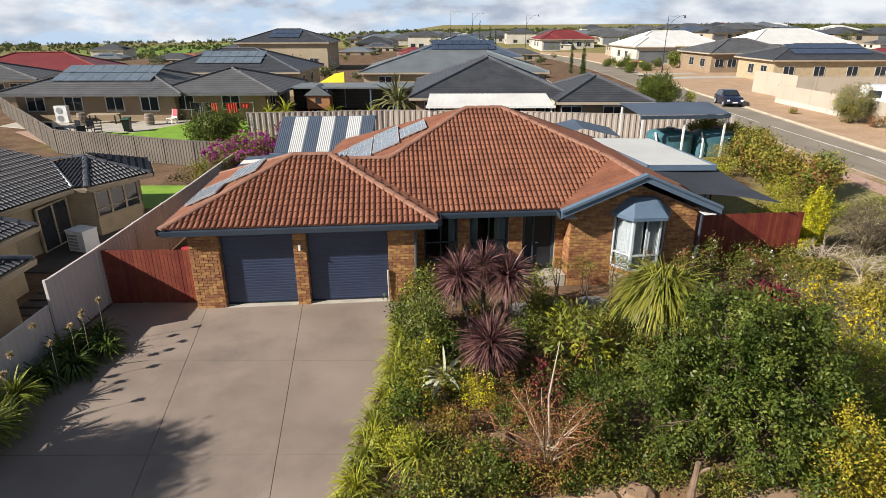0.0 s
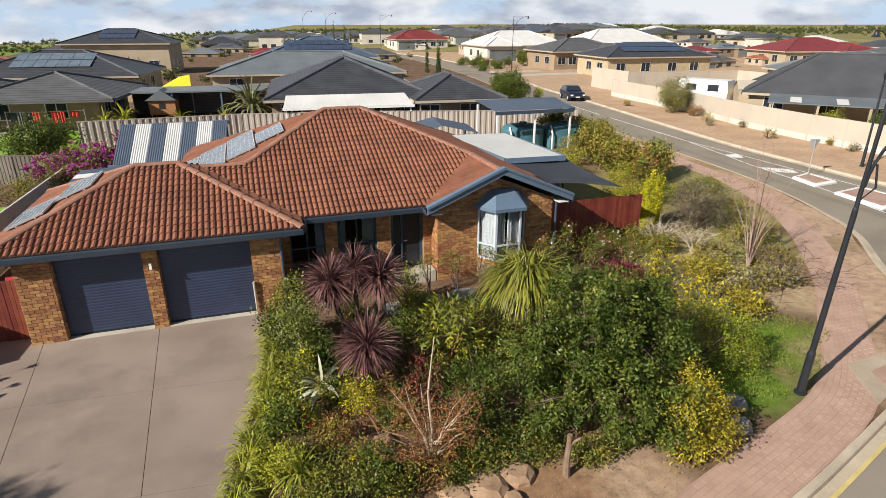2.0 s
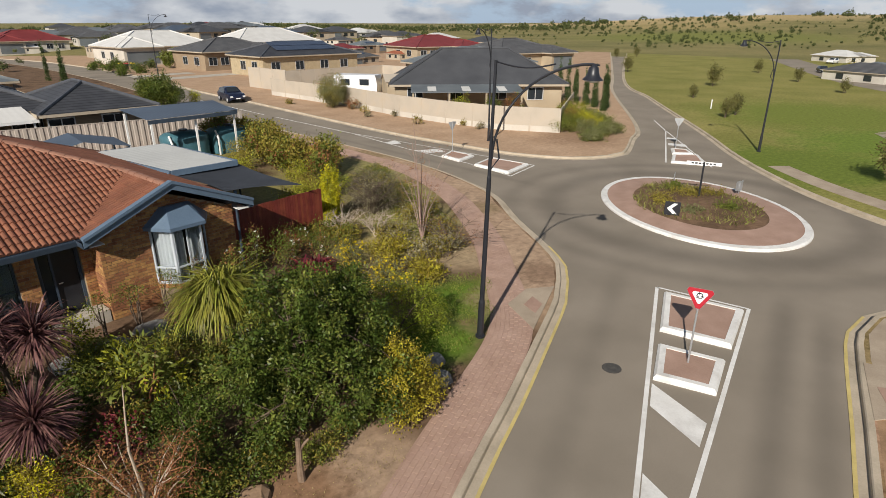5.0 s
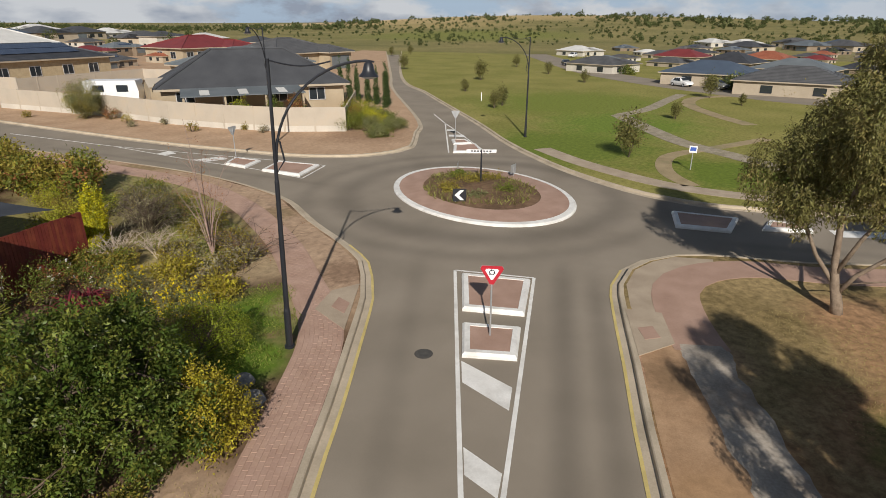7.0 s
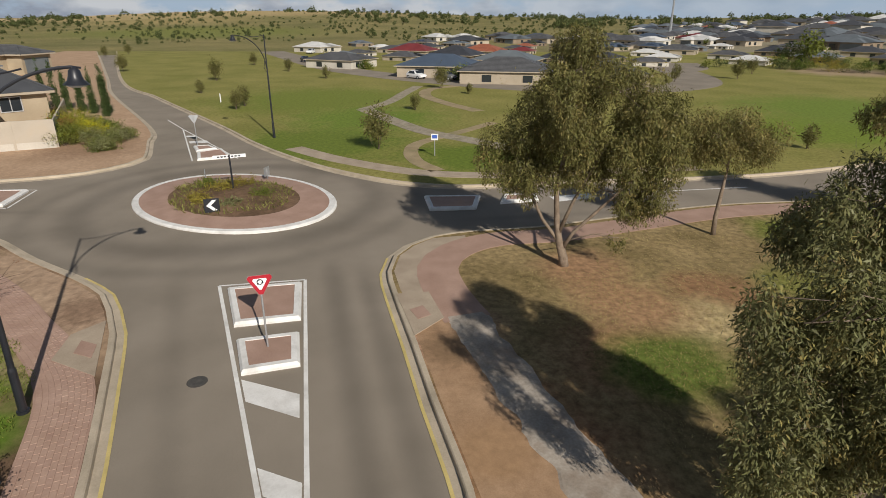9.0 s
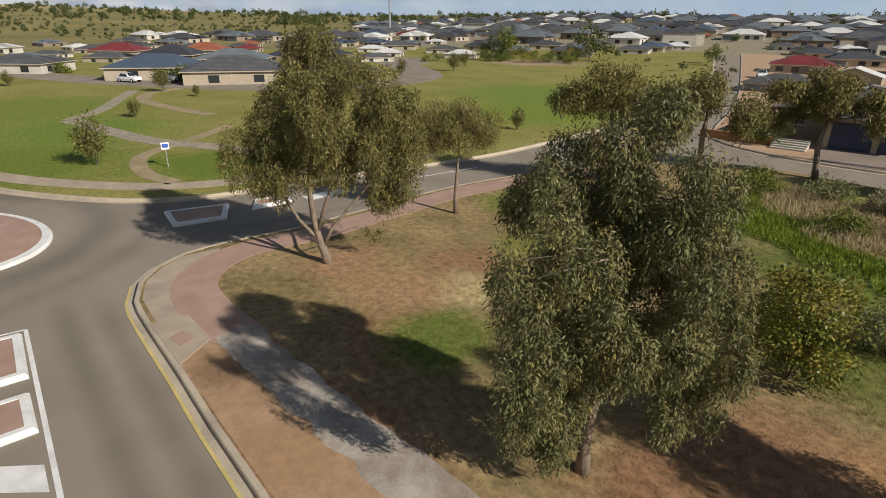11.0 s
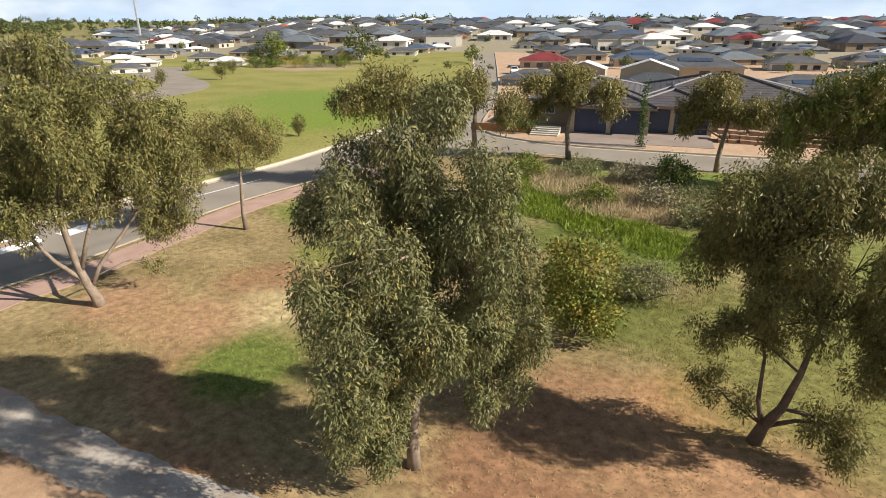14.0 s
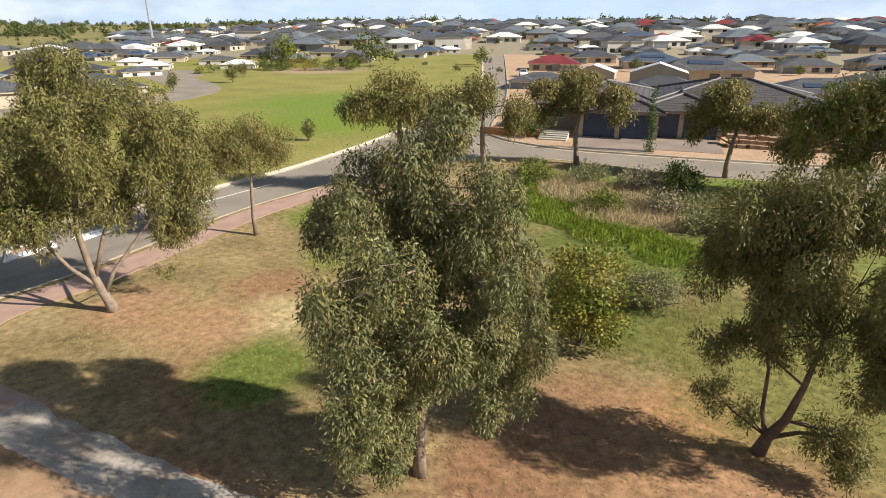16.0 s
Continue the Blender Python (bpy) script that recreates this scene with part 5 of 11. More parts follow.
CLEAR = bpy.data.materials.new("clear_glass")
CLEAR.use_nodes = True
cn, cl_ = CLEAR.node_tree.nodes, CLEAR.node_tree.links
cn.clear()
c_out, c_mix, c_tr, c_gl, c_fr = (cn.new(k) for k in ("ShaderNodeOutputMaterial", "ShaderNodeMixShader", "ShaderNodeBsdfTransparent", "ShaderNodeBsdfGlossy", "ShaderNodeFresnel"))
c_tr.inputs[0].default_value, c_gl.inputs["Roughness"].default_value = (0.72, 0.76, 0.78, 1), 0.03
for a, b in ((c_fr.outputs[0], c_mix.inputs[0]), (c_tr.outputs[0], c_mix.inputs[1]), (c_gl.outputs[0], c_mix.inputs[2]), (c_mix.outputs[0], c_out.inputs[0])):
    cl_.new(a, b)
# room surfaces coloured near black, so the dimness indoors lies in the colour
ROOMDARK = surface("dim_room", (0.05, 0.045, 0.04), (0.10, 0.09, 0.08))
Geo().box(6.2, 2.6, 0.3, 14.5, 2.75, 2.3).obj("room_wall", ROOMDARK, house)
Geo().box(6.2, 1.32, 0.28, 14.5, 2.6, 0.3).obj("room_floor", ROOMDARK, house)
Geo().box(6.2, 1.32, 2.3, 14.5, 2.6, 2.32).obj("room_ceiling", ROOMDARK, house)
window("window_frame", 6.45, 7.47, 0.72, 2.15, 1.16, (0.5,), (0.42,), [(7.2, 7.42)])
window("window_frame", 7.83, 9.01, 0.72, 2.16, 1.16, (0.5,), (0.42,), [(7.9, 8.1), (8.6, 8.96)])
# front door in its dark porch
door = Geo().box(9.48, 1.2, 0.32, 9.55, 1.28, 2.16).box(10.39, 1.2, 0.32, 10.46, 1.28, 2.16).box(9.55, 1.2, 2.08, 10.39, 1.28, 2.16).box(9.78, 1.2, 0.32, 9.83, 1.28, 2.08).obj("front_door", DARKTRIM, house, "dark framed front door with side light")
Geo().box(9.83, 1.25, 0.34, 10.39, 1.29, 2.08).obj("door_leaf", BLACKSTEEL, door, "dark screen door leaf")
Geo().box(9.55, 1.24, 0.34, 9.78, 1.25, 2.08).obj("side_light", GLASS, door)
Geo().tube([(9.88, 1.21, 1.2), (9.98, 1.21, 1.2)], [0.015, 0.015], 6).obj("door_handle", ALUM, door)
tagged(Geo().box(9.1, 0.55, 0, 10.7, 1.12, 0.36).obj("porch_step", CONCRETE, house), "pale concrete porch step")

# bay window: two slanted sides and a front, under a hipped steel hood
BX0, BX1, BF, BW = 12.05, 13.66, 0.02, 0.55
bay = thing("bay_window", HOUSE_M, "bay window with white curtains under a slate-blue steel hood", "window")
pl = [(BX0, BW), (BX0 + 0.38, BF), (BX1 - 0.38, BF), (BX1, BW)]
Geo().slab([(BX0 - 0.02, BW), (BX0 + 0.36, BF - 0.04), (BX1 - 0.36, BF - 0.04), (BX1 + 0.02, BW)], 0.52, 0.64).obj("window_sill", BRICKS, bay, "sloping tan brick sill")
Geo().slab([(BX0 + 0.02, BW), (BX0 + 0.40, BF + 0.03), (BX1 - 0.40, BF + 0.03), (BX1 - 0.02, BW)], 0.0, 0.52).obj("bay_base", MORTAR, bay)
for (xa, ya), (xb, yb) in zip(pl, pl[1:]):
    a, b = Vector((xa, ya, 0)), Vector((xb, yb, 0))
    L = (b - a).length
    m = Matrix.Translation(a) @ Matrix.Rotation(math.atan2(yb - ya, xb - xa), 4, "Z")
    f = Geo()
    f.ring(0, L, 0.64, 2.28, 0.055, 0, 0.06, m)
    fr = f.obj("window_frame", PALEFRAME, bay, "pale blue window frame")
    Geo().box(0.055, 0.004, 1.10, L - 0.055, 0.056, 1.15, m).obj("glazing_bar", PALEFRAME, fr)
    if L > 0.7:
        Geo().box(L / 2 - 0.02, 0.007, 0.695, L / 2 + 0.02, 0.053, 2.225, m).obj("mullion", PALEFRAME, fr)
    pane = Geo().box(0.03, 0.025, 0.68, L - 0.03, 0.035, 2.2, m).obj("pane", CLEAR, fr)
    pane.visible_shadow = False
    c, n = Geo(), 24
    gaps = ((0.04, L - 0.04),) if L < 0.7 else ((0.04, L * 0.42), (L * 0.58, L - 0.04))
    for lo, hi in gaps:
        c, n = Geo(), max(8, int((hi - lo) * 30))
        c.v = [tuple(m @ Vector((lo + (hi - lo) * k / n, 0.13 + 0.02 * math.sin(k * 1.9), z))) for k in range(n + 1) for z in (0.68, 2.2)]
        c.f = [(2 * k, 2 * k + 2, 2 * k + 3, 2 * k + 1) for k in range(n)]
        c.obj("curtain", CURTAIN, bay, "white gathered curtain", smooth=True)
hd = [(BX0 - 0.14, BW), (BX0 + 0.30, BF - 0.16), (BX1 - 0.30, BF - 0.16), (BX1 + 0.14, BW)]
tp = [(BX0 + 0.38, BW), (BX0 + 0.52, 0.42), (BX1 - 0.52, 0.42), (BX1 - 0.38, BW)]
g = Geo().add([(x, y, 2.24) for x, y in hd] + [(x, y, 2.34) for x, y in hd] + [(x, y, 2.80) for x, y in tp],
              [(3, 2, 1, 0), (0, 1, 5, 4), (1, 2, 6, 5), (2, 3, 7, 6), (4, 5, 9, 8), (5, 6, 10, 9), (6, 7, 11, 10), (8, 9, 10, 11)])
g.obj("hood", BLUETRIM, bay, "slate-blue folded steel hood")


# solar panels on the roof slopes
def solar_panel(m, w, h, nx, ny, group, glass_mat=SOLAR, label="grey solar panel with an aluminium frame on roof rails"):
    t = thing("solar_panel", m, label, "solar panel", group)
    Geo().box(0.02, 0.02, 0.055, w - 0.02, h - 0.02, 0.08).obj("glass", glass_mat, t)
    f = Geo()
    for x0, y0, x1, y1 in ((0, 0, w, 0.025), (0, h - 0.025, w, h), (0, 0.025, 0.025, h - 0.025), (w - 0.025, 0.025, w, h - 0.025)):
        f.box(x0, y0, 0.04, x1, y1, 0.088)
    f.obj("frame", ALUM, t)
    c = Geo()
    for k in range(1, nx):
        c.box(w * k / nx - 0.006, 0.03, 0.08, w * k / nx + 0.006, h - 0.03, 0.082)
    for k in range(1, ny):
        c.box(0.03, h * k / ny - 0.006, 0.0802, w - 0.03, h * k / ny + 0.006, 0.0822)
    tagged(c.obj("cell_grid", ALUM, t), kind="stuff")
    Geo().box(0, h * 0.25, 0.0, w, h * 0.25 + 0.04, 0.04).box(0, h * 0.75, 0.0, w, h * 0.75 + 0.04, 0.04).obj("rail", ALUM, t)
    return t


def west_slope(u_e, u, v):
    """On a roof plane that rises towards +u from the eave u_e: a pose whose x runs along -v, y up the slope."""
    a = math.atan(SLOPE)
    p = Vector((u, v, EAVE + SLOPE * (u - u_e) + 0.06))
    y = Vector((math.cos(a), 0, math.sin(a)))
    x = Vector((0, -1, 0))
    z = x.cross(y)
    return HOUSE_M @ Matrix(((x.x, y.x, z.x, p.x), (x.y, y.y, z.y, p.y), (x.z, y.z, z.z, p.z), (0, 0, 0, 1)))


first = solar_panel(west_slope(2.95, 5.92, 6.6), 1.64, 0.99, 10, 6, "solar panels on the tiled roof")
for u, v in ((4.95, 6.1), (4.95, 7.78), (3.98, 5.9), (3.98, 7.58), (3.02, 7.4)):
    copy_thing(first, west_slope(2.95, u, v))
for u, v in ((-0.35, 2.9), (0.6, 3.95)):
    copy_thing(first, west_slope(-0.56, u, v))


# ---- fences, gates, sheds round the house ----
def sheet_fence(pts, height, material, label, pitch=0.2, depth=0.02, z0=0.02, panel=2.36, posts=GALV):
    """A pressed-steel fence along a line: posts, rails and ribbed panels."""
    t = thing("fence", Matrix.Translation((*pts[0], 0)), label, "fence", "boundary fences")
    o = Vector((*pts[0], 0))
    for a, b in zip(pts, pts[1:]):
        a, b = Vector((*a, 0)) - o, Vector((*b, 0)) - o
        n = max(1, round((b - a).length / panel))
        d = (b - a).normalized()
        s = Vector((d.y, -d.x, 0))
        for k in range(n):
            p, q = a + (b - a) * k / n, a + (b - a) * (k + 1) / n
            L = (q - p).length
            g, xs, x = Geo(), [], 0.03
            while x < L - 0.03:
                xs += [(x, 0), (x + pitch * 0.40, 0), (x + pitch * 0.5, depth), (x + pitch * 0.9, depth)]
                x += pitch
            xs = [(min(v, L - 0.03), w) for v, w in xs]
            g.v = [tuple(p + d * v + s * w + Vector((0, 0, z))) for v, w in xs for z in (z0, height - 0.03)]
            g.f = [(2 * i, 2 * i + 2, 2 * i + 3, 2 * i + 1) for i in range(len(xs) - 1)]
            pan = g.obj("panel", material, t)
            m = Matrix.Translation(p) @ Matrix.Rotation(math.atan2(d.y, d.x), 4, "Z")
            Geo().box(0, -0.03, height - 0.05, L, 0.03, height, m).obj("top_rail", material, pan)
            Geo().box(-0.03, -0.035, 0, 0.03, 0.035, height + 0.02, m).obj("post", material, t)
    return t


sheet_fence([(-9.62, 12.7), (-9.6, 15.0), (-9.75, 21.2), (-10.2, 31.5)], 1.75, FENCEPALE, "beige ribbed steel boundary fence beside the driveway")
sheet_fence([(-9.5, 7.0), (-9.62, 12.6)], 1.15, FENCEPALE, "low beige ribbed steel fence beside the driveway")
sheet_fence([(-40, 53.5), (-24, 35.8), (-13.9, 32.0), (-10.2, 31.5)], 1.5, FENCEGREY, "grey-brown ribbed steel fence round the neighbour's lawn")
sheet_fence([(-13.7, 41.0), (-4, 42.3), (5.5, 41.4), (13.4, 39.9), (19.5, 39.2)], 1.75, FENCESTEEL, "beige ribbed steel fence across the back of the yard", pitch=0.4, depth=0.05)
sheet_fence([(-14, 58), (2, 58.5)], 1.8, FENCESTEEL, "beige ribbed steel fence behind the pergola", pitch=0.4, depth=0.05)
sheet_fence([(-9.5, 7.0), (-30, 1.5)], 1.15, FENCESTEEL, "low beige ribbed steel fence in front of the neighbour's house")


def paling_fence(a, b, height, label, name="timber_gate"):
    a, b = Vector((*a, 0)), Vector((*b, 0))
    d = (b - a).normalized()
    t = thing(name, Matrix.Translation(a) @ Matrix.Rotation(math.atan2(d.y, d.x), 4, "Z"), label, "fence", "red timber fences")
    L = (b - a).length
    n = int(L / 0.105)
    w = L / n
    me = Geo().box(0, -0.012, 0, w - 0.008, 0.012, height).mesh("paling")
    me.materials.append(REDWOOD)
    rng = random.Random(3)
    for k in range(n):
        ob = child("paling", me, t)
        ob.matrix_local = Matrix.Translation((k * w, rng.uniform(-0.004, 0.004), 0.03 + rng.uniform(-0.008, 0.012)))
    for z in (0.3, height - 0.3):
        Geo().box(0, 0.014, z, L, 0.06, z + 0.09).obj("rail", REDWOOD, t)
    for x in (0.0, L - 0.09):
        Geo().box(x, 0.062, 0, x + 0.09, 0.152, height).obj("post", REDWOOD, t)
    return t


def house_at(u, v, z=0.0):
    return HOUSE_M @ Vector((u, v, z))


paling_fence((-9.52, 14.95), (-6.98, 15.0), 1.62, "red-stained timber paling gate beside the garage")
paling_fence(house_at(14.7, 1.5)[:2], house_at(18.75, 1.5)[:2], 1.8, "red-stained timber paling fence beside the house")


def wheelie_bin(x, y, rot, lid_mat, label):
    t = thing("wheelie_bin", Matrix.Translation((x, y, 0.01)) @ Matrix.Rotation(radians(rot), 4, "Z"), label, "bin", "wheelie bins")
    g = Geo().add([(-0.2, -0.24, 0.08), (0.2, -0.24, 0.08), (0.2, 0.2, 0.08), (-0.2, 0.2, 0.08), (-0.28, -0.33, 0.95), (0.28, -0.33, 0.95), (0.28, 0.3, 0.95), (-0.28, 0.3, 0.95)],
                  [(3, 2, 1, 0), (4, 5, 6, 7), (0, 1, 5, 4), (1, 2, 6, 5), (2, 3, 7, 6), (3, 0, 4, 7)])
    g.obj("body", BLACKSTEEL, t)
    g = Geo().add([(-0.3, -0.36, 0.95), (0.3, -0.36, 0.95), (0.3, 0.34, 0.97), (-0.3, 0.34, 0.97), (-0.26, -0.3, 1.02), (0.26, -0.3, 1.02), (0.26, 0.3, 1.07), (-0.26, 0.3, 1.07)],
                  [(3, 2, 1, 0), (4, 5, 6, 7), (0, 1, 5, 4), (1, 2, 6, 5), (2, 3, 7, 6), (3, 0, 4, 7)])
    g.obj("lid", lid_mat, t, "coloured lid")
    for sx in (-0.26, 0.2):
        Geo().tube([(sx, 0.22, 0.1), (sx + 0.06, 0.22, 0.1)], [0.1, 0.1], 12).obj("wheel", BLACKSTEEL, t)
    Geo().box(-0.24, 0.36, 0.92, 0.24, 0.40, 0.96).obj("handle", BLACKSTEEL, t)


REDPLASTIC = surface("red_plastic", (0.42, 0.02, 0.03), (0.55, 0.04, 0.05), rough=0.5)
GREENPLASTIC = surface("green_plastic", (0.02, 0.07, 0.04), (0.03, 0.10, 0.06), rough=0.5)
YELPLASTIC = surface("yellow_plastic", (0.7, 0.5, 0.02), (0.8, 0.6, 0.04), rough=0.5)
wheelie_bin(-7.75, 16.5, 20, REDPLASTIC, "dark wheelie bin with a red lid behind the gate")
wheelie_bin(-23.46, 43.35, 10, GREENPLASTIC, "dark green wheelie bin on the neighbour's patio")
wheelie_bin(34.0, 110, 0, YELPLASTIC, "dark wheelie bin with a yellow lid by the street")
wheelie_bin(35.0, 110.3, 0, REDPLASTIC, "dark wheelie bin by the street")
wheelie_bin(36.0, 110.4, 0, YELPLASTIC, "dark wheelie bin with a yellow lid by the street")


# striped pergola roof behind the garage
def ribbed(g, a, b, c, d, pitch=0.076, depth=0.017):
    """A corrugated sheet over the corners a, b (low edge) and d, c (high edge)."""
    a, b, c, d = (Vector(p) for p in (a, b, c, d))
    n = max(2, int((b - a).length / pitch) * 2)
    k = len(g.v)
    up = (b - a).cross(d - a).normalized()
    for i in range(n + 1):
        t = i / n
        o = up * (depth if i % 2 else 0)
        g.v += [tuple(a.lerp(b, t) + o), tuple(d.lerp(c, t) + o)]
    g.f += [(k + 2 * i, k + 2 * i + 2, k + 2 * i + 3, k + 2 * i + 1) for i in range(n)]
    return g


perg = thing("pergola", HOUSE_M, "pergola with alternating blue and white corrugated roof sheets", "pergola")
for k in range(7):
    lo0, lo1 = 0.75 + 3.95 * k / 7, 0.75 + 3.95 * (k + 1) / 7
    hi0, hi1 = 0.0 + 4.8 * k / 7, 0.0 + 4.8 * (k + 1) / 7
    ribbed(Geo(), (lo0, 8.9, 2.56), (lo1 - 0.01, 8.9, 2.56), (hi1 - 0.01, 15.8, 3.0), (hi0, 15.8, 3.0)).obj("roof_sheet", WHITEROOF if k % 2 else BLUEROOF, perg, "white translucent sheet" if k % 2 else "blue steel sheet")
for k in range(4):
    y = 6.1 + 0.68 * k
    ribbed(Geo(), (-0.3, y, 2.46), (-0.3, y + 0.66, 2.46), (2.9, y + 0.66, 2.60), (2.9, y, 2.60)).obj("roof_sheet", BLUEROOF if k % 2 else WHITEROOF, perg, "blue steel sheet" if k % 2 else "white translucent sheet")
Geo().box(0.6, 8.78, 2.40, 4.8, 8.9, 2.56).obj("gutter", BLUETRIM, perg)
Geo().box(-0.02, 15.8, 2.84, 4.85, 15.88, 3.02).obj("fascia", BLUETRIM, perg)
for x, y, h in ((0.8, 9.0, 2.5), (4.6, 9.0, 2.5), (0.1, 15.7, 2.9), (4.7, 15.7, 2.9), (2.4, 15.7, 2.9)):
    Geo().box(x - 0.04, y - 0.04, 0, x + 0.04, y + 0.04, h).obj("post", BLUETRIM, perg)

# flat verandah on the east side, with the shade sail beyond
ver = thing("verandah", HOUSE_M, "flat verandah with a white steel roof and slate-blue fascia", "verandah")
ribbed(Geo(), (15.02, 5.05, 2.62), (17.4, 4.85, 2.60), (17.15, 9.95, 2.66), (14.4, 10.2, 2.68), 0.2, 0.006).obj("roof_sheet", PALEROOF, ver, "pale grey ribbed roof sheet")
for a, b in (((15.0, 4.98), (17.45, 4.78)), ((17.45, 4.8), (17.2, 10.0)), ((14.95, 5.0), (14.35, 10.2))):
    a, b = Vector((*a, 0)), Vector((*b, 0))
    m = Matrix.Translation(a) @ Matrix.Rotation(math.atan2(b.y - a.y, b.x - a.x), 4, "Z")
    Geo().box(0, -0.04, 2.44, (b - a).length, 0.04, 2.64, m).obj("fascia", BLUETRIM, ver)
for x, y in ((15.1, 5.1), (17.3, 4.95), (17.1, 9.8)):
    Geo().box(x - 0.045, y - 0.045, 0, x + 0.045, y + 0.045, 2.5).obj("post", BLUETRIM, ver)
Geo().box(14.7, 5.2, 0.0, 14.78, 9.9, 2.5).obj("side_screen", BLUETRIM, ver)
sail = thing("shade_sail", Matrix(), "charcoal shade sail stretched beside the house", "shade sail")
g, n = Geo(), 14
A, B, C, D = Vector((7.5, 21.2, 2.42)), Vector((10.3, 21.6, 2.40)), Vector((10.6, 17.3, 2.25)), Vector((8.0, 17.7, 2.45))
for i in range(n + 1):
    for j in range(n + 1):
        u, v = i / n, j / n
        p = A.lerp(B, u).lerp(D.lerp(C, u), v)
        mid = A.lerp(B, 0.5).lerp(D.lerp(C, 0.5), 0.5)
        pull = 0.32 * (4 * u * (1 - u)) * abs(2 * v - 1) ** 2 + 0.32 * (4 * v * (1 - v)) * abs(2 * u - 1) ** 2
        p = p.lerp(mid, 0.45 * pull) - Vector((0, 0, 0.12 * (4 * u * (1 - u)) * (4 * v * (1 - v))))
        g.v.append(tuple(p))
g.f = [(i * (n + 1) + j, (i + 1) * (n + 1) + j, (i + 1) * (n + 1) + j + 1, i * (n + 1) + j + 1) for i in range(n) for j in range(n)]
g.obj("cloth", SAIL, sail, smooth=True)
Geo().tube([(10.35, 21.65, 0), (10.35, 21.65, 2.45)], [0.04, 0.04], 8).obj("post", BLACKSTEEL, sail)
# blue open shed frame behind
fr = thing("garden_shed", Matrix.Translation((7.0, 31.0, 0)), "slate-blue steel shed roof behind the house", "shed")
g = Geo()
g.add([(-1.7, -1, 2.0), (2.2, -1, 2.0), (2.2, 1.5, 2.1), (-1.7, 1.5, 2.1), (0.2, -1, 2.45), (0.2, 1.5, 2.55)], [(0, 4, 5, 3), (4, 1, 2, 5)])
g.obj("roof_sheet", BLUEROOF, fr)
for x, y in ((-1.6, -0.9), (2.1, -0.9), (-1.6, 1.4), (2.1, 1.4)):
    Geo().box(x - 0.04, y - 0.04, 0, x + 0.04, y + 0.04, 2.03).obj("post", BLUETRIM, fr)
Geo().box(-1.6, -0.95, 0.1, 2.1, -0.91, 1.95).obj("wall_sheet", BLUETRIM, fr)

# carport and rainwater tanks
cp = thing("carport", Matrix(), "open carport with a slate-blue skillion roof on white posts", "carport")
ribbed(Geo(), (11.2, 33.3, 2.62), (16.4, 33.7, 2.62), (17.0, 37.9, 2.78), (11.1, 37.5, 2.78), 0.2, 0.02).obj("roof_sheet", BLUEROOF, cp, "slate-blue roof sheet")
for a, b, z in (((11.2, 33.25), (16.4, 33.65), 2.60), ((16.45, 33.7), (17.05, 37.9), 2.66)):
    a, b = Vector((*a, 0)), Vector((*b, 0))
    m = Matrix.Translation(a) @ Matrix.Rotation(math.atan2(b.y - a.y, b.x - a.x), 4, "Z")
    Geo().box(0, -0.04, z - 0.2, (b - a).length, 0.04, z, m).obj("fascia", DARKTRIM, cp)
for x, y in ((11.4, 33.5), (13.9, 33.7), (16.3, 33.85), (16.8, 37.7), (11.3, 37.3)):
    Geo().box(x - 0.05, y - 0.05, 0, x + 0.05, y + 0.05, 2.55).obj("post", WHITESTEEL, cp)
for k in range(2):
    t = thing("rainwater_tank", Matrix.Translation((13.7 + 2.75 * k, 35.2, 0)) @ Matrix.Diagonal((1.22, 1.1, 1.1, 1)), "teal ribbed plastic rainwater tank under the carport", "water tank", "rainwater tanks")
    g, n = Geo(), 20
    for z, r in ((0.0, 1.05), (0.12, 1.1), (0.28, 1.06), (0.42, 1.1), (0.58, 1.06), (0.72, 1.1), (0.88, 1.06), (1.02, 1.1), (1.2, 1.04), (1.32, 0.85), (1.4, 0.4), (1.42, 0.02)):
        g.v += [(r * math.copysign(abs(math.cos(2 * math.pi * j / n)) ** 0.6, math.cos(2 * math.pi * j / n)), 0.75 * r * math.copysign(abs(math.sin(2 * math.pi * j / n)) ** 0.6, math.sin(2 * math.pi * j / n)), z) for j in range(n)]
    for i in range(11):
        g.f += [(i * n + j, i * n + (j + 1) % n, (i + 1) * n + (j + 1) % n, (i + 1) * n + j) for j in range(n)]
    g.obj("tank", TEAL, t, smooth=True)
    Geo().tube([(0, 0, 1.4), (0, 0, 1.5)], [0.22, 0.2], 12).obj("lid", BLACKSTEEL, t)
    Geo().tube([(-0.9, -0.6, 1.3), (-0.9, -0.9, 0.9), (-0.9, -0.9, 0.0)], [0.05, 0.05, 0.05], 8).obj("pipe", WHITESTEEL, t)
pf = thing("pool_fence", Matrix.Translation((17.9, 34.2, 0)), "grey tubular steel fence beside the carport", "fence")
for k in range(9):
    Geo().box(-0.015, k * 0.42, 0, 0.015, k * 0.42 + 0.03, 1.3).obj("baluster", GALV, pf)
Geo().box(-0.02, 0, 1.25, 0.02, 3.5, 1.3).obj("rail", GALV, pf)
Geo().box(-0.02, 0, 0.12, 0.02, 3.5, 0.17).obj("rail", GALV, pf)

# stepping stones and rocks of the front garden
rng = random.Random(11)


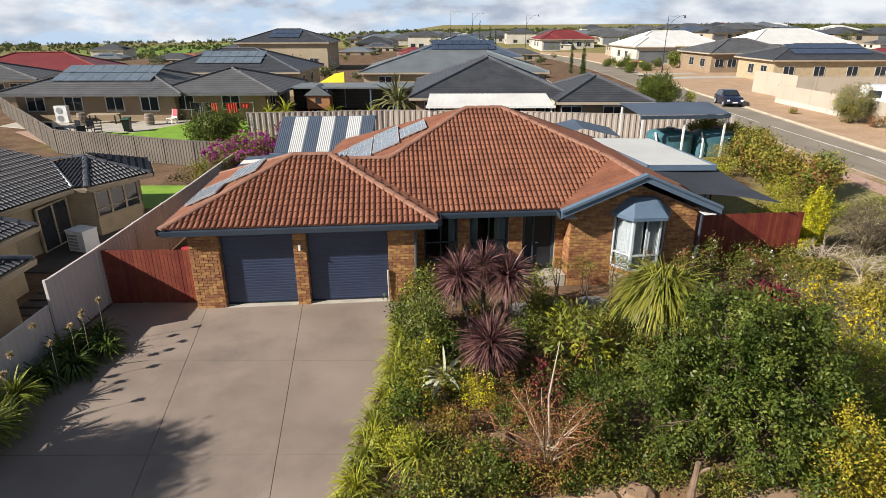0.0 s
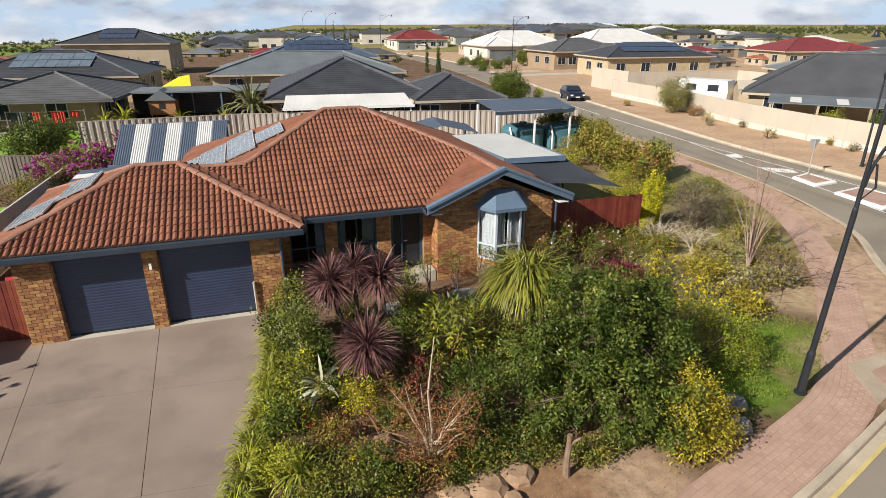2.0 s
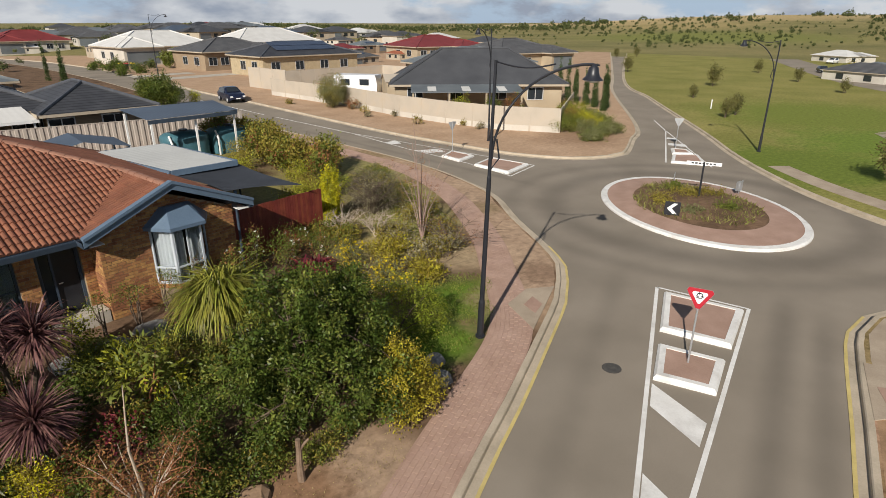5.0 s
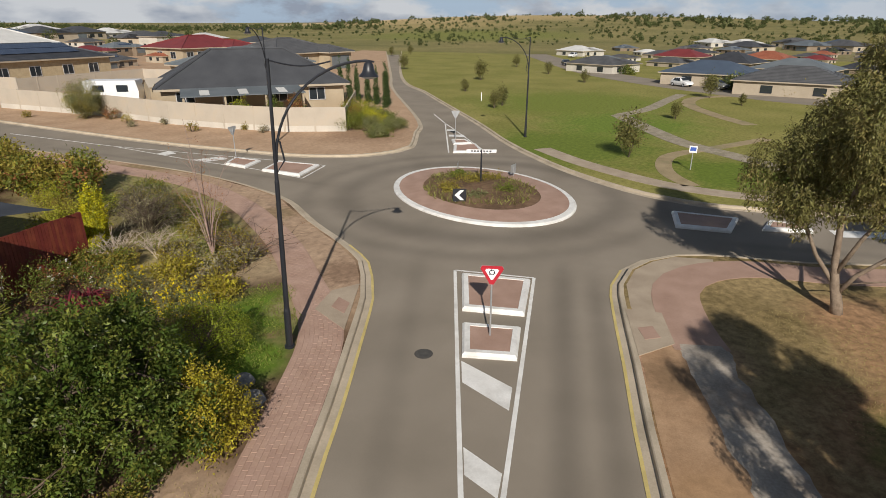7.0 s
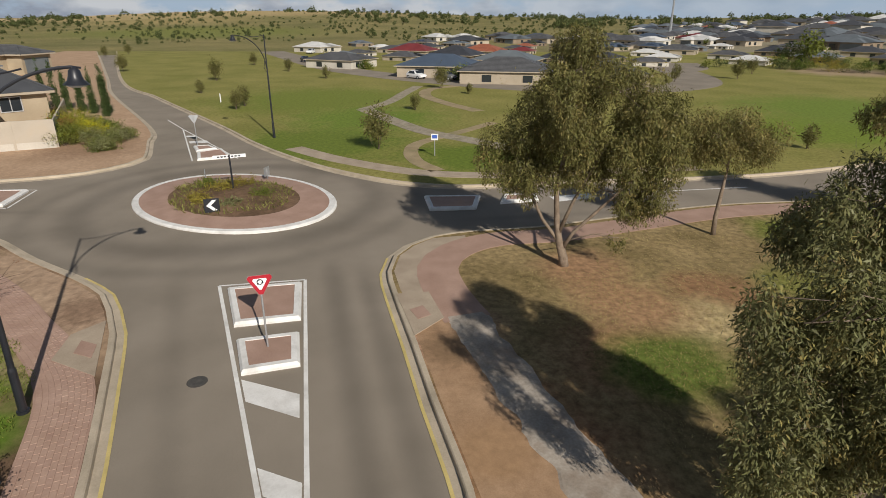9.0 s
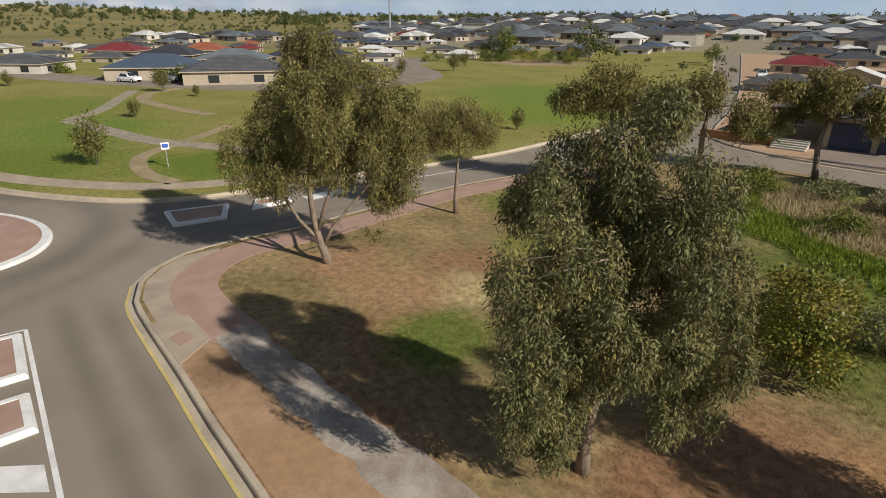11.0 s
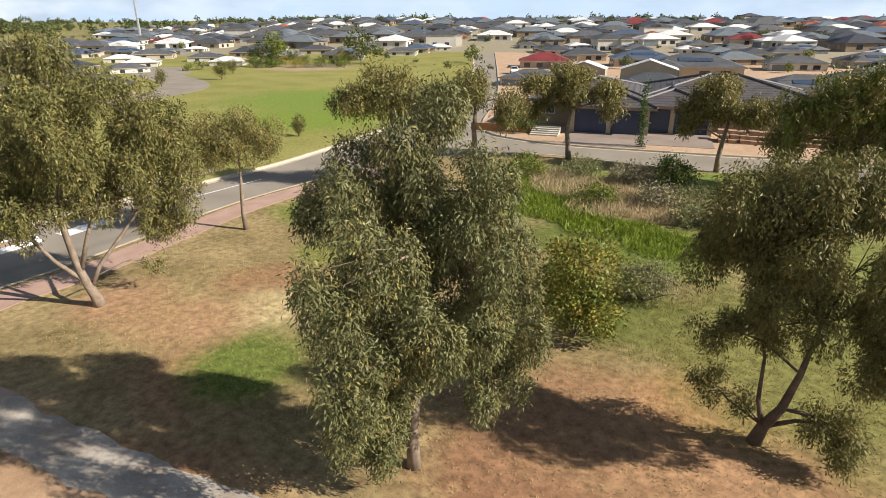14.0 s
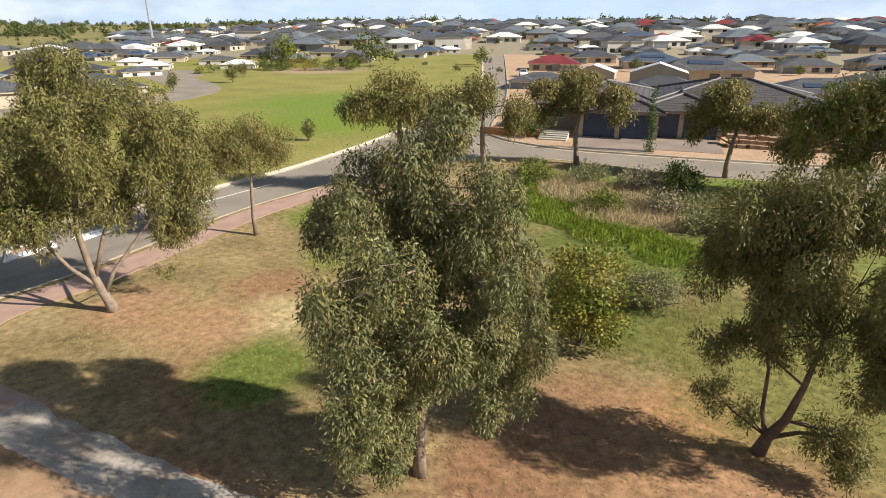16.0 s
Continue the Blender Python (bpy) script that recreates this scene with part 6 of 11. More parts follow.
def rock(x, y, r, h, material, label, name="rock"):
    n, g = 9, Geo()
    for z, k in ((-0.05, 1.0), (h * 0.55, 0.92), (h, 0.6)):
        g.v += [(r * k * rng.uniform(0.78, 1.12) * math.cos(2 * math.pi * j / n), r * 0.8 * k * rng.uniform(0.78, 1.12) * math.sin(2 * math.pi * j / n), z + rng.uniform(-0.04, 0.04) * h) for j in range(n)]
    for i in range(2):
        g.f += [(i * n + j, i * n + (j + 1) % n, (i + 1) * n + (j + 1) % n, (i + 1) * n + j) for j in range(n)]
    g.f.append(tuple(2 * n + j for j in range(n)))
    ob = g.obj(name, material)
    ob.matrix_basis = Matrix.Translation((x, y, 0)) @ Matrix.Rotation(rng.uniform(0, 6.28), 4, "Z")
    return tagged(ob, label, "rock", "garden rocks")


for x, y, r, h in ((2.65, 7.55, 0.5, 0.14), (2.05, 7.45, 0.32, 0.12), (3.25, 7.65, 0.38, 0.14), (1.05, 9.0, 0.3, 0.12), (3.0, 7.1, 0.25, 0.1)):
    rock(x, y, r, h, STONE, "flat orange sandstone rock edging the garden bed")
rock(7.95, 7.85, 0.30, 0.22, SLATE, "grey boulder beside the lawn")
rock(8.4, 8.5, 0.3, 0.2, SLATE, "grey boulder beside the lawn")
for x, y, r in ((2.9, 14.0, 0.55), (3.7, 13.7, 0.6), (4.6, 14.1, 0.62), (5.5, 14.4, 0.5), (3.3, 14.7, 0.5), (4.3, 14.95, 0.55), (2.2, 14.5, 0.5)):
    rock(x, y, r, 0.10, SLATE, "grey flat stepping stone before the porch", "stepping_stone")

# the neighbour's yards beyond the fences
tr = thing("patio_setting", Matrix.Translation((-27.3, 47.4, 0.03)), "pale outdoor table on black legs on the neighbour's patio", "table")
Geo().box(-1.2, -0.5, 0.70, 1.2, 0.5, 0.75).obj("tabletop", WALLCREAM, tr)
for x in (-1.0, 1.0):
    for y in (-0.4, 0.4):
        Geo().box(x - 0.04, y - 0.04, 0, x + 0.04, y + 0.04, 0.7).obj("leg", BLACKSTEEL, tr)


def patio_chair(m):
    t = thing("patio_chair", m, "dark metal outdoor chair on red paving", "chair", "chairs on the neighbour's patio")
    Geo().box(-0.26, -0.26, 0.42, 0.26, 0.26, 0.46).obj("seat", BLACKSTEEL, t)
    Geo().box(-0.26, 0.24, 0.48, 0.26, 0.28, 0.95).obj("backrest", BLACKSTEEL, t)
    for x in (-0.23, 0.23):
        for y in (-0.23, 0.23):
            Geo().box(x - 0.02, y - 0.02, 0, x + 0.02, y + 0.02, 0.42).obj("leg", BLACKSTEEL, t)
        Geo().box(x - 0.02, -0.25, 0.62, x + 0.02, 0.25, 0.66).obj("armrest", BLACKSTEEL, t)
    return t


ch = patio_chair(Matrix.Translation((-28.1, 41.3, 0.02)))
for k, (x, y, r) in enumerate(((-27.3, 40.4, 150), (-26.3, 40.2, 190), (-25.2, 40.5, 220), (-26.9, 42.6, -20), (-25.8, 42.5, 10), (-24.9, 42.0, -60))):
    copy_thing(ch, Matrix.Translation((x, y, 0.02)) @ Matrix.Rotation(radians(r), 4, "Z"))
tagged(Geo().slab(ccw([(-32, 43.5), (-24.3, 36.6), (-22.4, 38.6), (-29, 45.6)]), 0, 0.02).obj("patio_paving", PAVEBED), "red brick paving on the neighbour's patio", kind="structure")
tagged(Geo().slab(ccw([(-35, 46), (-29, 43.5), (-21, 43.0), (-15, 48.4), (-15, 49.2), (-35, 49)]), 0, 0.03).obj("patio_slab", CONCRETE), "pale concrete patio along the neighbour's wall", kind="structure")
tagged(Geo().slab(ccw([(-23.1, 37.0), (-22.9, 42.9), (-20.6, 47.7), (-16.1, 48.8), (-14.3, 42.2), (-14.0, 32.9), (-23.4, 36.0)]), 0, 0.036).obj("lawn", surface("bright_lawn", (0.135, 0.26, 0.016), (0.24, 0.40, 0.035), scale=1.2, fine=20)), "bright green lawn in the neighbour's yard", kind="structure")
tagged(Geo().slab(ccw([(-15.5, 24.2), (-10.4, 24.2), (-10.4, 28.0), (-15.5, 28.0)]), 0, 0.012).obj("lawn", bpy.data.materials["bright_lawn"]), "green lawn beyond the boundary fence", kind="structure")
pt = thing("patio_table", Matrix.Translation((-26.5, 41.4, 0.02)), "dark slatted metal table among outdoor chairs", "table")
for k in range(6):
    Geo().box(-0.8, -0.45 + 0.155 * k, 0.70, 0.8, -0.32 + 0.155 * k, 0.73).obj("slat", BLACKSTEEL, pt)
for x in (-0.72, 0.72):
    for y in (-0.38, 0.38):
        Geo().box(x - 0.025, y - 0.025, 0, x + 0.025, y + 0.025, 0.7).obj("leg", BLACKSTEEL, pt)
for x, y in ((-28.9, 46.9), (-23.3, 46.5)):
    brl = thing("wine_barrel", Matrix.Translation((x, y, 0.03)), "weathered oak wine barrel with steel hoops on the patio", "barrel", "barrels on the patio")
    Geo().tube([(0, 0, 0), (0, 0, 0.2), (0, 0, 0.45), (0, 0, 0.7), (0, 0, 0.9)], [0.29, 0.34, 0.36, 0.34, 0.29], 16).obj("staves", BARK, brl)
    for z, r in ((0.06, 0.312), (0.26, 0.352), (0.62, 0.355), (0.82, 0.318)):
        Geo().tube([(0, 0, z), (0, 0, z + 0.045)], [r, r], 16).obj("hoop", GALV, brl)
ac = thing("air_conditioner", Matrix.Translation((-30.8, 47.6, 0.03)), "white outdoor air conditioner unit against the tan wall", "air conditioner")
Geo().box(-0.5, -0.2, 0.05, 0.5, 0.2, 1.35).obj("body", WHITESTEEL, ac)
for z in (0.38, 1.0):
    Geo().tube([(-0.1, -0.2, z), (-0.1, -0.225, z)], [0.25, 0.25], 16).obj("fan_grille", GALV, ac)
rc = thing("lounge_chair", Matrix.Translation((-21.9, 47.3, 0.03)) @ Matrix.Rotation(radians(-25), 4, "Z"), "white plastic chair with a red towel over its back", "chair")
Geo().box(-0.3, -0.3, 0.36, 0.3, 0.3, 0.41).obj("seat", WHITESTEEL, rc)
Geo().add([(-0.3, 0.26, 0.4), (0.3, 0.26, 0.4), (0.3, 0.45, 1.05), (-0.3, 0.45, 1.05), (-0.3, 0.31, 0.4), (0.3, 0.31, 0.4), (0.3, 0.5, 1.05), (-0.3, 0.5, 1.05)], [(3, 2, 1, 0), (4, 5, 6, 7), (0, 1, 5, 4), (1, 2, 6, 5), (2, 3, 7, 6), (3, 0, 4, 7)]).obj("backrest", WHITESTEEL, rc)
Geo().add([(-0.22, 0.28, 0.55), (0.3, 0.28, 0.55), (0.3, 0.42, 1.08), (-0.22, 0.42, 1.08), (-0.22, 0.53, 1.08), (0.3, 0.53, 1.08)], [(0, 1, 2, 3), (3, 2, 5, 4)]).obj("towel", REDPLASTIC, rc, "red towel")
for x in (-0.26, 0.26):
    for y in (-0.26, 0.26):
        Geo().box(x - 0.03, y - 0.03, 0, x + 0.03, y + 0.03, 0.36).obj("leg", WHITESTEEL, rc)
NAVYCLOTH = surface("dark_blue_cloth", (0.02, 0.025, 0.045), (0.05, 0.06, 0.09), scale=4, rough=0.95, fine=40)
REDCLOTH = surface("red_cloth", (0.38, 0.025, 0.02), (0.52, 0.05, 0.035), scale=4, rough=0.95, fine=40)
wl_ = thing("washing_line", Matrix.Translation((-18.0, 48.2, 0.0)), "washing line hung with dark and red clothes under the eave", "washing line")
for x in (-2.6, 2.5):
    Geo().tube([(x, 0, 0), (x, 0, 1.62)], [0.025, 0.025], 8).obj("post", GALV, wl_)
for y in (-0.15, 0.15):
    Geo().tube([(-2.6, y, 1.56), (0, y, 1.50), (2.5, y, 1.56)], [0.006] * 3, 5).obj("cord", GALV, wl_)
for k, (x0, x1, z, m_) in enumerate(((-2.4, -1.9, 0.75, NAVYCLOTH), (-1.85, -1.45, 0.62, GREYTILE), (-1.4, -0.9, 0.6, NAVYCLOTH), (-0.85, -0.4, 0.85, REDCLOTH), (0.25, 0.8, 0.68, REDCLOTH), (0.85, 1.25, 0.72, REDCLOTH), (1.5, 2.1, 1.08, REDCLOTH))):
    y = -0.15 if k % 2 else 0.15
    n = 7
    vs_ = [(x0 + (x1 - x0) * i / n, y + 0.035 * math.sin(i * 2.1 + k), zz + 0.02 * math.sin(i * 1.3)) for zz in (z, 1.5) for i in range(n + 1)]
    Geo().add(vs_, [(i, i + 1, n + 2 + i, n + 1 + i) for i in range(n)]).obj("cloth", m_, wl_)
cub = thing("cubby_house", Matrix.Translation((-11.0, 53.0, 0)), "orange timber cubby house with a grey roof", "cubby house")
CUBBY = surface("orange_timber", (0.30, 0.13, 0.05), (0.42, 0.2, 0.09))
Geo().box(-1, -0.8, 0.5, 1, 0.8, 1.7).obj("wall", CUBBY, cub)
Geo().add([(-1.2, -1, 1.65), (1.2, -1, 1.65), (1.2, 1, 1.65), (-1.2, 1, 1.65), (0, -1, 2.5), (0, 1, 2.5)], [(0, 4, 5, 3), (4, 1, 2, 5), (0, 1, 4), (2, 3, 5)]).obj("roof", GREYSTEEL, cub)
for x in (-0.9, 0.9):
    for y in (-0.7, 0.7):
        Geo().box(x - 0.05, y - 0.05, 0, x + 0.05, y + 0.05, 0.5).obj("leg", CUBBY, cub)
Geo().box(-0.25, -0.815, 0.95, 0.25, -0.80, 1.4).obj("window", GLASS, cub)
gz = thing("patio_cover", Matrix.Translation((-6.2, 54.5, 0)), "blue-grey steel patio cover on blue posts", "patio cover")
Geo().box(-8, -2.2, 2.2, 4.6, 2.2, 2.32).obj("roof", GREYSTEEL, gz)
for x in (-7.8, -4, -0.2, 2, 4.4):
    Geo().box(x - 0.06, -2.1, 0, x + 0.06, -1.98, 2.2).obj("post", BLUETRIM, gz)
Geo().box(-8, 2.0, 0, 4.6, 2.1, 2.2).obj("back_wall", GREYTILE, gz)
ys = thing("yellow_sail", Matrix.Translation((-11.0, 57.4, 0)), "bright yellow shade sail over the neighbour's yard", "shade sail")
Geo().add([(-1.4, -0.9, 1.95), (1.7, -0.9, 2.15), (1.4, 0.9, 3.15), (0.5, 0.9, 3.0), (-1.4, -0.9, 1.93), (1.7, -0.9, 2.13), (1.4, 0.9, 3.13), (0.5, 0.9, 2.98)], [(0, 1, 2, 3), (7, 6, 5, 4)]).obj("cloth", YELPLASTIC, ys)
for x, y, h in ((-1.4, -0.9, 2.0), (1.7, -0.9, 2.2), (1.4, 0.9, 3.2), (0.5, 0.9, 3.05)):
    Geo().box(x - 0.04, y - 0.04, 0, x + 0.04, y + 0.04, h).obj("post", GALV, ys)



# ---- street furniture ----
def street_lamp(x, y, direction, height, label, lean=0.0):
    d = Vector((*direction, 0)).normalized()
    m = Matrix.Translation((x, y, 0)) @ Matrix.Rotation(math.atan2(d.y, d.x), 4, "Z") @ Matrix.Rotation(radians(lean), 4, "Y")
    t = thing("street_lamp", m, label, "street lamp", "street lamps")
    k = height / 6.8
    Geo().tube([(0, 0, 0), (0, 0, 0.06), (0, 0, 0.07), (0, 0, 1.0 * k), (0, 0, 1.08 * k), (0, 0, 4.2 * k), (0, 0, 4.25 * k), (0, 0, height)], [0.12, 0.12, 0.085, 0.08, 0.062, 0.052, 0.042, 0.034], 12).obj("pole", BLACKSTEEL, t, smooth=False)
    L = 2.08 * k
    z0, z1 = 4.65 * k, height - 0.02
    arc = [(0.03 + (L - 0.05) * (1 - math.cos(a)), 0, z0 + (z1 - z0) * math.sin(a)) for a in (math.pi / 2 * j / 14 for j in range(15))]
    Geo().tube(arc, [0.03] * 15, 8, True).obj("arm", BLACKSTEEL, t, "curved steel arm")
    tie = [(0.03 + L * 0.6 * j / 8, 0, z1 - 0.02 - 0.10 * math.sin(math.pi * j / 8)) for j in range(9)]
    Geo().tube(tie, [0.018] * 9, 6).obj("tie_rod", BLACKSTEEL, t)
    Geo().tube([(0.02, 0, z0 - 0.25), (0.2, 0, z0 + 0.02), (0.12, 0, z0 + 0.45)], [0.02, 0.022, 0.02], 6).obj("bracket", BLACKSTEEL, t)
    Geo().tube([(L * 0.98, 0, z1 + 0.0), (L + 0.12, 0, z1 - 0.02)], [0.03, 0.02], 6).obj("arm_tip", BLACKSTEEL, t)
    bell = [(z1, 0.045), (z1 - 0.03, 0.07), (z1 - 0.06, 0.115), (z1 - 0.17, 0.14), (z1 - 0.24, 0.17), (z1 - 0.29, 0.235), (z1 - 0.32, 0.265)]
    n, g = 18, Geo()
    for z, r in bell:
        r *= 0.86
        g.v += [(L + r * math.cos(2 * math.pi * j / n), r * math.sin(2 * math.pi * j / n), z) for j in range(n)]
    for i in range(len(bell) - 1):
        g.f += [(i * n + j, (i + 1) * n + j, (i + 1) * n + (j + 1) % n, i * n + (j + 1) % n) for j in range(n)]
    g.f.append(tuple(range(n)))
    g.obj("shade", BLACKSTEEL, t, "black bell-shaped shade", smooth=True)
    g = Geo()
    for z, r in ((z1 - 0.29, 0.19), (z1 - 0.34, 0.17), (z1 - 0.37, 0.09)):
        g.v += [(L + r * math.cos(2 * math.pi * j / n), r * math.sin(2 * math.pi * j / n), z) for j in range(n)]
    for i in range(2):
        g.f += [(i * n + j, (i + 1) * n + j, (i + 1) * n + (j + 1) % n, i * n + (j + 1) % n) for j in range(n)]
    g.f.append(tuple(2 * n + j for j in reversed(range(n))))
    g.obj("lens", CURTAIN, t, "pale lamp glass")
    return t


street_lamp(10.08, 8.56, (1.4, -1.75), 6.78, "tall black street lamp with a curved arm beside the footpath", 1.5)
street_lamp(30.4, 25.75, (-0.90, -0.30), 7.2, "tall black street lamp with a curved arm beside the road")
street_lamp(39.75, 11.45, (-0.62, 0.78), 6.6, "tall black street lamp with a curved arm beside the park")
street_lamp(34.9, 96.4, (1, 0.1), 8.6, "tall black street lamp with a curved arm far along the road")
street_lamp(19.85, 148.0, (1, 0.1), 9.4, "tall black street lamp with a curved arm far along the road")
street_lamp(9.0, 190.0, (1, 0.1), 10.5, "tall black street lamp with a curved arm far along the road")
street_lamp(3.0, 245.0, (1, 0.1), 12.0, "tall black street lamp with a curved arm far along the road")

REDSIGN = surface("red_sign_face", (0.38, 0.012, 0.025), (0.47, 0.022, 0.038), rough=0.4, bump=0)
WHITESIGN = surface("white_sign_face", (0.78, 0.78, 0.78), (0.86, 0.86, 0.86), rough=0.4, bump=0)


def tri(s, y, cx=0.0, cz=0.0):
    """A point-down triangle with cut corners, about its middle, in the x-z plane."""
    out = []
    for k in range(3):
        a = math.radians(-90 + 120 * k)
        for e in (-0.14, 0.14):
            out.append((cx + s * math.cos(a + e), y, cz + s * math.sin(a + e)))
    return out


def give_way(x, y, rot, top, label, face=True):
    t = thing("give_way_sign", Matrix.Translation((x, y, 0)) @ Matrix.Rotation(radians(rot), 4, "Z"), label, "road sign", "give way signs")
    Geo().tube([(0, 0.03, -0.1), (0, 0.03, top)], [0.025, 0.025], 8).obj("post", GALV, t, "grey steel post")
    cz = top - 0.17
    for s, yy, mat_, nm in ((0.315, 0.0, GALV, "back_plate"), (0.31, -0.004, REDSIGN, "red_border"), (0.18, -0.008, WHITESIGN, "white_face")):
        a = tri(s, yy, 0, cz)
        b = [(p[0], p[1] + 0.004, p[2]) for p in a]
        n = len(a)
        Geo().add(a + b, [tuple(range(n)), tuple(reversed(range(n, 2 * n)))] + [(i, n + i, n + (i + 1) % n, (i + 1) % n) for i in range(n)]).obj(nm, mat_ if face else GALV, t)
    if face:
        for k in range(3):   # ring of three bent arrows
            pts = [(0.062 * math.cos(a), -0.011, cz + 0.02 + 0.062 * math.sin(a)) for a in (math.radians(120 * k + 95 * j / 8) for j in range(9))]
            g = Geo()
            g.v = [q for p in pts for q in ((p[0] * 0.82, p[1], cz + 0.02 + (p[2] - cz - 0.02) * 0.82), (p[0] * 1.18, p[1], cz + 0.02 + (p[2] - cz - 0.02) * 1.18))]
            g.f = [(2 * i, 2 * i + 2, 2 * i + 3, 2 * i + 1) for i in range(8)]
            a = math.radians(120 * k + 95)
            r1, r0 = 0.10, 0.022
            e = len(g.v)
            g.v += [(r0 * math.cos(a), -0.011, cz + 0.02 + r0 * math.sin(a)), (r1 * math.cos(a), -0.011, cz + 0.02 + r1 * math.sin(a)), (0.065 * math.cos(a + 0.6), -0.011, cz + 0.02 + 0.065 * math.sin(a + 0.6))]
            g.f.append((e, e + 1, e + 2))
            g.obj("arrow", BLACKSTEEL, t, "black bent arrow")


give_way(12.65, 4.25, -72, 1.92, "red and white triangular give way sign with roundabout arrows")
give_way(25.95, 24.9, 172, 1.85, "triangular give way sign seen from its grey back", True)
give_way(37.6, 15.85, 118, 1.8, "triangular give way sign seen from its grey back", True)

cv = thing("chevron_sign", Matrix.Translation((23.05, 9.45, 0.05)) @ Matrix.Rotation(radians(-67), 4, "Z"), "black roundabout board with a white chevron pointing aside", "road sign")
Geo().box(-0.3, 0, 0.05, 0.3, 0.02, 0.62).obj("board", BLACKSTEEL, cv)
Geo().add([(0.20, -0.004, 0.56), (0.03, -0.004, 0.56), (-0.22, -0.004, 0.335), (0.03, -0.004, 0.11), (0.20, -0.004, 0.11), (-0.03, -0.004, 0.335)], [(0, 1, 2, 5), (5, 2, 3, 4)]).obj("chevron", WHITESIGN, cv, "white chevron")
Geo().box(-0.2, 0.02, -0.05, -0.16, 0.05, 0.5).obj("leg", GALV, cv)
Geo().box(0.16, 0.02, -0.05, 0.2, 0.05, 0.5).obj("leg", GALV, cv)
for x, y, r in ((28.0, 11.6, 20), (28.7, 8.8, 170)):
    c2 = thing("marker_board", Matrix.Translation((x, y, 0.08)) @ Matrix.Rotation(radians(r), 4, "Z"), "roundabout board seen from its grey back", "road sign")
    Geo().box(-0.28, 0, 0.1, 0.28, 0.02, 0.55).obj("board", GALV, c2)
    Geo().box(-0.02, 0.02, -0.05, 0.02, 0.04, 0.5).obj("leg", GALV, c2)
sn = thing("street_sign", Matrix.Translation((26.35, 9.7, 0.15)) @ Matrix.Rotation(radians(-68), 4, "Z"), "street name post with white blades in the roundabout planting", "road sign")
Geo().tube([(0, 0, 0), (0, 0, 1.62)], [0.045, 0.04], 8).obj("post", BLACKSTEEL, sn, "black post")
Geo().box(-0.72, -0.012, 1.47, 0.72, 0.012, 1.62).obj("blade", WHITESIGN, sn, "white name blade")
for k in range(7):
    Geo().box(-0.52 + k * 0.15, -0.016, 1.51, -0.52 + k * 0.15 + 0.10, -0.0125, 1.575).obj("lettering_bar", BLACKSTEEL, sn)
bs = thing("bus_stop_sign", Matrix.Translation((34.06, 0.43, 0)) @ Matrix.Rotation(radians(-92), 4, "Z"), "small blue and white sign on a grey post beside the path", "road sign")
Geo().tube([(0, 0, 0), (0, 0, 1.3)], [0.03, 0.03], 8).obj("post", GALV, bs)
Geo().box(-0.2, -0.03, 0.95, 0.2, -0.01, 1.32).obj("panel", WHITESIGN, bs)
Geo().box(-0.15, -0.036, 1.05, 0.15, -0.031, 1.25).obj("symbol", surface("blue_sign_face", (0.05, 0.1, 0.4), (0.07, 0.14, 0.5), rough=0.4, bump=0), bs)
bd = thing("bollard", Matrix.Translation((57.4, 21.4, 0)), "short white post standing on the lawn", "bollard")
Geo().tube([(0, 0, 0), (0, 0, 0.8), (0, 0, 0.84)], [0.05, 0.05, 0.03], 10).obj("body", WHITESIGN, bd)


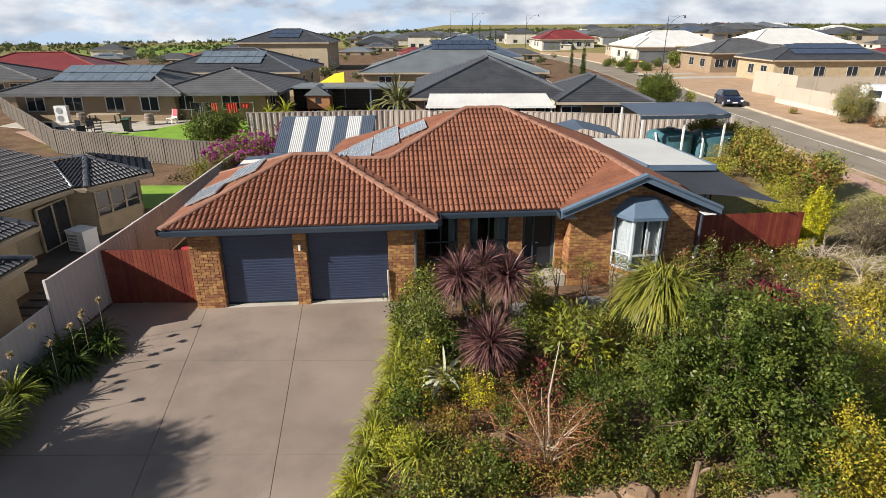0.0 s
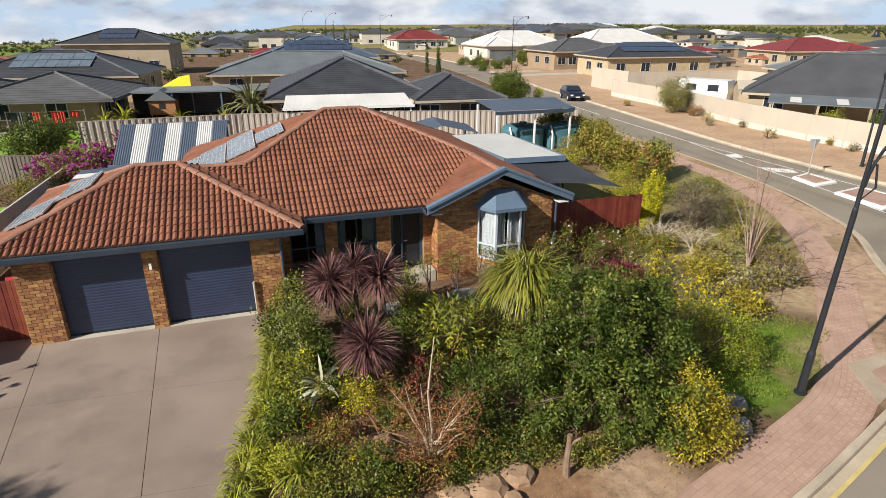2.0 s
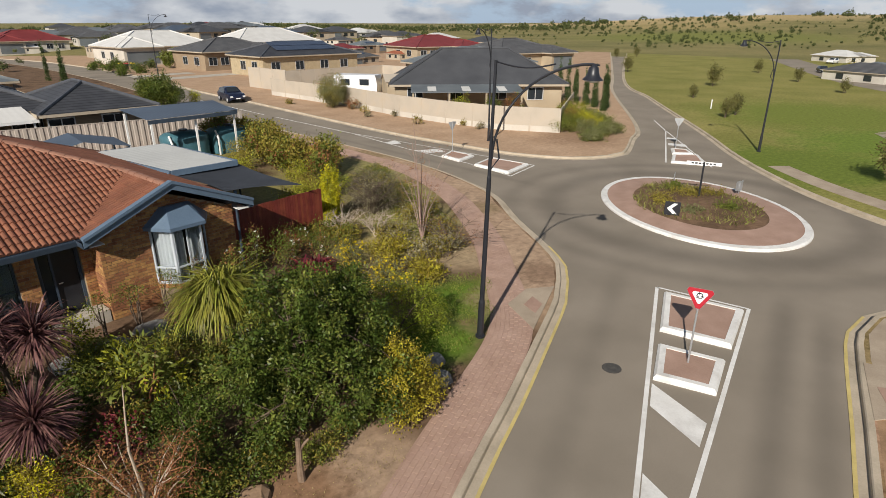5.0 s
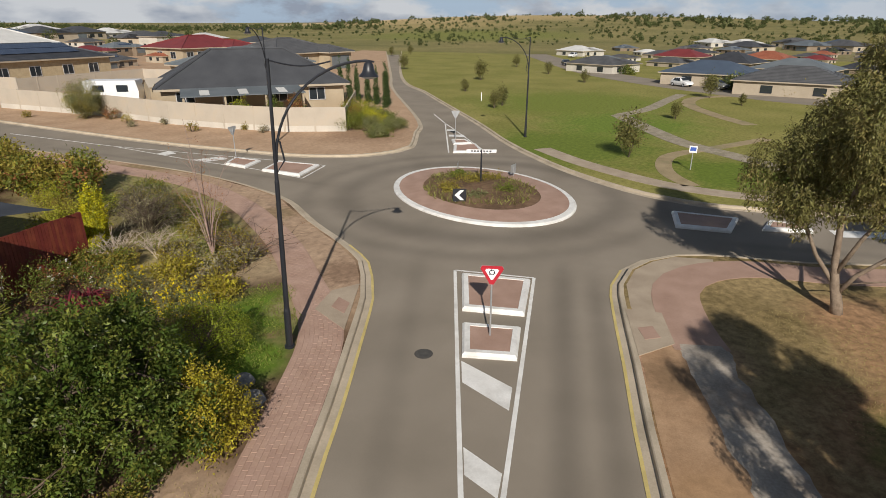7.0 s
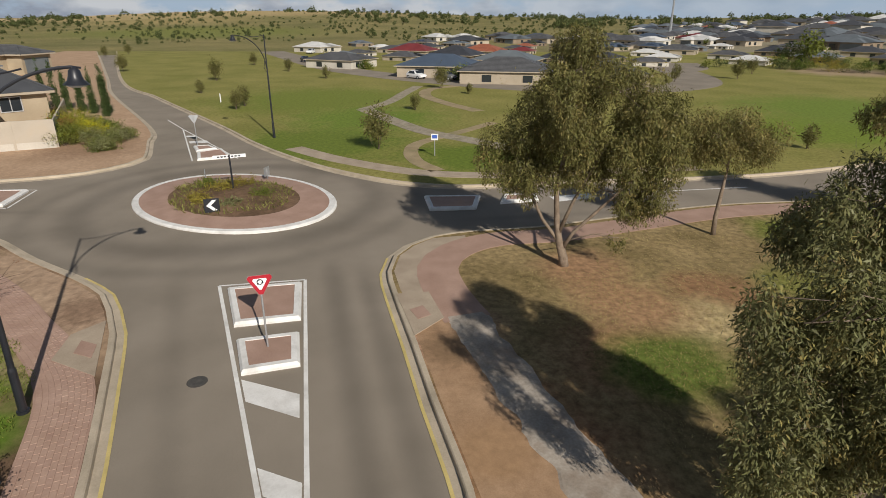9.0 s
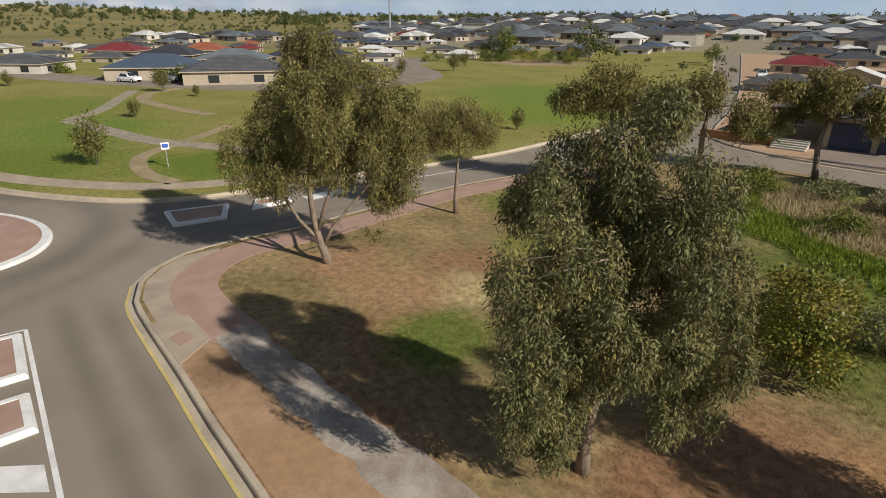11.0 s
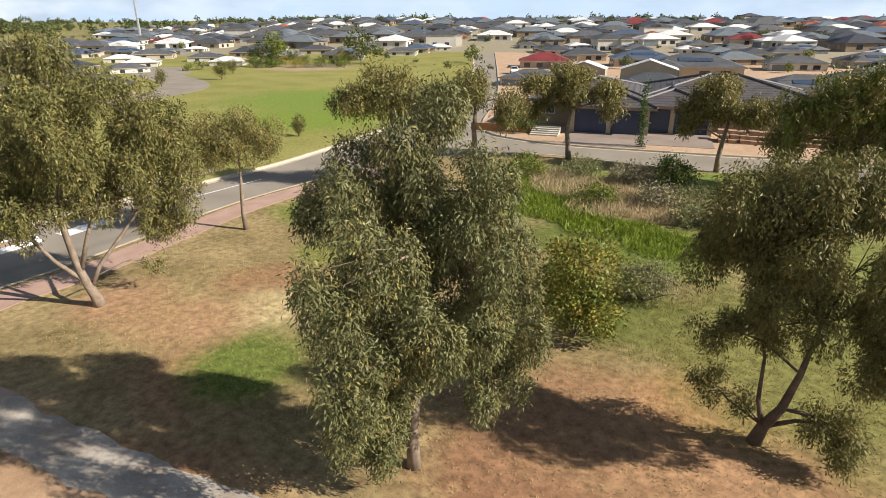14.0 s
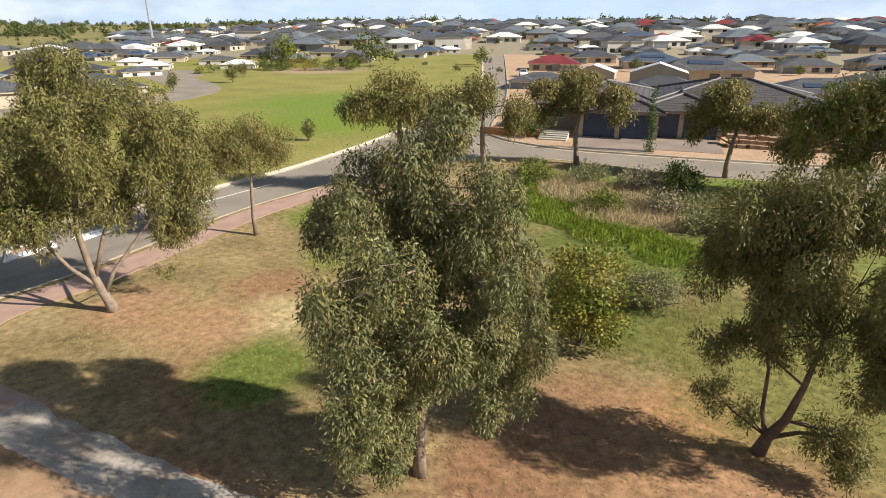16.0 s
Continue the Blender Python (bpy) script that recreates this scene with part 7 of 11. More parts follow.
def car(m, paint_mat, label):
    t = thing("car", m, label, "car", "parked cars")
    sec = [  # along, half width low, half width top, z low, z top
        (-2.05, 0.70, 0.62, 0.38, 0.72), (-1.9, 0.82, 0.72, 0.28, 0.98), (-1.4, 0.86, 0.70, 0.25, 1.36), (-0.6, 0.87, 0.64, 0.25, 1.48), (0.2, 0.87, 0.64, 0.25, 1.46),
        (0.85, 0.87, 0.78, 0.25, 1.02), (1.6, 0.84, 0.74, 0.27, 0.90), (1.95, 0.78, 0.66, 0.32, 0.74), (2.05, 0.66, 0.58, 0.40, 0.62)]
    g, n = Geo(), 10
    for y, wl_, wt, z0, z1 in sec:
        belt = min(z1, 0.92)
        g.v += [(-wl_ * 0.9, y, z0), (-wl_, y, (z0 + belt) / 2), (-wl_ * 0.97, y, belt), (-wt, y, z1 - 0.05), (-wt * 0.8, y, z1), (wt * 0.8, y, z1), (wt, y, z1 - 0.05), (wl_ * 0.97, y, belt), (wl_, y, (z0 + belt) / 2), (wl_ * 0.9, y, z0)]
    for i in range(len(sec) - 1):
        g.f += [(i * n + j, i * n + j + 1, (i + 1) * n + j + 1, (i + 1) * n + j) for j in range(n - 1)]
    g.f += [tuple(range(n)), tuple((len(sec) - 1) * n + j for j in reversed(range(n)))]
    g.obj("body", paint_mat, t)
    for s in (-1, 1):
        Geo().add([(s * 0.86, -1.3, 0.95), (s * 0.86, 0.55, 0.95), (s * 0.665, 0.12, 1.40), (s * 0.66, -1.1, 1.40), (s * 0.80, -1.3, 0.95), (s * 0.80, 0.55, 0.95), (s * 0.60, 0.12, 1.40), (s * 0.60, -1.1, 1.40)], [(0, 1, 2, 3), (4, 7, 6, 5), (0, 4, 5, 1), (2, 6, 7, 3)]).obj("side_window", GLASS, t)
        Geo().box(s * 0.62 - 0.12, 1.93, 0.58, s * 0.62 + 0.12, 2.06, 0.72).obj("headlight", CURTAIN, t, "clear headlight")
        Geo().box(s * 0.62 - 0.1, -2.07, 0.62, s * 0.62 + 0.1, -1.96, 0.8).obj("tail_light", REDPLASTIC, t)
        for y in (-1.3, 1.28):
            w = Geo().tube([(s * 0.70, y, 0.31), (s * 0.88, y, 0.31)], [0.31, 0.31], 18).obj("wheel", BLACKSTEEL, t)
            Geo().tube([(s * 0.86, y, 0.31), (s * 0.895, y, 0.31)], [0.19, 0.17], 12).obj("rim", ALUM, w)
    Geo().add([(-0.66, 0.86, 1.06), (0.66, 0.86, 1.06), (0.54, 0.24, 1.46), (-0.54, 0.24, 1.46), (-0.66, 0.80, 1.0), (0.66, 0.80, 1.0), (0.54, 0.2, 1.42), (-0.54, 0.2, 1.42)], [(0, 1, 2, 3), (7, 6, 5, 4), (0, 4, 5, 1), (3, 2, 6, 7)]).obj("windscreen", GLASS, t)
    Geo().box(-0.22, 2.04, 0.42, 0.22, 2.075, 0.52).obj("number_plate", WHITESIGN, t)
    return t


CARNAVY = surface("dark_blue_car_paint", (0.008, 0.012, 0.03), (0.014, 0.02, 0.045), rough=0.2, bump=0, spec=0.7)
CARWHITE = surface("white_car_paint", (0.7, 0.7, 0.7), (0.8, 0.8, 0.8), rough=0.25, bump=0)
CARGREY = surface("grey_car_paint", (0.12, 0.125, 0.13), (0.17, 0.175, 0.18), rough=0.25, bump=0)
car(Matrix.Translation((28.3, 58.9, ROAD_Z)) @ Matrix.Rotation(radians(172), 4, "Z"), CARNAVY, "dark blue hatchback parked at the kerb")
car(Matrix.Translation((48.6, 35.4, 0.0)) @ Matrix.Rotation(radians(120), 4, "Z"), CARWHITE, "white car parked between cypresses beside the house")


# ---- plants ----
def plant_base(name, x, y, label, category, group="", z=0.0):
    return thing(name, Matrix.Translation((x, y, z)), label, category, group)


def shrub(x, y, blobs, material, label, clumps=90, per=10, spread=0.07, size=0.075, aspect=0.5, droop=0.0, seed=0, stem=DARKBARK, flowers=None, name="shrub", category="shrub", group="", stems=7, shell=0.45, hang=1.0, extra=None):
    """A bush: stems from the ground into ellipsoids (dx, dy, z, rx, ry, rz) of leaf clumps; flowers: (material, count, size); extra: a second leaf material and its share."""
    rng = np.random.default_rng(seed + int(abs(x) * 131 + abs(y) * 17))
    t = plant_base(name, x, y, label, category, group)
    clumps, per, size = max(12, int(clumps * 0.62)), int(per * 2.25), size * 0.85
    cc, leaves = clump_leaves(blobs, clumps, per, spread, size, rng, droop, 0.6, aspect, hang, shell)
    flat = leaves.reshape(-1, 3)
    if extra:
        k = int(len(leaves) * extra[1])
        idx = rng.permutation(len(cc))
        order = np.concatenate([np.arange(per) + i * per for i in idx])
        leaves = leaves[order]
        tagged(quads("foliage_tint", leaves[:k].reshape(-1, 3), k, extra[0], t), kind="stuff")
        leaves = leaves[k:]
        flat = leaves.reshape(-1, 3)
    tagged(quads("foliage", flat, len(leaves), material, t), kind="stuff")
    g = Geo()
    for k in range(stems):
        c = cc[k * len(cc) // max(1, stems)]
        a = rng.uniform(-0.08, 0.08, 2)
        mid = (a[0] + c[0] * 0.45 + rng.normal() * 0.05, a[1] + c[1] * 0.45 + rng.normal() * 0.05, c[2] * 0.55)
        g.tube([(a[0], a[1], -0.03), mid, tuple(c)], [0.022, 0.016, 0.006], 5)
    tagged(g.obj("branching", stem, t), kind="stuff")
    if flowers:
        fm, fc, fs = flowers
        pick = cc[rng.integers(0, len(cc), fc)]
        c = np.repeat(pick + rng.normal(size=pick.shape) * 0.06 + np.array([0, 0, 0.06]), 6, 0)
        d = rng.normal(size=c.shape)
        d[:, 2] += 0.5
        L = np.full(len(c), fs)
        quads("blossom", leaf_corners(c, d, L, L * 0.8, rng).reshape(-1, 3), len(c), fm, t)
    return t


def dome(r, h, n=1, seed=0):
    """Blobs of a rounded bush."""
    rng = random.Random(seed)
    out = [(0, 0, h * 0.52, r * 0.8, r * 0.8, h * 0.48)]
    for _ in range(n):
        a, k = rng.uniform(0, 6.28), rng.uniform(0.35, 0.6)
        out.append((r * k * math.cos(a), r * k * math.sin(a), h * rng.uniform(0.35, 0.75), r * rng.uniform(0.4, 0.6), r * rng.uniform(0.4, 0.6), h * rng.uniform(0.2, 0.35)))
    return out


def strap_plant(x, y, heads, material, label, count=140, length=0.8, width=0.045, arch=0.5, seed=0, trunk=DARKBARK, name="cordyline", category="plant", group="", low=-0.35, old=None):
    """Rosettes of long arching leaves; heads: (dx, dy, z, scale)."""
    rng = np.random.default_rng(seed + int(abs(x) * 91 + abs(y) * 37))
    t = plant_base(name, x, y, label, category, group)
    for hx, hy, hz, sc in heads:
        n = count
        a = rng.uniform(0, 2 * np.pi, n)
        up = rng.uniform(low, 1.0, n)
        flat = np.sqrt(np.clip(1 - np.clip(up, -1, 1) ** 2, 0.02, 1))
        d = np.stack([np.cos(a) * flat, np.sin(a) * flat, up], 1)
        L = length * sc * rng.uniform(0.7, 1.15, n)
        base = np.array([hx, hy, hz]) + d * 0.04
        p1 = base + d * (L * 0.5)[:, None]
        d2 = d.copy()
        d2[:, 2] -= arch * rng.uniform(0.6, 1.4, n)
        d2 /= np.linalg.norm(d2, axis=1, keepdims=True)
        p2 = p1 + d2 * (L * 0.35)[:, None]
        d3 = d2.copy()
        d3[:, 2] -= arch * 0.8
        d3 /= np.linalg.norm(d3, axis=1, keepdims=True)
        p3 = p2 + d3 * (L * 0.2)[:, None]
        s = np.cross(d, np.array([0, 0, 1.0]) + rng.normal(size=(n, 3)) * 0.2)
        s /= np.linalg.norm(s, axis=1, keepdims=True) + 1e-9
        w = (width * sc * rng.uniform(0.7, 1.2, n))[:, None]
        co = []
        for (a0, w0), (a1, w1) in (((base, 0.35), (p1, 0.5)), ((p1, 0.5), (p2, 0.36)), ((p2, 0.36), (p3, 0.04))):
            q = np.stack([a0 - s * w * w0, a0 + s * w * w0, a1 + s * w * w1, a1 - s * w * w1], 1)
            co.append(q)
        co = np.concatenate(co, 0)
        co[:, :, 2] = np.maximum(co[:, :, 2], 0.03)
        quads("leaf_head", co.reshape(-1, 3), len(co), material, t)
        if hz > 0.3:
            Geo().tube([(hx * 0.3, hy * 0.3, -0.03), (hx * 0.8, hy * 0.8, hz * 0.6), (hx, hy, hz + 0.05)], [0.075, 0.06, 0.05], 8).obj("trunk", trunk, t)
    return t


def tree(x, y, trunk_pts, radii, blobs, material, label, clumps=700, per=26, spread=0.2, size=0.13, aspect=0.27, droop=0.9, seed=0, bark=BARK, shell=0.35, hang=1.5, limbs=26, name="tree", group="gum trees", extra=None, category="tree", lobe_count=11, forks=(), lobe=(0.36, 0.54)):
    """A tree: a tapered trunk through points, limbs into ellipsoids of hanging leaf sprays."""
    rng = np.random.default_rng(seed)
    t = plant_base(name, x, y, label, category, group)
    g = Geo().tube(trunk_pts, radii, 10)
    # each ellipsoid breaks into hanging lobes, whose skins carry the sprays of leaves
    lobes = []
    for b in blobs:
        for _ in range(lobe_count):
            d = rng.normal(size=3)
            d /= np.linalg.norm(d)
            k = rng.uniform(*lobe)
            o = rng.uniform(0.5, 0.85)
            lobes.append((b[0] + d[0] * o * b[3], b[1] + d[1] * o * b[4], b[2] + d[2] * o * b[5] - 0.08 * b[5], b[3] * k, b[4] * k, b[5] * k * 1.3))
    total = clumps * per
    cc, leaves = clump_leaves(lobes, total // 18, 18, spread * 0.5, size, rng, droop, 0.35, aspect, hang, 0.85, 0.06)
    per = 18
    tp = [Vector(p) for p in trunk_pts]
    for b in blobs:
        c = Vector(b[:3])
        s = min(tp[len(tp) // 3:], key=lambda p: (p - c).length)
        rr = radii[-1] * 0.85
        mid = s.lerp(c, 0.5) + Vector((rng.normal() * 0.15, rng.normal() * 0.15, 0.12 * (c - s).length))
        g.tube([s, mid, c], [rr, rr * 0.7, rr * 0.3], 7)
        own = [k for k in range(len(cc)) if sum(((cc[k][i] - b[i]) / b[3 + i]) ** 2 for i in range(3)) < 1.6]
        for k in own[:: max(1, len(own) // max(3, limbs // len(blobs) + 1))]:
            e = Vector(cc[k])
            m2 = mid.lerp(e, 0.5) + Vector((rng.normal() * 0.1, rng.normal() * 0.1, 0.1))
            g.tube([mid.lerp(c, rng.uniform(0, 1)), m2, e], [rr * 0.4, rr * 0.25, 0.008], 5)
    for pts in forks:
        g.tube(pts, [radii[1] * 0.5 * (1 - 0.7 * i / (len(pts) - 1)) for i in range(len(pts))], 8)
    g.obj("trunk", bark, t, "trunk and limbs", smooth=True)
    if extra:
        k = int(len(leaves) * extra[1])
        per_i = rng.permutation(len(cc))
        order = np.concatenate([np.arange(per) + i * per for i in per_i])
        leaves = leaves[order]
        tagged(quads("foliage_tint", leaves[:k].reshape(-1, 3), k, extra[0], t), kind="stuff")
        leaves = leaves[k:]
    tagged(quads("crown", leaves.reshape(-1, 3), len(leaves), material, t), kind="stuff")
    return t


# gum trees of the reserve
tree(6.5, -5.8, [(0, 0, -0.1), (0.05, -0.02, 0.6), (0.02, -0.1, 1.6), (-0.05, -0.15, 2.8), (-0.1, -0.2, 4.2), (-0.05, -0.25, 5.2)], [0.14, 0.11, 0.09, 0.075, 0.05, 0.03],
     [(-0.27, -0.30, 5.9, 0.95, 0.95, 0.66), (0.62, 0.68, 5.3, 0.85, 0.85, 0.8), (-0.72, -0.78, 4.9, 0.82, 0.82, 0.9), (-0.66, 1.78, 4.46, 0.75, 0.75, 0.9), (0.3, 1.1, 3.8, 0.8, 0.8, 0.95), (-0.7, -0.75, 3.5, 1.1, 1.1, 1.15), (-0.62, 1.58, 2.99, 0.72, 0.72, 0.9), (0.2, 0.95, 2.3, 0.7, 0.7, 0.9), (-1.0, -1.05, 1.8, 0.68, 0.68, 0.85),
      (0.0, 0.0, 4.5, 1.1, 1.1, 1.05), (0.1, 0.1, 3.0, 0.95, 0.95, 0.9), (-0.55, 0.5, 3.5, 0.8, 0.8, 0.9), (0.6, -0.55, 4.4, 0.85, 0.85, 0.9), (0.6, -0.55, 3.0, 0.75, 0.75, 0.8), (-0.25, 1.3, 2.0, 0.55, 0.55, 0.7), (0.1, 0.85, 1.35, 0.7, 0.7, 0.75), (0.2, 0.5, 0.95, 0.5, 0.5, 0.65), (0.1, 0.15, 1.9, 0.7, 0.7, 0.7), (-1.2, -1.2, 4.0, 0.75, 0.75, 0.9), (-1.15, -1.2, 2.9, 0.7, 0.7, 0.8), (-0.5, -0.55, 4.3, 0.85, 0.85, 0.8), (0.25, 0.35, 5.55, 0.8, 0.8, 0.6)],
     GUMGREY, "large weeping gum tree with grey-green hanging leaves", clumps=720, per=230, spread=0.11, size=0.080, seed=1, lobe_count=6, lobe=(0.27, 0.42), limbs=60, extra=(GUMYEL, 0.12), hang=1.8)
tree(17.8, -4.05, [(0, 0, -0.1), (-0.02, 0.05, 0.3), (0.02, 0.2, 0.8), (0.1, 0.32, 1.5), (0.15, 0.4, 2.6), (0.05, 0.15, 4.2), (0.0, 0.0, 5.6)], [0.19, 0.145, 0.12, 0.095, 0.08, 0.06, 0.03],
     [(0.0, 0.0, 6.35, 1.55, 1.5, 0.95), (0.42, 1.86, 3.95, 1.15, 1.1, 1.3), (0.3, 1.2, 5.3, 1.1, 1.1, 0.9), (-0.42, -1.6, 5.5, 0.95, 0.95, 1.05), (-0.39, -1.75, 3.5, 0.9, 0.9, 1.5), (-0.66, -2.9, 3.7, 0.68, 0.68, 1.4), (0.0, 0.2, 4.6, 1.3, 1.3, 0.95), (0.9, -0.3, 5.0, 1.1, 1.1, 1.0), (-0.9, 0.2, 5.2, 1.0, 1.0, 1.0), (0.45, 2.1, 2.75, 0.7, 0.65, 0.6), (-0.35, -1.6, 1.1, 0.32, 0.32, 0.35), (0.5, 1.0, 3.2, 0.7, 0.7, 0.5), (-0.2, -0.8, 4.5, 1.0, 1.0, 1.0), (-0.2, -0.9, 5.9, 0.9, 0.9, 0.8), (0.1, -0.6, 3.5, 0.7, 0.7, 0.6), (-0.5, -2.3, 4.6, 0.9, 0.9, 1.0), (-0.6, -2.6, 2.9, 0.75, 0.75, 1.0), (-0.45, -1.9, 2.3, 0.65, 0.65, 0.8), (0.1, 0.5, 3.3, 0.9, 0.9, 0.65), (-0.15, -0.7, 2.95, 0.7, 0.7, 0.55), (0.4, 1.3, 2.6, 0.6, 0.6, 0.5)],
     GUM, "spreading gum tree with a pale forked trunk beside the road", clumps=640, per=170, spread=0.14, size=0.104, seed=2, lobe_count=8, lobe=(0.27, 0.42), limbs=50, forks=([(0.0, 0.12, 0.55), (-0.1, -0.2, 1.2), (-0.25, -0.9, 2.0), (-0.35, -1.6, 2.8), (-0.5, -2.4, 3.4)], [(0.02, 0.2, 0.8), (0.25, 0.75, 1.5), (0.4, 1.3, 2.6), (0.4, 1.7, 3.6)], [(0.05, 0.25, 1.1), (-0.1, -0.1, 2.2), (-0.3, -0.7, 3.6), (-0.4, -1.4, 5.0)]), extra=(GUMYEL, 0.18))
tree(20.75, -10.25, [(0, 0, -0.1), (0.0, 0.03, 0.7), (-0.05, 0.0, 1.6), (0.0, -0.1, 2.6)], [0.10, 0.085, 0.07, 0.03],
     [(0.1, 0.2, 4.0, 1.2, 1.1, 0.72), (-0.2, -0.9, 3.5, 0.95, 0.95, 0.65), (0.5, 1.2, 3.4, 0.95, 0.95, 0.7), (0.1, 0.2, 3.15, 1.05, 1.05, 0.6)], GUMYEL, "young gum tree with a bronze-green crown", clumps=230, per=120, spread=0.17, size=0.095, seed=3, extra=(GUM, 0.5))
tree(2.24, -10.8, [(0, 0, -0.1), (-0.12, 0.05, 0.45), (-0.35, 0.12, 1.0), (-0.5, 0.1, 1.8), (-0.6, 0.0, 2.8)], [0.15, 0.11, 0.08, 0.055, 0.03],
     [(0.68, 0.12, 4.75, 1.0, 1.0, 0.82), (0.68, 0.12, 3.55, 1.05, 1.0, 1.05), (-1.0, -0.18, 4.1, 1.1, 1.1, 1.3), (-0.2, 0.0, 4.7, 1.0, 1.0, 0.9), (-2.2, -0.3, 3.4, 1.0, 1.0, 1.1), (-0.3, 0.3, 3.4, 1.0, 1.0, 0.8), (0.89, 0.16, 1.04, 0.38, 0.38, 0.36), (-1.09, -0.19, 0.85, 0.55, 0.5, 0.5), (-1.5, 0.1, 0.6, 0.35, 0.35, 0.32), (1.05, 0.19, 2.3, 0.45, 0.45, 0.5), (-1.6, 0.0, 2.6, 0.75, 0.75, 0.6), (0.35, 0.15, 2.4, 0.5, 0.5, 0.4), (0.3, 0.1, 0.85, 0.28, 0.28, 0.25)],
     GUM, "leaning gum tree with low hanging branches", clumps=580, per=180, spread=0.12, size=0.084, seed=4, lobe_count=8, lobe=(0.27, 0.42), limbs=44, forks=([(-0.12, 0.05, 0.35), (0.05, 0.1, 1.0), (0.1, 0.1, 1.9), (0.5, 0.1, 3.2)], [(-0.12, 0.05, 0.45), (-0.6, 0.0, 0.8), (-1.1, -0.15, 0.9)]), extra=(GUMYEL, 0.2), bark=DARKBARK)
tree(18.35, -29.7, [(0, 0, -0.1), (0.1, 0.0, 0.8), (0.2, 0.1, 1.7), (0.0, 0, 3.0)], [0.2, 0.15, 0.12, 0.06],
     [(0.3, 0.2, 4.9, 1.5, 1.4, 0.6), (-1.4, -1.0, 4.0, 1.0, 1.0, 0.65), (1.6, 1.2, 4.2, 1.1, 1.1, 0.6), (0.2, 0.2, 3.8, 1.3, 1.3, 0.6), (-2.0, -1.2, 3.0, 0.7, 0.7, 0.5), (1.9, 1.3, 3.1, 0.8, 0.8, 0.5)], GUMYEL, "gum tree with a pale forked trunk beside the street", clumps=180, per=110, spread=0.27, size=0.19, seed=5, extra=(GUM, 0.4), hang=1.0)
tree(10.8, -32.4, [(0, 0, -0.1), (0.0, 0.05, 0.8), (-0.1, 0.1, 1.8), (-0.2, 0, 2.8)], [0.17, 0.14, 0.11, 0.06],
     [(0.2, 0.2, 4.3, 1.3, 1.3, 0.6), (1.3, 0.8, 3.3, 1.0, 1.0, 0.7), (-1.4, -0.4, 3.4, 1.0, 1.0, 0.6), (0.0, 0.2, 3.3, 1.1, 1.1, 0.6), (1.7, 1.0, 2.3, 0.6, 0.6, 0.5)], GUMYEL, "gum tree with a rounded olive crown beside the street", clumps=172, per=110, spread=0.27, size=0.19, seed=6, extra=(GUM, 0.4), hang=1.0)
tree(4.6, -31.5, [(0, 0, -0.1), (0.0, 0.05, 1.0), (0.1, 0.1, 2.4), (0.1, 0, 3.8)], [0.26, 0.2, 0.16, 0.08],
     [(0.4, 0.2, 5.0, 1.7, 1.6, 0.9), (2.2, 1.0, 3.7, 1.3, 1.3, 0.9), (-2.0, -0.5, 4.4, 1.3, 1.3, 0.9), (0.2, 0.2, 3.4, 1.6, 1.5, 0.9), (-3.4, -0.5, 4.0, 1.2, 1.2, 0.9), (2.6, 1.0, 2.3, 0.9, 0.9, 0.7), (-1.6, 0.0, 2.6, 1.2, 1.1, 0.8), (0.6, 0.5, 2.0, 0.9, 0.9, 0.6)], MIDGREEN, "broad leafy gum tree beside the street", clumps=330, per=110, spread=0.28, size=0.2, seed=7, extra=(GUMYEL, 0.45))
tree(21.4, -18.7, [(0, 0, -0.1), (0.0, 0.05, 1.2), (0.1, 0.1, 2.6), (0.1, 0, 4.2)], [0.22, 0.17, 0.13, 0.06],
     [(0.2, 0.2, 4.9, 1.4, 1.4, 0.75), (-1.6, -1.4, 4.2, 1.2, 1.2, 0.75), (1.5, 1.3, 4.1, 1.1, 1.1, 0.7), (0.0, 0.0, 3.9, 1.2, 1.2, 0.7)], GUMYEL, "gum tree with a yellow-green crown beside the road", clumps=140, per=110, spread=0.25, size=0.17, seed=8, extra=(GUM, 0.5))
tree(18.6, -21.6, [(0, 0, -0.1), (0.0, 0.05, 1.2), (0.1, 0.1, 2.6), (0.1, 0, 4.0)], [0.2, 0.15, 0.12, 0.06],
     [(0.2, 0.2, 4.8, 1.1, 1.1, 0.65), (-1.2, -1.0, 3.9, 1.0, 1.0, 0.7), (0.9, 0.7, 3.8, 0.9, 0.9, 0.6)], GUM, "gum tree with an olive crown beside the road", clumps=100, per=110, spread=0.25, size=0.17, seed=9, extra=(GUMYEL, 0.3))
shrub(6.9, -11.9, [(0, 0, 1.9, 1.0, 1.0, 1.0), (0.3, 0.2, 1.1, 0.8, 0.8, 0.8), (-0.5, -0.1, 0.8, 0.6, 0.6, 0.6)], MIDGREEN, "rounded olive-green tree lucerne bush", clumps=460, per=16, spread=0.13, size=0.11, seed=2, group="bushes in the reserve", extra=(OLIVE, 0.35))
shrub(6.6, -15.1, dome(1.0, 1.15, 4, 5), GREYGREEN, "rounded grey-green saltbush in the reserve", clumps=260, per=14, spread=0.1, size=0.08, group="bushes in the reserve", extra=(DRYLEAF, 0.35))
shrub(11.0, -27.2, dome(1.2, 1.5, 4, 6), GREEN, "dark green rounded bush", clumps=170, per=14, spread=0.14, size=0.13, group="bushes in the reserve")
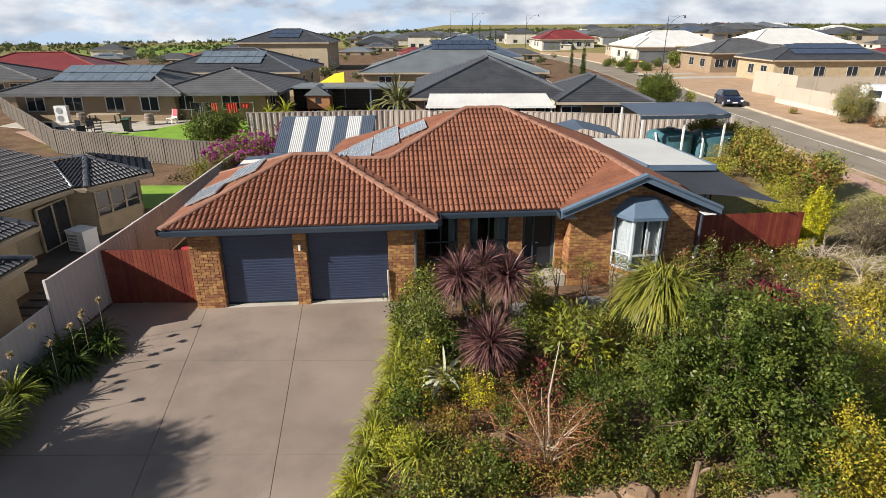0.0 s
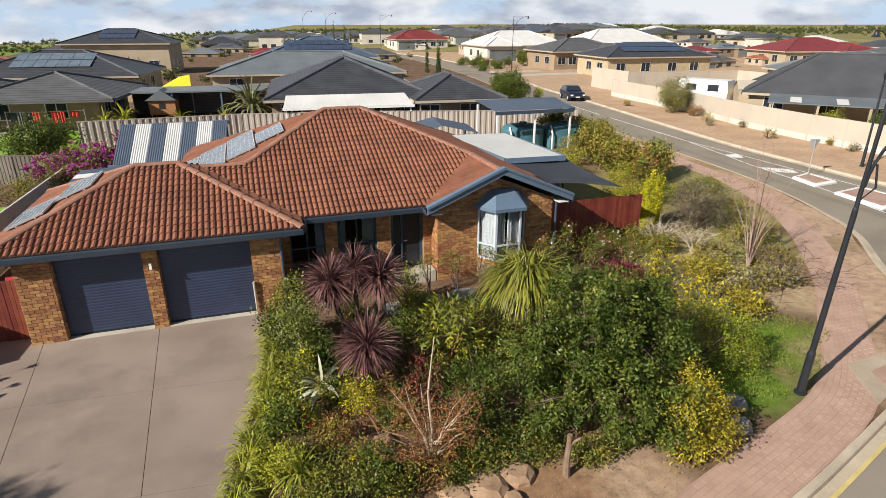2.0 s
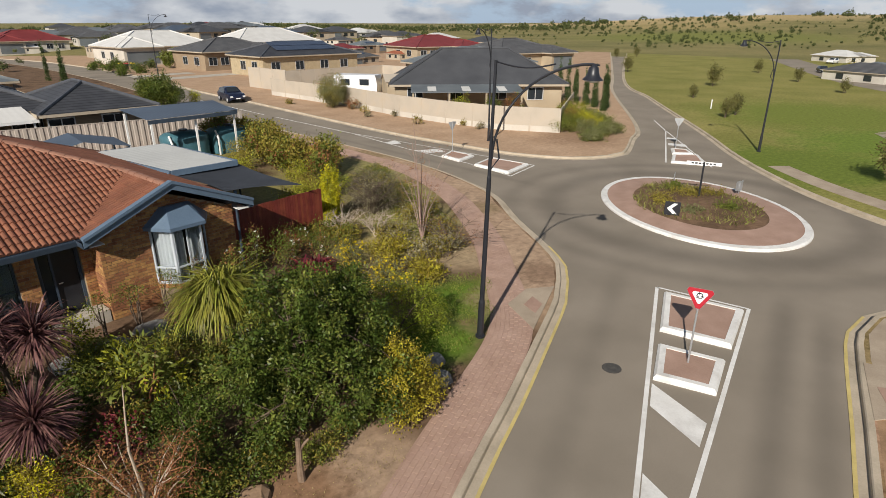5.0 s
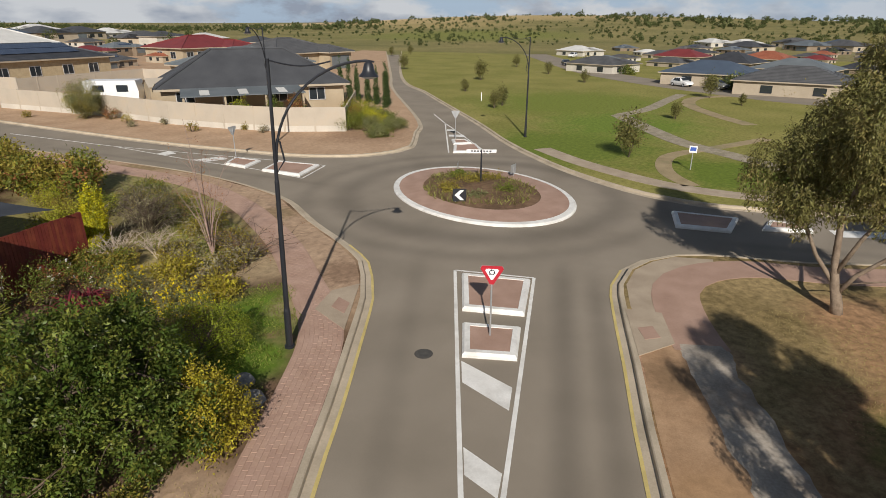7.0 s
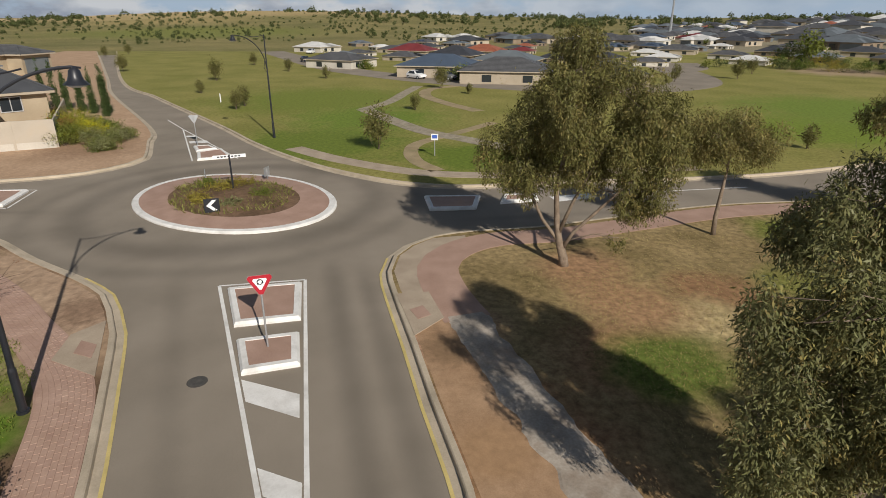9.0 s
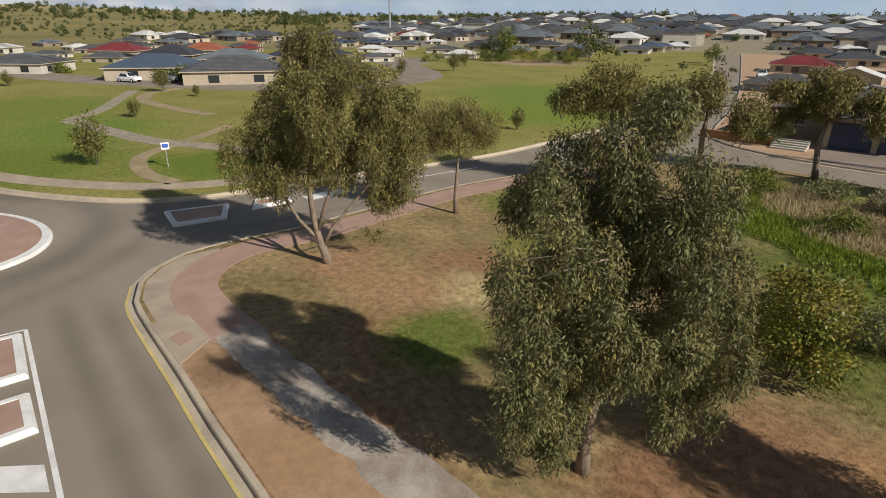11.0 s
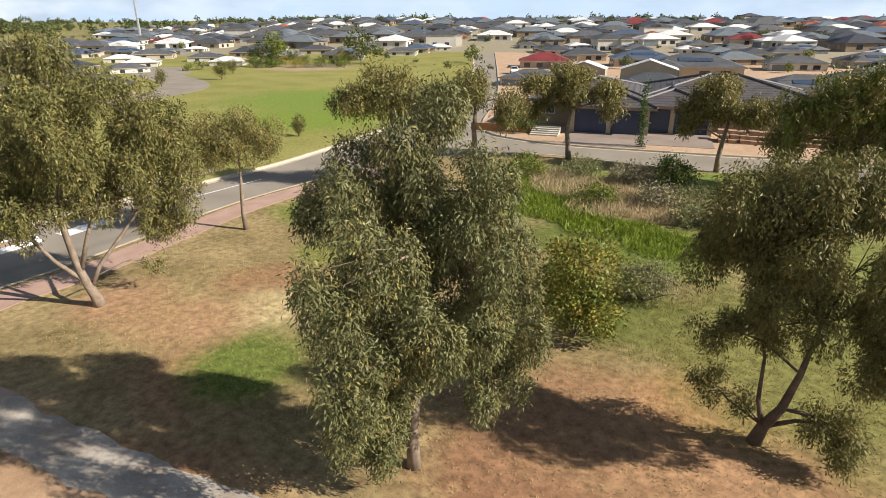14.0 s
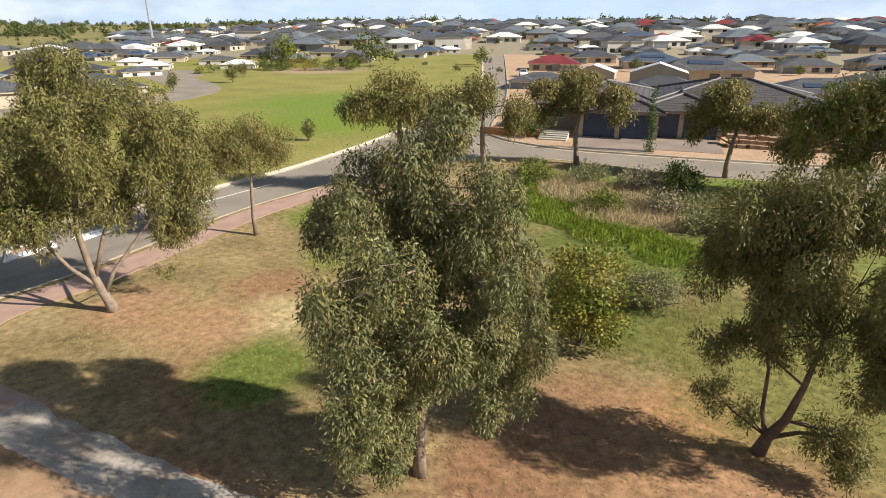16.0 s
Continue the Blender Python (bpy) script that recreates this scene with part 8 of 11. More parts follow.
for k, (x, y, r, h, m_) in enumerate(((15.6, -26.6, 1.3, 0.9, GREYGREEN), (17.5, -24.5, 1.1, 0.8, MIDGREEN), (9.0, -25.2, 1.5, 0.8, GREYGREEN), (13.0, -27.0, 1.3, 1.0, DRYLEAF), (10.4, -24.4, 1.3, 0.9, DRYLEAF), (8.2, -22.8, 1.1, 0.7, GREYGREEN), (12.6, -22.6, 1.2, 0.8, MIDGREEN), (18.6, -26.0, 1.2, 0.8, MIDGREEN))):
    shrub(x, y, dome(r, h, 3, k), m_, "low scrubby bush in the drainage swale", clumps=110, per=12, spread=0.14, size=0.13, group="bushes in the reserve")


def blades(name, label, spots, material, count, height, width, lean=0.35, seed=0):
    """Loose grass over round spots (x, y, radius)."""
    rng = np.random.default_rng(seed)
    area = np.array([s[2] ** 2 for s in spots])
    pick = rng.choice(len(spots), size=count, p=area / area.sum())
    s = np.array([q[:3] for q in spots])[pick]
    a, r = rng.uniform(0, 2 * np.pi, count), np.sqrt(rng.random(count)) * s[:, 2]
    c = np.stack([s[:, 0] + r * np.cos(a), s[:, 1] + r * np.sin(a), np.full(count, 0.0)], 1)
    d = rng.normal(size=(count, 3)) * lean
    d[:, 2] = 1.0
    L = height * rng.uniform(0.5, 1.3, count)
    ob = quads(name, leaf_corners(c, d, L, np.full(count, width), rng).reshape(-1, 3), count, material)
    return tagged(ob, label, "grass", kind="stuff")


blades("swale_grass", "bright green long grass in the swale", [(8.0, -19.8, 1.5), (13.6, -20.8, 1.7), (10.8, -19.9, 1.4), (15.8, -22.0, 1.4), (12.2, -20.3, 1.2), (17.2, -23.0, 1.1), (9.4, -20.6, 1.0)], leaf("bright_grass_blade", (0.115, 0.155, 0.014), (0.23, 0.285, 0.03), 0.6, 0.35, 0.3), 9000, 0.24, 0.035, 0.6, seed=1)
blades("dry_reeds", "dry straw-coloured reeds in the swale", [(12.0, -21.9, 1.3), (14.9, -24.2, 1.9), (11.9, -23.7, 1.8), (9.7, -22.8, 1.2), (16.6, -25.6, 1.5), (13.4, -25.2, 1.8)], REED, 6500, 0.4, 0.03, 0.6, seed=2)
blades("dry_grass", "short dry grass tufts on the reserve", [(14, -7, 4.0), (9.5, -7.5, 3.2), (6, -9, 3.5), (3, -12, 3.5), (17, -9, 4), (12, -12, 4), (15.5, -3.5, 2)], STRAWBLADE, 36000, 0.06, 0.014, 0.9, seed=3)
blades("green_grass", "short green grass on the reserve", [(11.9, -5.5, 1.2), (8.5, -9.5, 1.0), (6, -14.2, 2.4), (2, -15, 4), (9, -15, 3), (21, -13.5, 1.4), (7, -17, 2.5), (16, -13, 3)], leaf("olive_grass_blade", (0.14, 0.145, 0.035), (0.28, 0.26, 0.08), 0.6, 0.3, 0.3), 28000, 0.065, 0.014, 0.7, seed=4)
blades("garden_tufts", "dry grass tufts on the bare garden edge", [(4.6, 7.1, 1.2), (5.6, 7.3, 0.8), (3.4, 6.9, 0.8)], STRAWBLADE, 900, 0.05, 0.010, 1.2, seed=15)
blades("garden_grass", "green lawn grass beside the footpath", [(10.9, 9.9, 0.9), (9.4, 9.0, 0.6), (8.0, 8.2, 0.5), (12.2, 11.0, 0.8), (15, 17, 1.8), (14, 15, 1)], GRASSBLADE, 9000, 0.08, 0.016, 0.7, seed=5)
blades("roundabout_grass", "olive ground cover in the roundabout bed", [(25.4, 9.4, 2.6), (26.9, 11.0, 1.5), (24.4, 7.9, 1.2)], leaf("olive_blade", (0.12, 0.13, 0.03), (0.26, 0.23, 0.08), 0.7, 0.4, 0.2), 4500, 0.26, 0.05, 0.9, seed=6)
for k, (x, y, r, h, m_) in enumerate(((26.2, 10.4, 0.8, 0.5, OLIVE), (24.5, 10.6, 0.6, 0.45, OLIVE), (25.5, 8.2, 0.55, 0.4, MIDGREEN), (27.3, 9.6, 0.7, 0.45, OLIVE), (24.0, 9.0, 0.5, 0.3, GREYGREEN), (27.0, 11.2, 0.5, 0.45, MIDGREEN))):
    shrub(x, y, dome(r, h, 2, k), m_, "low spreading shrub in the roundabout bed", clumps=70, per=10, spread=0.09, size=0.09, group="roundabout planting")

# front garden: purple cordylines
strap_plant(1.0, 12.9, [(-0.62, 0.0, 1.72, 1.0), (-0.02, 0.25, 1.85, 0.92), (0.58, 0.0, 1.72, 1.0)], PURPLE, "tall purple cordyline with three spiky heads", count=430, length=0.74, width=0.034, arch=0.4, low=-0.65, group="cordylines")
strap_plant(1.0, 10.9, [(0, 0, 1.05, 1.0)], PURPLE, "purple cordyline with one broad spiky head", count=520, length=0.74, width=0.03, arch=0.35, low=-0.6, group="cordylines")
strap_plant(5.4, 12.6, [(-0.15, 0, 1.3, 1.1), (0.3, 0.15, 1.15, 1.0)], leaf("olive_gold_strap_leaf", (0.10, 0.115, 0.014), (0.31, 0.295, 0.05), 0.45, 0.35, 0.2), "large yellow-green strap-leaved cordyline", count=860, length=1.35, width=0.034, arch=1.2, low=0.1, group="cordylines")
strap_plant(8.6, 13.1, [(0, 0, 0.35, 0.9)], STRAP, "yellow-green strap-leaved plant behind the green tree", count=240, length=0.95, width=0.035, arch=1.0, low=0.15, group="cordylines")
strap_plant(8.9, 14.4, [(-0.3, 0, 0.3, 0.95), (0.3, 0.1, 0.3, 0.9)], MAROON, "maroon strap-leaved cordyline clump", count=230, length=0.9, width=0.05, arch=1.1, low=0.15, group="cordylines")
strap_plant(4.9, 14.0, [(0, 0, 0.4, 0.8)], PURPLE, "purple strap-leaved plant beside the bay window", count=120, length=0.8, width=0.035, arch=0.5, low=0.1, group="cordylines")
strap_plant(0.02, 10.75, [(0, 0, 0.28, 0.7)], PALEAGAVE, "pale variegated agave with stiff leaves", count=27, length=0.85, width=0.12, arch=0.55, low=0.1, name="agave")
rngp = random.Random(5)
for k in range(19):
    y = 14.0 - k * 0.42
    x = -1.12 - max(0, 11 - y) * 0.12 + rngp.uniform(-0.06, 0.06)
    strap_plant(x, y, [(0, 0, 0.05, 1.0)], STRAP if k % 3 else LIME, "lime-green border grass along the driveway edge", count=90, length=0.5 + 0.1 * (k % 2), width=0.022, arch=0.9, low=0.25, seed=k, name="border_grass", group="border grass")
strap_plant(-0.45, 8.3, [(0, 0, 0.1, 1.0)], STRAP, "arching green flax clump", count=120, length=0.7, width=0.035, arch=0.9, low=0.2, name="flax")
for k, (x, y, s) in enumerate(((-8.85, 12.6, 1.0), (-8.95, 11.9, 1.1), (-8.5, 11.4, 1.0), (-8.9, 10.9, 1.0), (-8.75, 12.9, 0.9), (-8.2, 12.2, 0.8))):
    strap_plant(x, y, [(0, 0, 0.08, s)], GREEN, "dark green agapanthus clump beside the fence", count=110, length=0.75, width=0.045, arch=0.9, low=0.15, seed=k, name="agapanthus", group="agapanthus")
for k, (x, y, h) in enumerate(((-8.75, 9.9, 0.45), (-8.45, 8.7, 0.55), (-8.7, 7.8, 0.5), (-8.6, 9.2, 0.3))):
    strap_plant(x, y, [(0, 0, h, 0.8)], MIDGREEN if k % 2 else STRAP, "green yucca rosette beside the driveway", count=150, length=0.7, width=0.045, arch=0.4, seed=k, name="yucca", group="yuccas")
for k in range(10):
    x, y = -8.9 + rngp.uniform(-0.35, 0.5), 9.4 + k * 0.36
    t = plant_base("seed_head", x, y, "dry pale agapanthus seed head on a thin stalk", "flower", "seed heads")
    hgt = rngp.uniform(1.05, 1.35)
    Geo().tube([(0, 0, 0), (0.04, 0.02, hgt)], [0.008, 0.006], 5).obj("stalk", TWIG, t)
    rg = np.random.default_rng(k)
    d = rg.normal(size=(60, 3))
    quads("head", leaf_corners(np.tile(np.array([[0.04, 0.02, hgt]]), (60, 1)), d, np.full(60, 0.10), np.full(60, 0.03), rg).reshape(-1, 3), 60, REED, t)

# front garden: shrubs
G = "front garden shrubs"
shrub(-0.45, 13.55, [(0, 0, 0.75, 0.5, 0.5, 0.7), (-0.1, 0, 1.35, 0.4, 0.4, 0.4)], MIDGREEN, "white-flowering rose bush beside the garage", clumps=190, per=10, spread=0.08, size=0.08, flowers=(WHITEPETAL, 12, 0.06), group=G, extra=(LIME, 0.25))
shrub(-0.42, 12.3, [(0, 0, 0.85, 0.6, 0.6, 0.75), (0.1, -0.3, 0.5, 0.5, 0.5, 0.45)], MIDGREEN, "tall leafy green shrub at the driveway edge", clumps=240, per=11, spread=0.08, size=0.08, group=G, extra=(GREYGREEN, 0.3))
shrub(-0.55, 11.1, dome(0.6, 0.95, 3, 1), MIDGREEN, "leafy green shrub at the driveway edge", clumps=170, per=11, spread=0.08, size=0.075, group=G, extra=(LIME, 0.35), flowers=(YELLOWPETAL, 4, 0.06))
shrub(-0.65, 9.8, dome(0.6, 0.8, 3, 2), GREEN, "green flowering shrub at the driveway edge", clumps=170, per=11, spread=0.08, size=0.075, group=G, extra=(LIME, 0.3), flowers=(REDPETAL, 3, 0.06))
shrub(0.05, 9.2, dome(0.5, 0.6, 2, 3), OLIVE, "olive-brown shrub in the front bed", clumps=130, per=10, spread=0.08, size=0.06, group=G, extra=(RUST, 0.4))
shrub(-0.8, 8.6, dome(0.55, 0.55, 2, 4), LIME, "lime-green low shrub at the driveway edge", clumps=120, per=10, spread=0.08, size=0.07, group=G)
shrub(0.25, 7.75, dome(0.85, 0.55, 4, 5), MIDGREEN, "low spreading green shrub in flower", clumps=260, per=10, spread=0.09, size=0.065, group=G, extra=(OLIVE, 0.25), flowers=(YELLOWPETAL, 3, 0.07))
shrub(-0.5, 7.3, dome(0.7, 0.5, 3, 6), GREEN, "low green shrub in the front bed", clumps=160, per=10, spread=0.09, size=0.07, group=G, extra=(LIME, 0.3))
shrub(0.7, 10.05, dome(0.5, 0.75, 2, 7), GOLD, "golden-green rounded garden shrub", clumps=150, per=10, spread=0.07, size=0.05, group=G, extra=(OLIVE, 0.45))
shrub(0.2, 11.6, dome(0.55, 0.9, 2, 8), GREEN, "dark leafy shrub between the cordylines", clumps=130, per=10, spread=0.08, size=0.08, group=G)
shrub(1.6, 9.6, dome(0.6, 0.6, 2, 9), RUST, "rust-stemmed low garden shrub", clumps=120, per=9, spread=0.09, size=0.07, group=G, extra=(MIDGREEN, 0.45))
shrub(1.75, 11.9, dome(0.6, 1.0, 2, 10), GREEN, "dark green shrub beside the cordylines", clumps=150, per=10, spread=0.09, size=0.09, group=G)
shrub(2.5, 12.9, dome(0.7, 1.05, 3, 11), MIDGREEN, "leafy green shrub before the porch", clumps=200, per=10, spread=0.09, size=0.08, group=G, extra=(LIME, 0.2))
shrub(2.55, 14.5, dome(0.5, 1.2, 2, 12), LIME, "lime-leaved shrub before the porch", clumps=120, per=9, spread=0.09, size=0.09, group=G, extra=(MIDGREEN, 0.4))
shrub(2.9, 11.35, [(0, 0, 1.15, 0.75, 0.75, 0.45), (0.3, 0.1, 0.7, 0.6, 0.6, 0.4)], MIDGREEN, "broad-leaved frangipani with bare stems below", clumps=90, per=9, spread=0.10, size=0.2, aspect=0.3, group=G, extra=(LIME, 0.3), stem=ORANGETWIG)
shrub(3.6, 12.5, dome(0.75, 0.95, 3, 13), OLIVE, "olive-yellow soft garden shrub", clumps=180, per=11, spread=0.1, size=0.06, group=G, extra=(MIDGREEN, 0.4))
shrub(4.3, 11.6, dome(0.75, 0.9, 3, 14), MIDGREEN, "green rounded garden shrub", clumps=190, per=11, spread=0.09, size=0.075, group=G, extra=(OLIVE, 0.3))
shrub(3.15, 9.9, dome(0.85, 1.0, 3, 15), GREEN, "dark green leafy shrub", clumps=230, per=11, spread=0.09, size=0.08, group=G)
shrub(2.3, 10.4, dome(0.5, 0.8, 2, 16), MAROON, "dark red-leaved garden shrub", clumps=90, per=9, spread=0.09, size=0.09, group=G, extra=(GREEN, 0.5))
shrub(2.85, 8.6, dome(0.75, 0.75, 3, 17), GREEN, "bright green leafy ground cover", clumps=220, per=11, spread=0.09, size=0.075, group=G, extra=(MIDGREEN, 0.4))
shrub(1.2, 7.9, dome(0.6, 0.4, 3, 18), OLIVE, "low olive ground cover", clumps=150, per=10, spread=0.09, size=0.06, group=G, extra=(GREEN, 0.5))
shrub(2.0, 8.2, dome(0.95, 0.9, 3, 19), OLIVE, "fine-twigged low shrub under the bare bush", clumps=170, per=8, spread=0.11, size=0.05, group=G, extra=(RUST, 0.45), stem=ORANGETWIG, stems=30)
shrub(6.2, 11.2, dome(0.9, 1.1, 3, 20), GREEN, "green shrub beside the green tree", clumps=200, per=11, spread=0.1, size=0.085, group=G)
DOMELEAF = leaf("bright_domed_bush_leaf", (0.15, 0.19, 0.014), (0.31, 0.345, 0.032), 0.5, 0.3, 0.15)
shrub(8.6, 10.2, [(0, 0, 0.55, 1.25, 1.2, 0.78), (0.35, -0.3, 0.62, 0.8, 0.8, 0.7), (-0.4, 0.3, 0.7, 0.8, 0.8, 0.66)], DOMELEAF, "low domed yellow-green bush beside the lamp post", clumps=1000, per=14, spread=0.06, size=0.048, group=G, extra=(MIDGREEN, 0.2), shell=0.88)
shrub(6.7, 7.55, [(0, 0, 0.55, 0.7, 0.65, 0.55), (0.3, 0.25, 0.95, 0.42, 0.42, 0.42), (-0.25, -0.1, 0.75, 0.45, 0.45, 0.45), (0.5, -0.1, 0.6, 0.4, 0.4, 0.4), (0.1, 0.45, 1.15, 0.3, 0.3, 0.35)], GOLDOLIVE, "golden-olive feathery bush beside the footpath", clumps=460, per=14, spread=0.07, size=0.065, group=G, extra=(OLIVE, 0.2), hang=1.6)
shrub(7.3, 9.2, dome(0.7, 0.8, 3, 23), MIDGREEN, "green bush beside the lawn", clumps=180, per=12, spread=0.09, size=0.065, group=G, extra=(GREEN, 0.5))
for k, (x, y, r, h) in enumerate(((10.2, 14.2, 0.7, 0.75), (9.8, 12.6, 0.7, 0.75), (10.2, 11.7, 0.6, 0.7), (10.9, 15.3, 0.6, 0.6), (10.7, 12.9, 0.6, 0.65))):
    shrub(x, y, dome(r, h, 2, 30 + k), GREYGREEN, "grey-green shrub covered in yellow flowers", clumps=150, per=10, spread=0.09, size=0.065, group=G, flowers=(YELLOWPETAL, 70, 0.055), extra=(OLIVE, 0.3))
for k, (x, y, h) in enumerate(((8.0, 16.3, 1.5), (7.2, 15.9, 1.3), (9.0, 16.2, 1.2), (9.7, 16.8, 1.2), (10.3, 16.0, 0.9), (6.6, 15.2, 1.0))):
    shrub(x, y, dome(0.55, h, 2, 40 + k), MIDGREEN, "rose bush with white blooms beside the house", clumps=110, per=9, spread=0.1, size=0.07, group=G, flowers=(WHITEPETAL, 7, 0.06), extra=(RUST, 0.2), stems=12)
for k, (x, y) in enumerate(((3.3, 15.3), (4.15, 15.4), (5.0, 15.5), (5.9, 15.6))):
    shrub(x, y, [(0, 0, 0.95, 0.32, 0.32, 0.28)], MIDGREEN, "small standard rose before the bay window", clumps=45, per=9, spread=0.08, size=0.06, group="standard roses", extra=(RUST, 0.25), stems=5)
for k, (x, y, r, h, m_, e_) in enumerate(((16.2, 19.6, 1.1, 0.6, MIDGREEN, OLIVE), (15.6, 16.9, 1.0, 0.5, OLIVE, DRYLEAF), (11.6, 16.6, 0.7, 0.6, OLIVE, MIDGREEN), (11.9, 14.3, 0.9, 0.75, OLIVE, GOLDOLIVE), (12.7, 13.4, 0.8, 0.6, DRYLEAF, OLIVE),
                                         (13.3, 15.6, 0.8, 0.5, DRYLEAF, OLIVE), (14.9, 15.0, 0.8, 0.4, OLIVE, DRYLEAF), (13.9, 13.6, 0.8, 0.4, DRYLEAF, OLIVE), (17.4, 20.6, 1.0, 0.5, MIDGREEN, OLIVE), (11.6, 12.2, 0.7, 0.5, OLIVE, GOLDOLIVE), (16.4, 17.9, 0.9, 0.4, MIDGREEN, OLIVE), (11.0, 17.6, 0.7, 0.7, MIDGREEN, OLIVE), (17.2, 22.4, 1.1, 0.6, OLIVE, MIDGREEN), (15.4, 22.4, 1.0, 0.7, MIDGREEN, LIME), (18.6, 23.4, 0.9, 0.5, MIDGREEN, OLIVE))):
    shrub(x, y, dome(r, h, 4, 50 + k), m_, "low scrubby olive-green shrub beside the footpath", clumps=int(230 * r), per=10, spread=0.11, size=0.10, group=G, extra=(e_, 0.4), stems=16, stem=TWIG, shell=0.3)
DARKSTRAND = leaf("brown_grey_strand", (0.075, 0.062, 0.042), (0.20, 0.17, 0.115), 0.8, 0.35, 0.1)
shrub(14.7, 18.7, [(0, 0, 0.85, 1.3, 1.2, 1.0), (-0.4, -0.3, 1.25, 0.7, 0.7, 0.65), (0.5, 0.2, 1.1, 0.8, 0.8, 0.7)], DARKSTRAND, "loose grey-brown tangle of leafless wisteria stems", clumps=420, per=7, spread=0.16, size=0.26, aspect=0.06, droop=0.7, group=G, extra=(DRYLEAF, 0.4), stems=34, stem=DARKBARK, shell=0.8)
rngh = random.Random(8)
for k in range(21):
    x, y = 16.9 + rngh.uniform(-0.9, 0.9), 25.2 + k * 0.64
    shrub(x, y, dome(rngh.uniform(0.8, 1.1), rngh.uniform(1.5, 2.2), 5, 70 + k), OLIVE if k % 2 else MIDGREEN, "olive and rust autumn hedge bush along the footpath", clumps=190, per=7, spread=0.13, size=0.16, group="hedge bushes", extra=(RUST if k % 4 == 0 else OLIVE, 0.28), stems=12, shell=0.5)
for k, (x, y, r, h) in enumerate(((13.2, 27.6, 1.1, 1.3), (14.2, 29.6, 1.0, 1.2), (15.5, 25.5, 0.9, 0.9), (16.0, 32.5, 1.2, 1.2), (13.4, 22.0, 1.0, 1.0), (14.6, 23.2, 0.8, 0.8), (12.2, 20.6, 0.8, 0.9))):
    shrub(x, y, dome(r, h, 3, 90 + k), LIME if k % 2 == 0 else OLIVE, "yellow-green bush in the side yard", clumps=130, per=11, spread=0.13, size=0.09, group="side yard bushes", extra=(OLIVE, 0.35))
# golden conifer
shrub(12.95, 19.3, [(0, 0, 0.6, 0.40, 0.40, 0.6), (0.05, 0, 1.2, 0.36, 0.36, 0.55), (0.1, 0, 1.75, 0.26, 0.26, 0.42), (-0.22, 0.05, 0.45, 0.26, 0.26, 0.42), (0.2, -0.15, 1.0, 0.22, 0.22, 0.45), (-0.12, -0.1, 1.45, 0.2, 0.2, 0.35)], GOLD, "bright golden upright conifer", clumps=620, per=14, spread=0.05, size=0.085, name="conifer", category="conifer", extra=(LIME, 0.45), hang=2.2, shell=0.75)


def bare_bush(x, y, height, spreadr, twigs, label, material, seed, tip=None, name="bare_shrub", leaves=0, leaf_mat=None, trunk_r=0.03):
    """A leafless bush: forked stems and fine twigs."""
    rng = random.Random(seed)
    t = plant_base(name, x, y, label, "shrub")
    g, g2, ends = Geo(), Geo(), []
    for k in range(twigs):
        a = rng.uniform(0, 6.28)
        r = spreadr * rng.uniform(0.3, 1.0)
        e = Vector((r * math.cos(a), r * math.sin(a), height * rng.uniform(0.45, 1.0) * (1.15 - 0.45 * r / spreadr)))
        m1 = Vector((e.x * 0.25 + rng.uniform(-0.05, 0.05), e.y * 0.25 + rng.uniform(-0.05, 0.05), e.z * 0.45))
        m2 = m1.lerp(e, 0.55) + Vector((rng.uniform(-0.08, 0.08), rng.uniform(-0.08, 0.08), 0.05))
        g.tube([(0, 0, -0.03), m1, m2, e], [trunk_r * 0.7, trunk_r * 0.5, trunk_r * 0.3, 0.004], 5)
        for _ in range(6):
            s = m1.lerp(e, rng.uniform(0.2, 1))
            q = s + Vector((rng.uniform(-1, 1), rng.uniform(-1, 1), rng.uniform(-0.1, 0.8))) * spreadr * 0.33
            g2.tube([s, s.lerp(q, 0.5) + Vector((0, 0, 0.03)), q], [0.008, 0.006, 0.002], 4)
            ends.append(tuple(q))
    tagged(g.obj("branching", material, t), kind="stuff")
    tagged(g2.obj("twig_mass", tip or material, t), kind="stuff")
    if leaves:
        rg = np.random.default_rng(seed)
        c = np.array(ends)[rg.integers(0, len(ends), leaves)] + rg.normal(size=(leaves, 3)) * 0.06
        L = np.full(leaves, 0.045)
        quads("sparse_foliage", leaf_corners(c, rg.normal(size=c.shape), L, L * 0.5, rg).reshape(-1, 3), leaves, leaf_mat, t)
    return t


shrub(-0.75, 13.1, dome(0.62, 1.25, 3, 61), GREEN, "white-flowering rose shrub at the driveway edge", clumps=220, per=10, spread=0.09, size=0.075, group=G, extra=(MIDGREEN, 0.4), flowers=(WHITEPETAL, 12, 0.05))
shrub(-0.5, 12.2, dome(0.6, 1.1, 3, 62), MIDGREEN, "leafy green shrub at the driveway edge", clumps=200, per=10, spread=0.09, size=0.075, group=G, extra=(GREEN, 0.5))
bb = bare_bush(1.85, 8.3, 1.5, 1.15, 24, "almost leafless crepe myrtle with pale stems and orange twigs", TWIG, 4, ORANGETWIG, leaves=2600, leaf_mat=RUST)
Geo().tube([(0, 0, -0.03), (0.02, 0.1, 0.7), (-0.03, 0.16, 1.4), (0.04, 0.2, 2.0), (0.1, 0.22, 2.5)], [0.03, 0.026, 0.02, 0.014, 0.006], 7).obj("leader", TWIG, bb, "pale upright stem")
bare_bush(13.9, 14.8, 4.9, 1.25, 14, "tall leafless young tree with a few rust leaves beside the footpath", PINKTWIG, 6, PINKTWIG, leaves=800, leaf_mat=RUST)
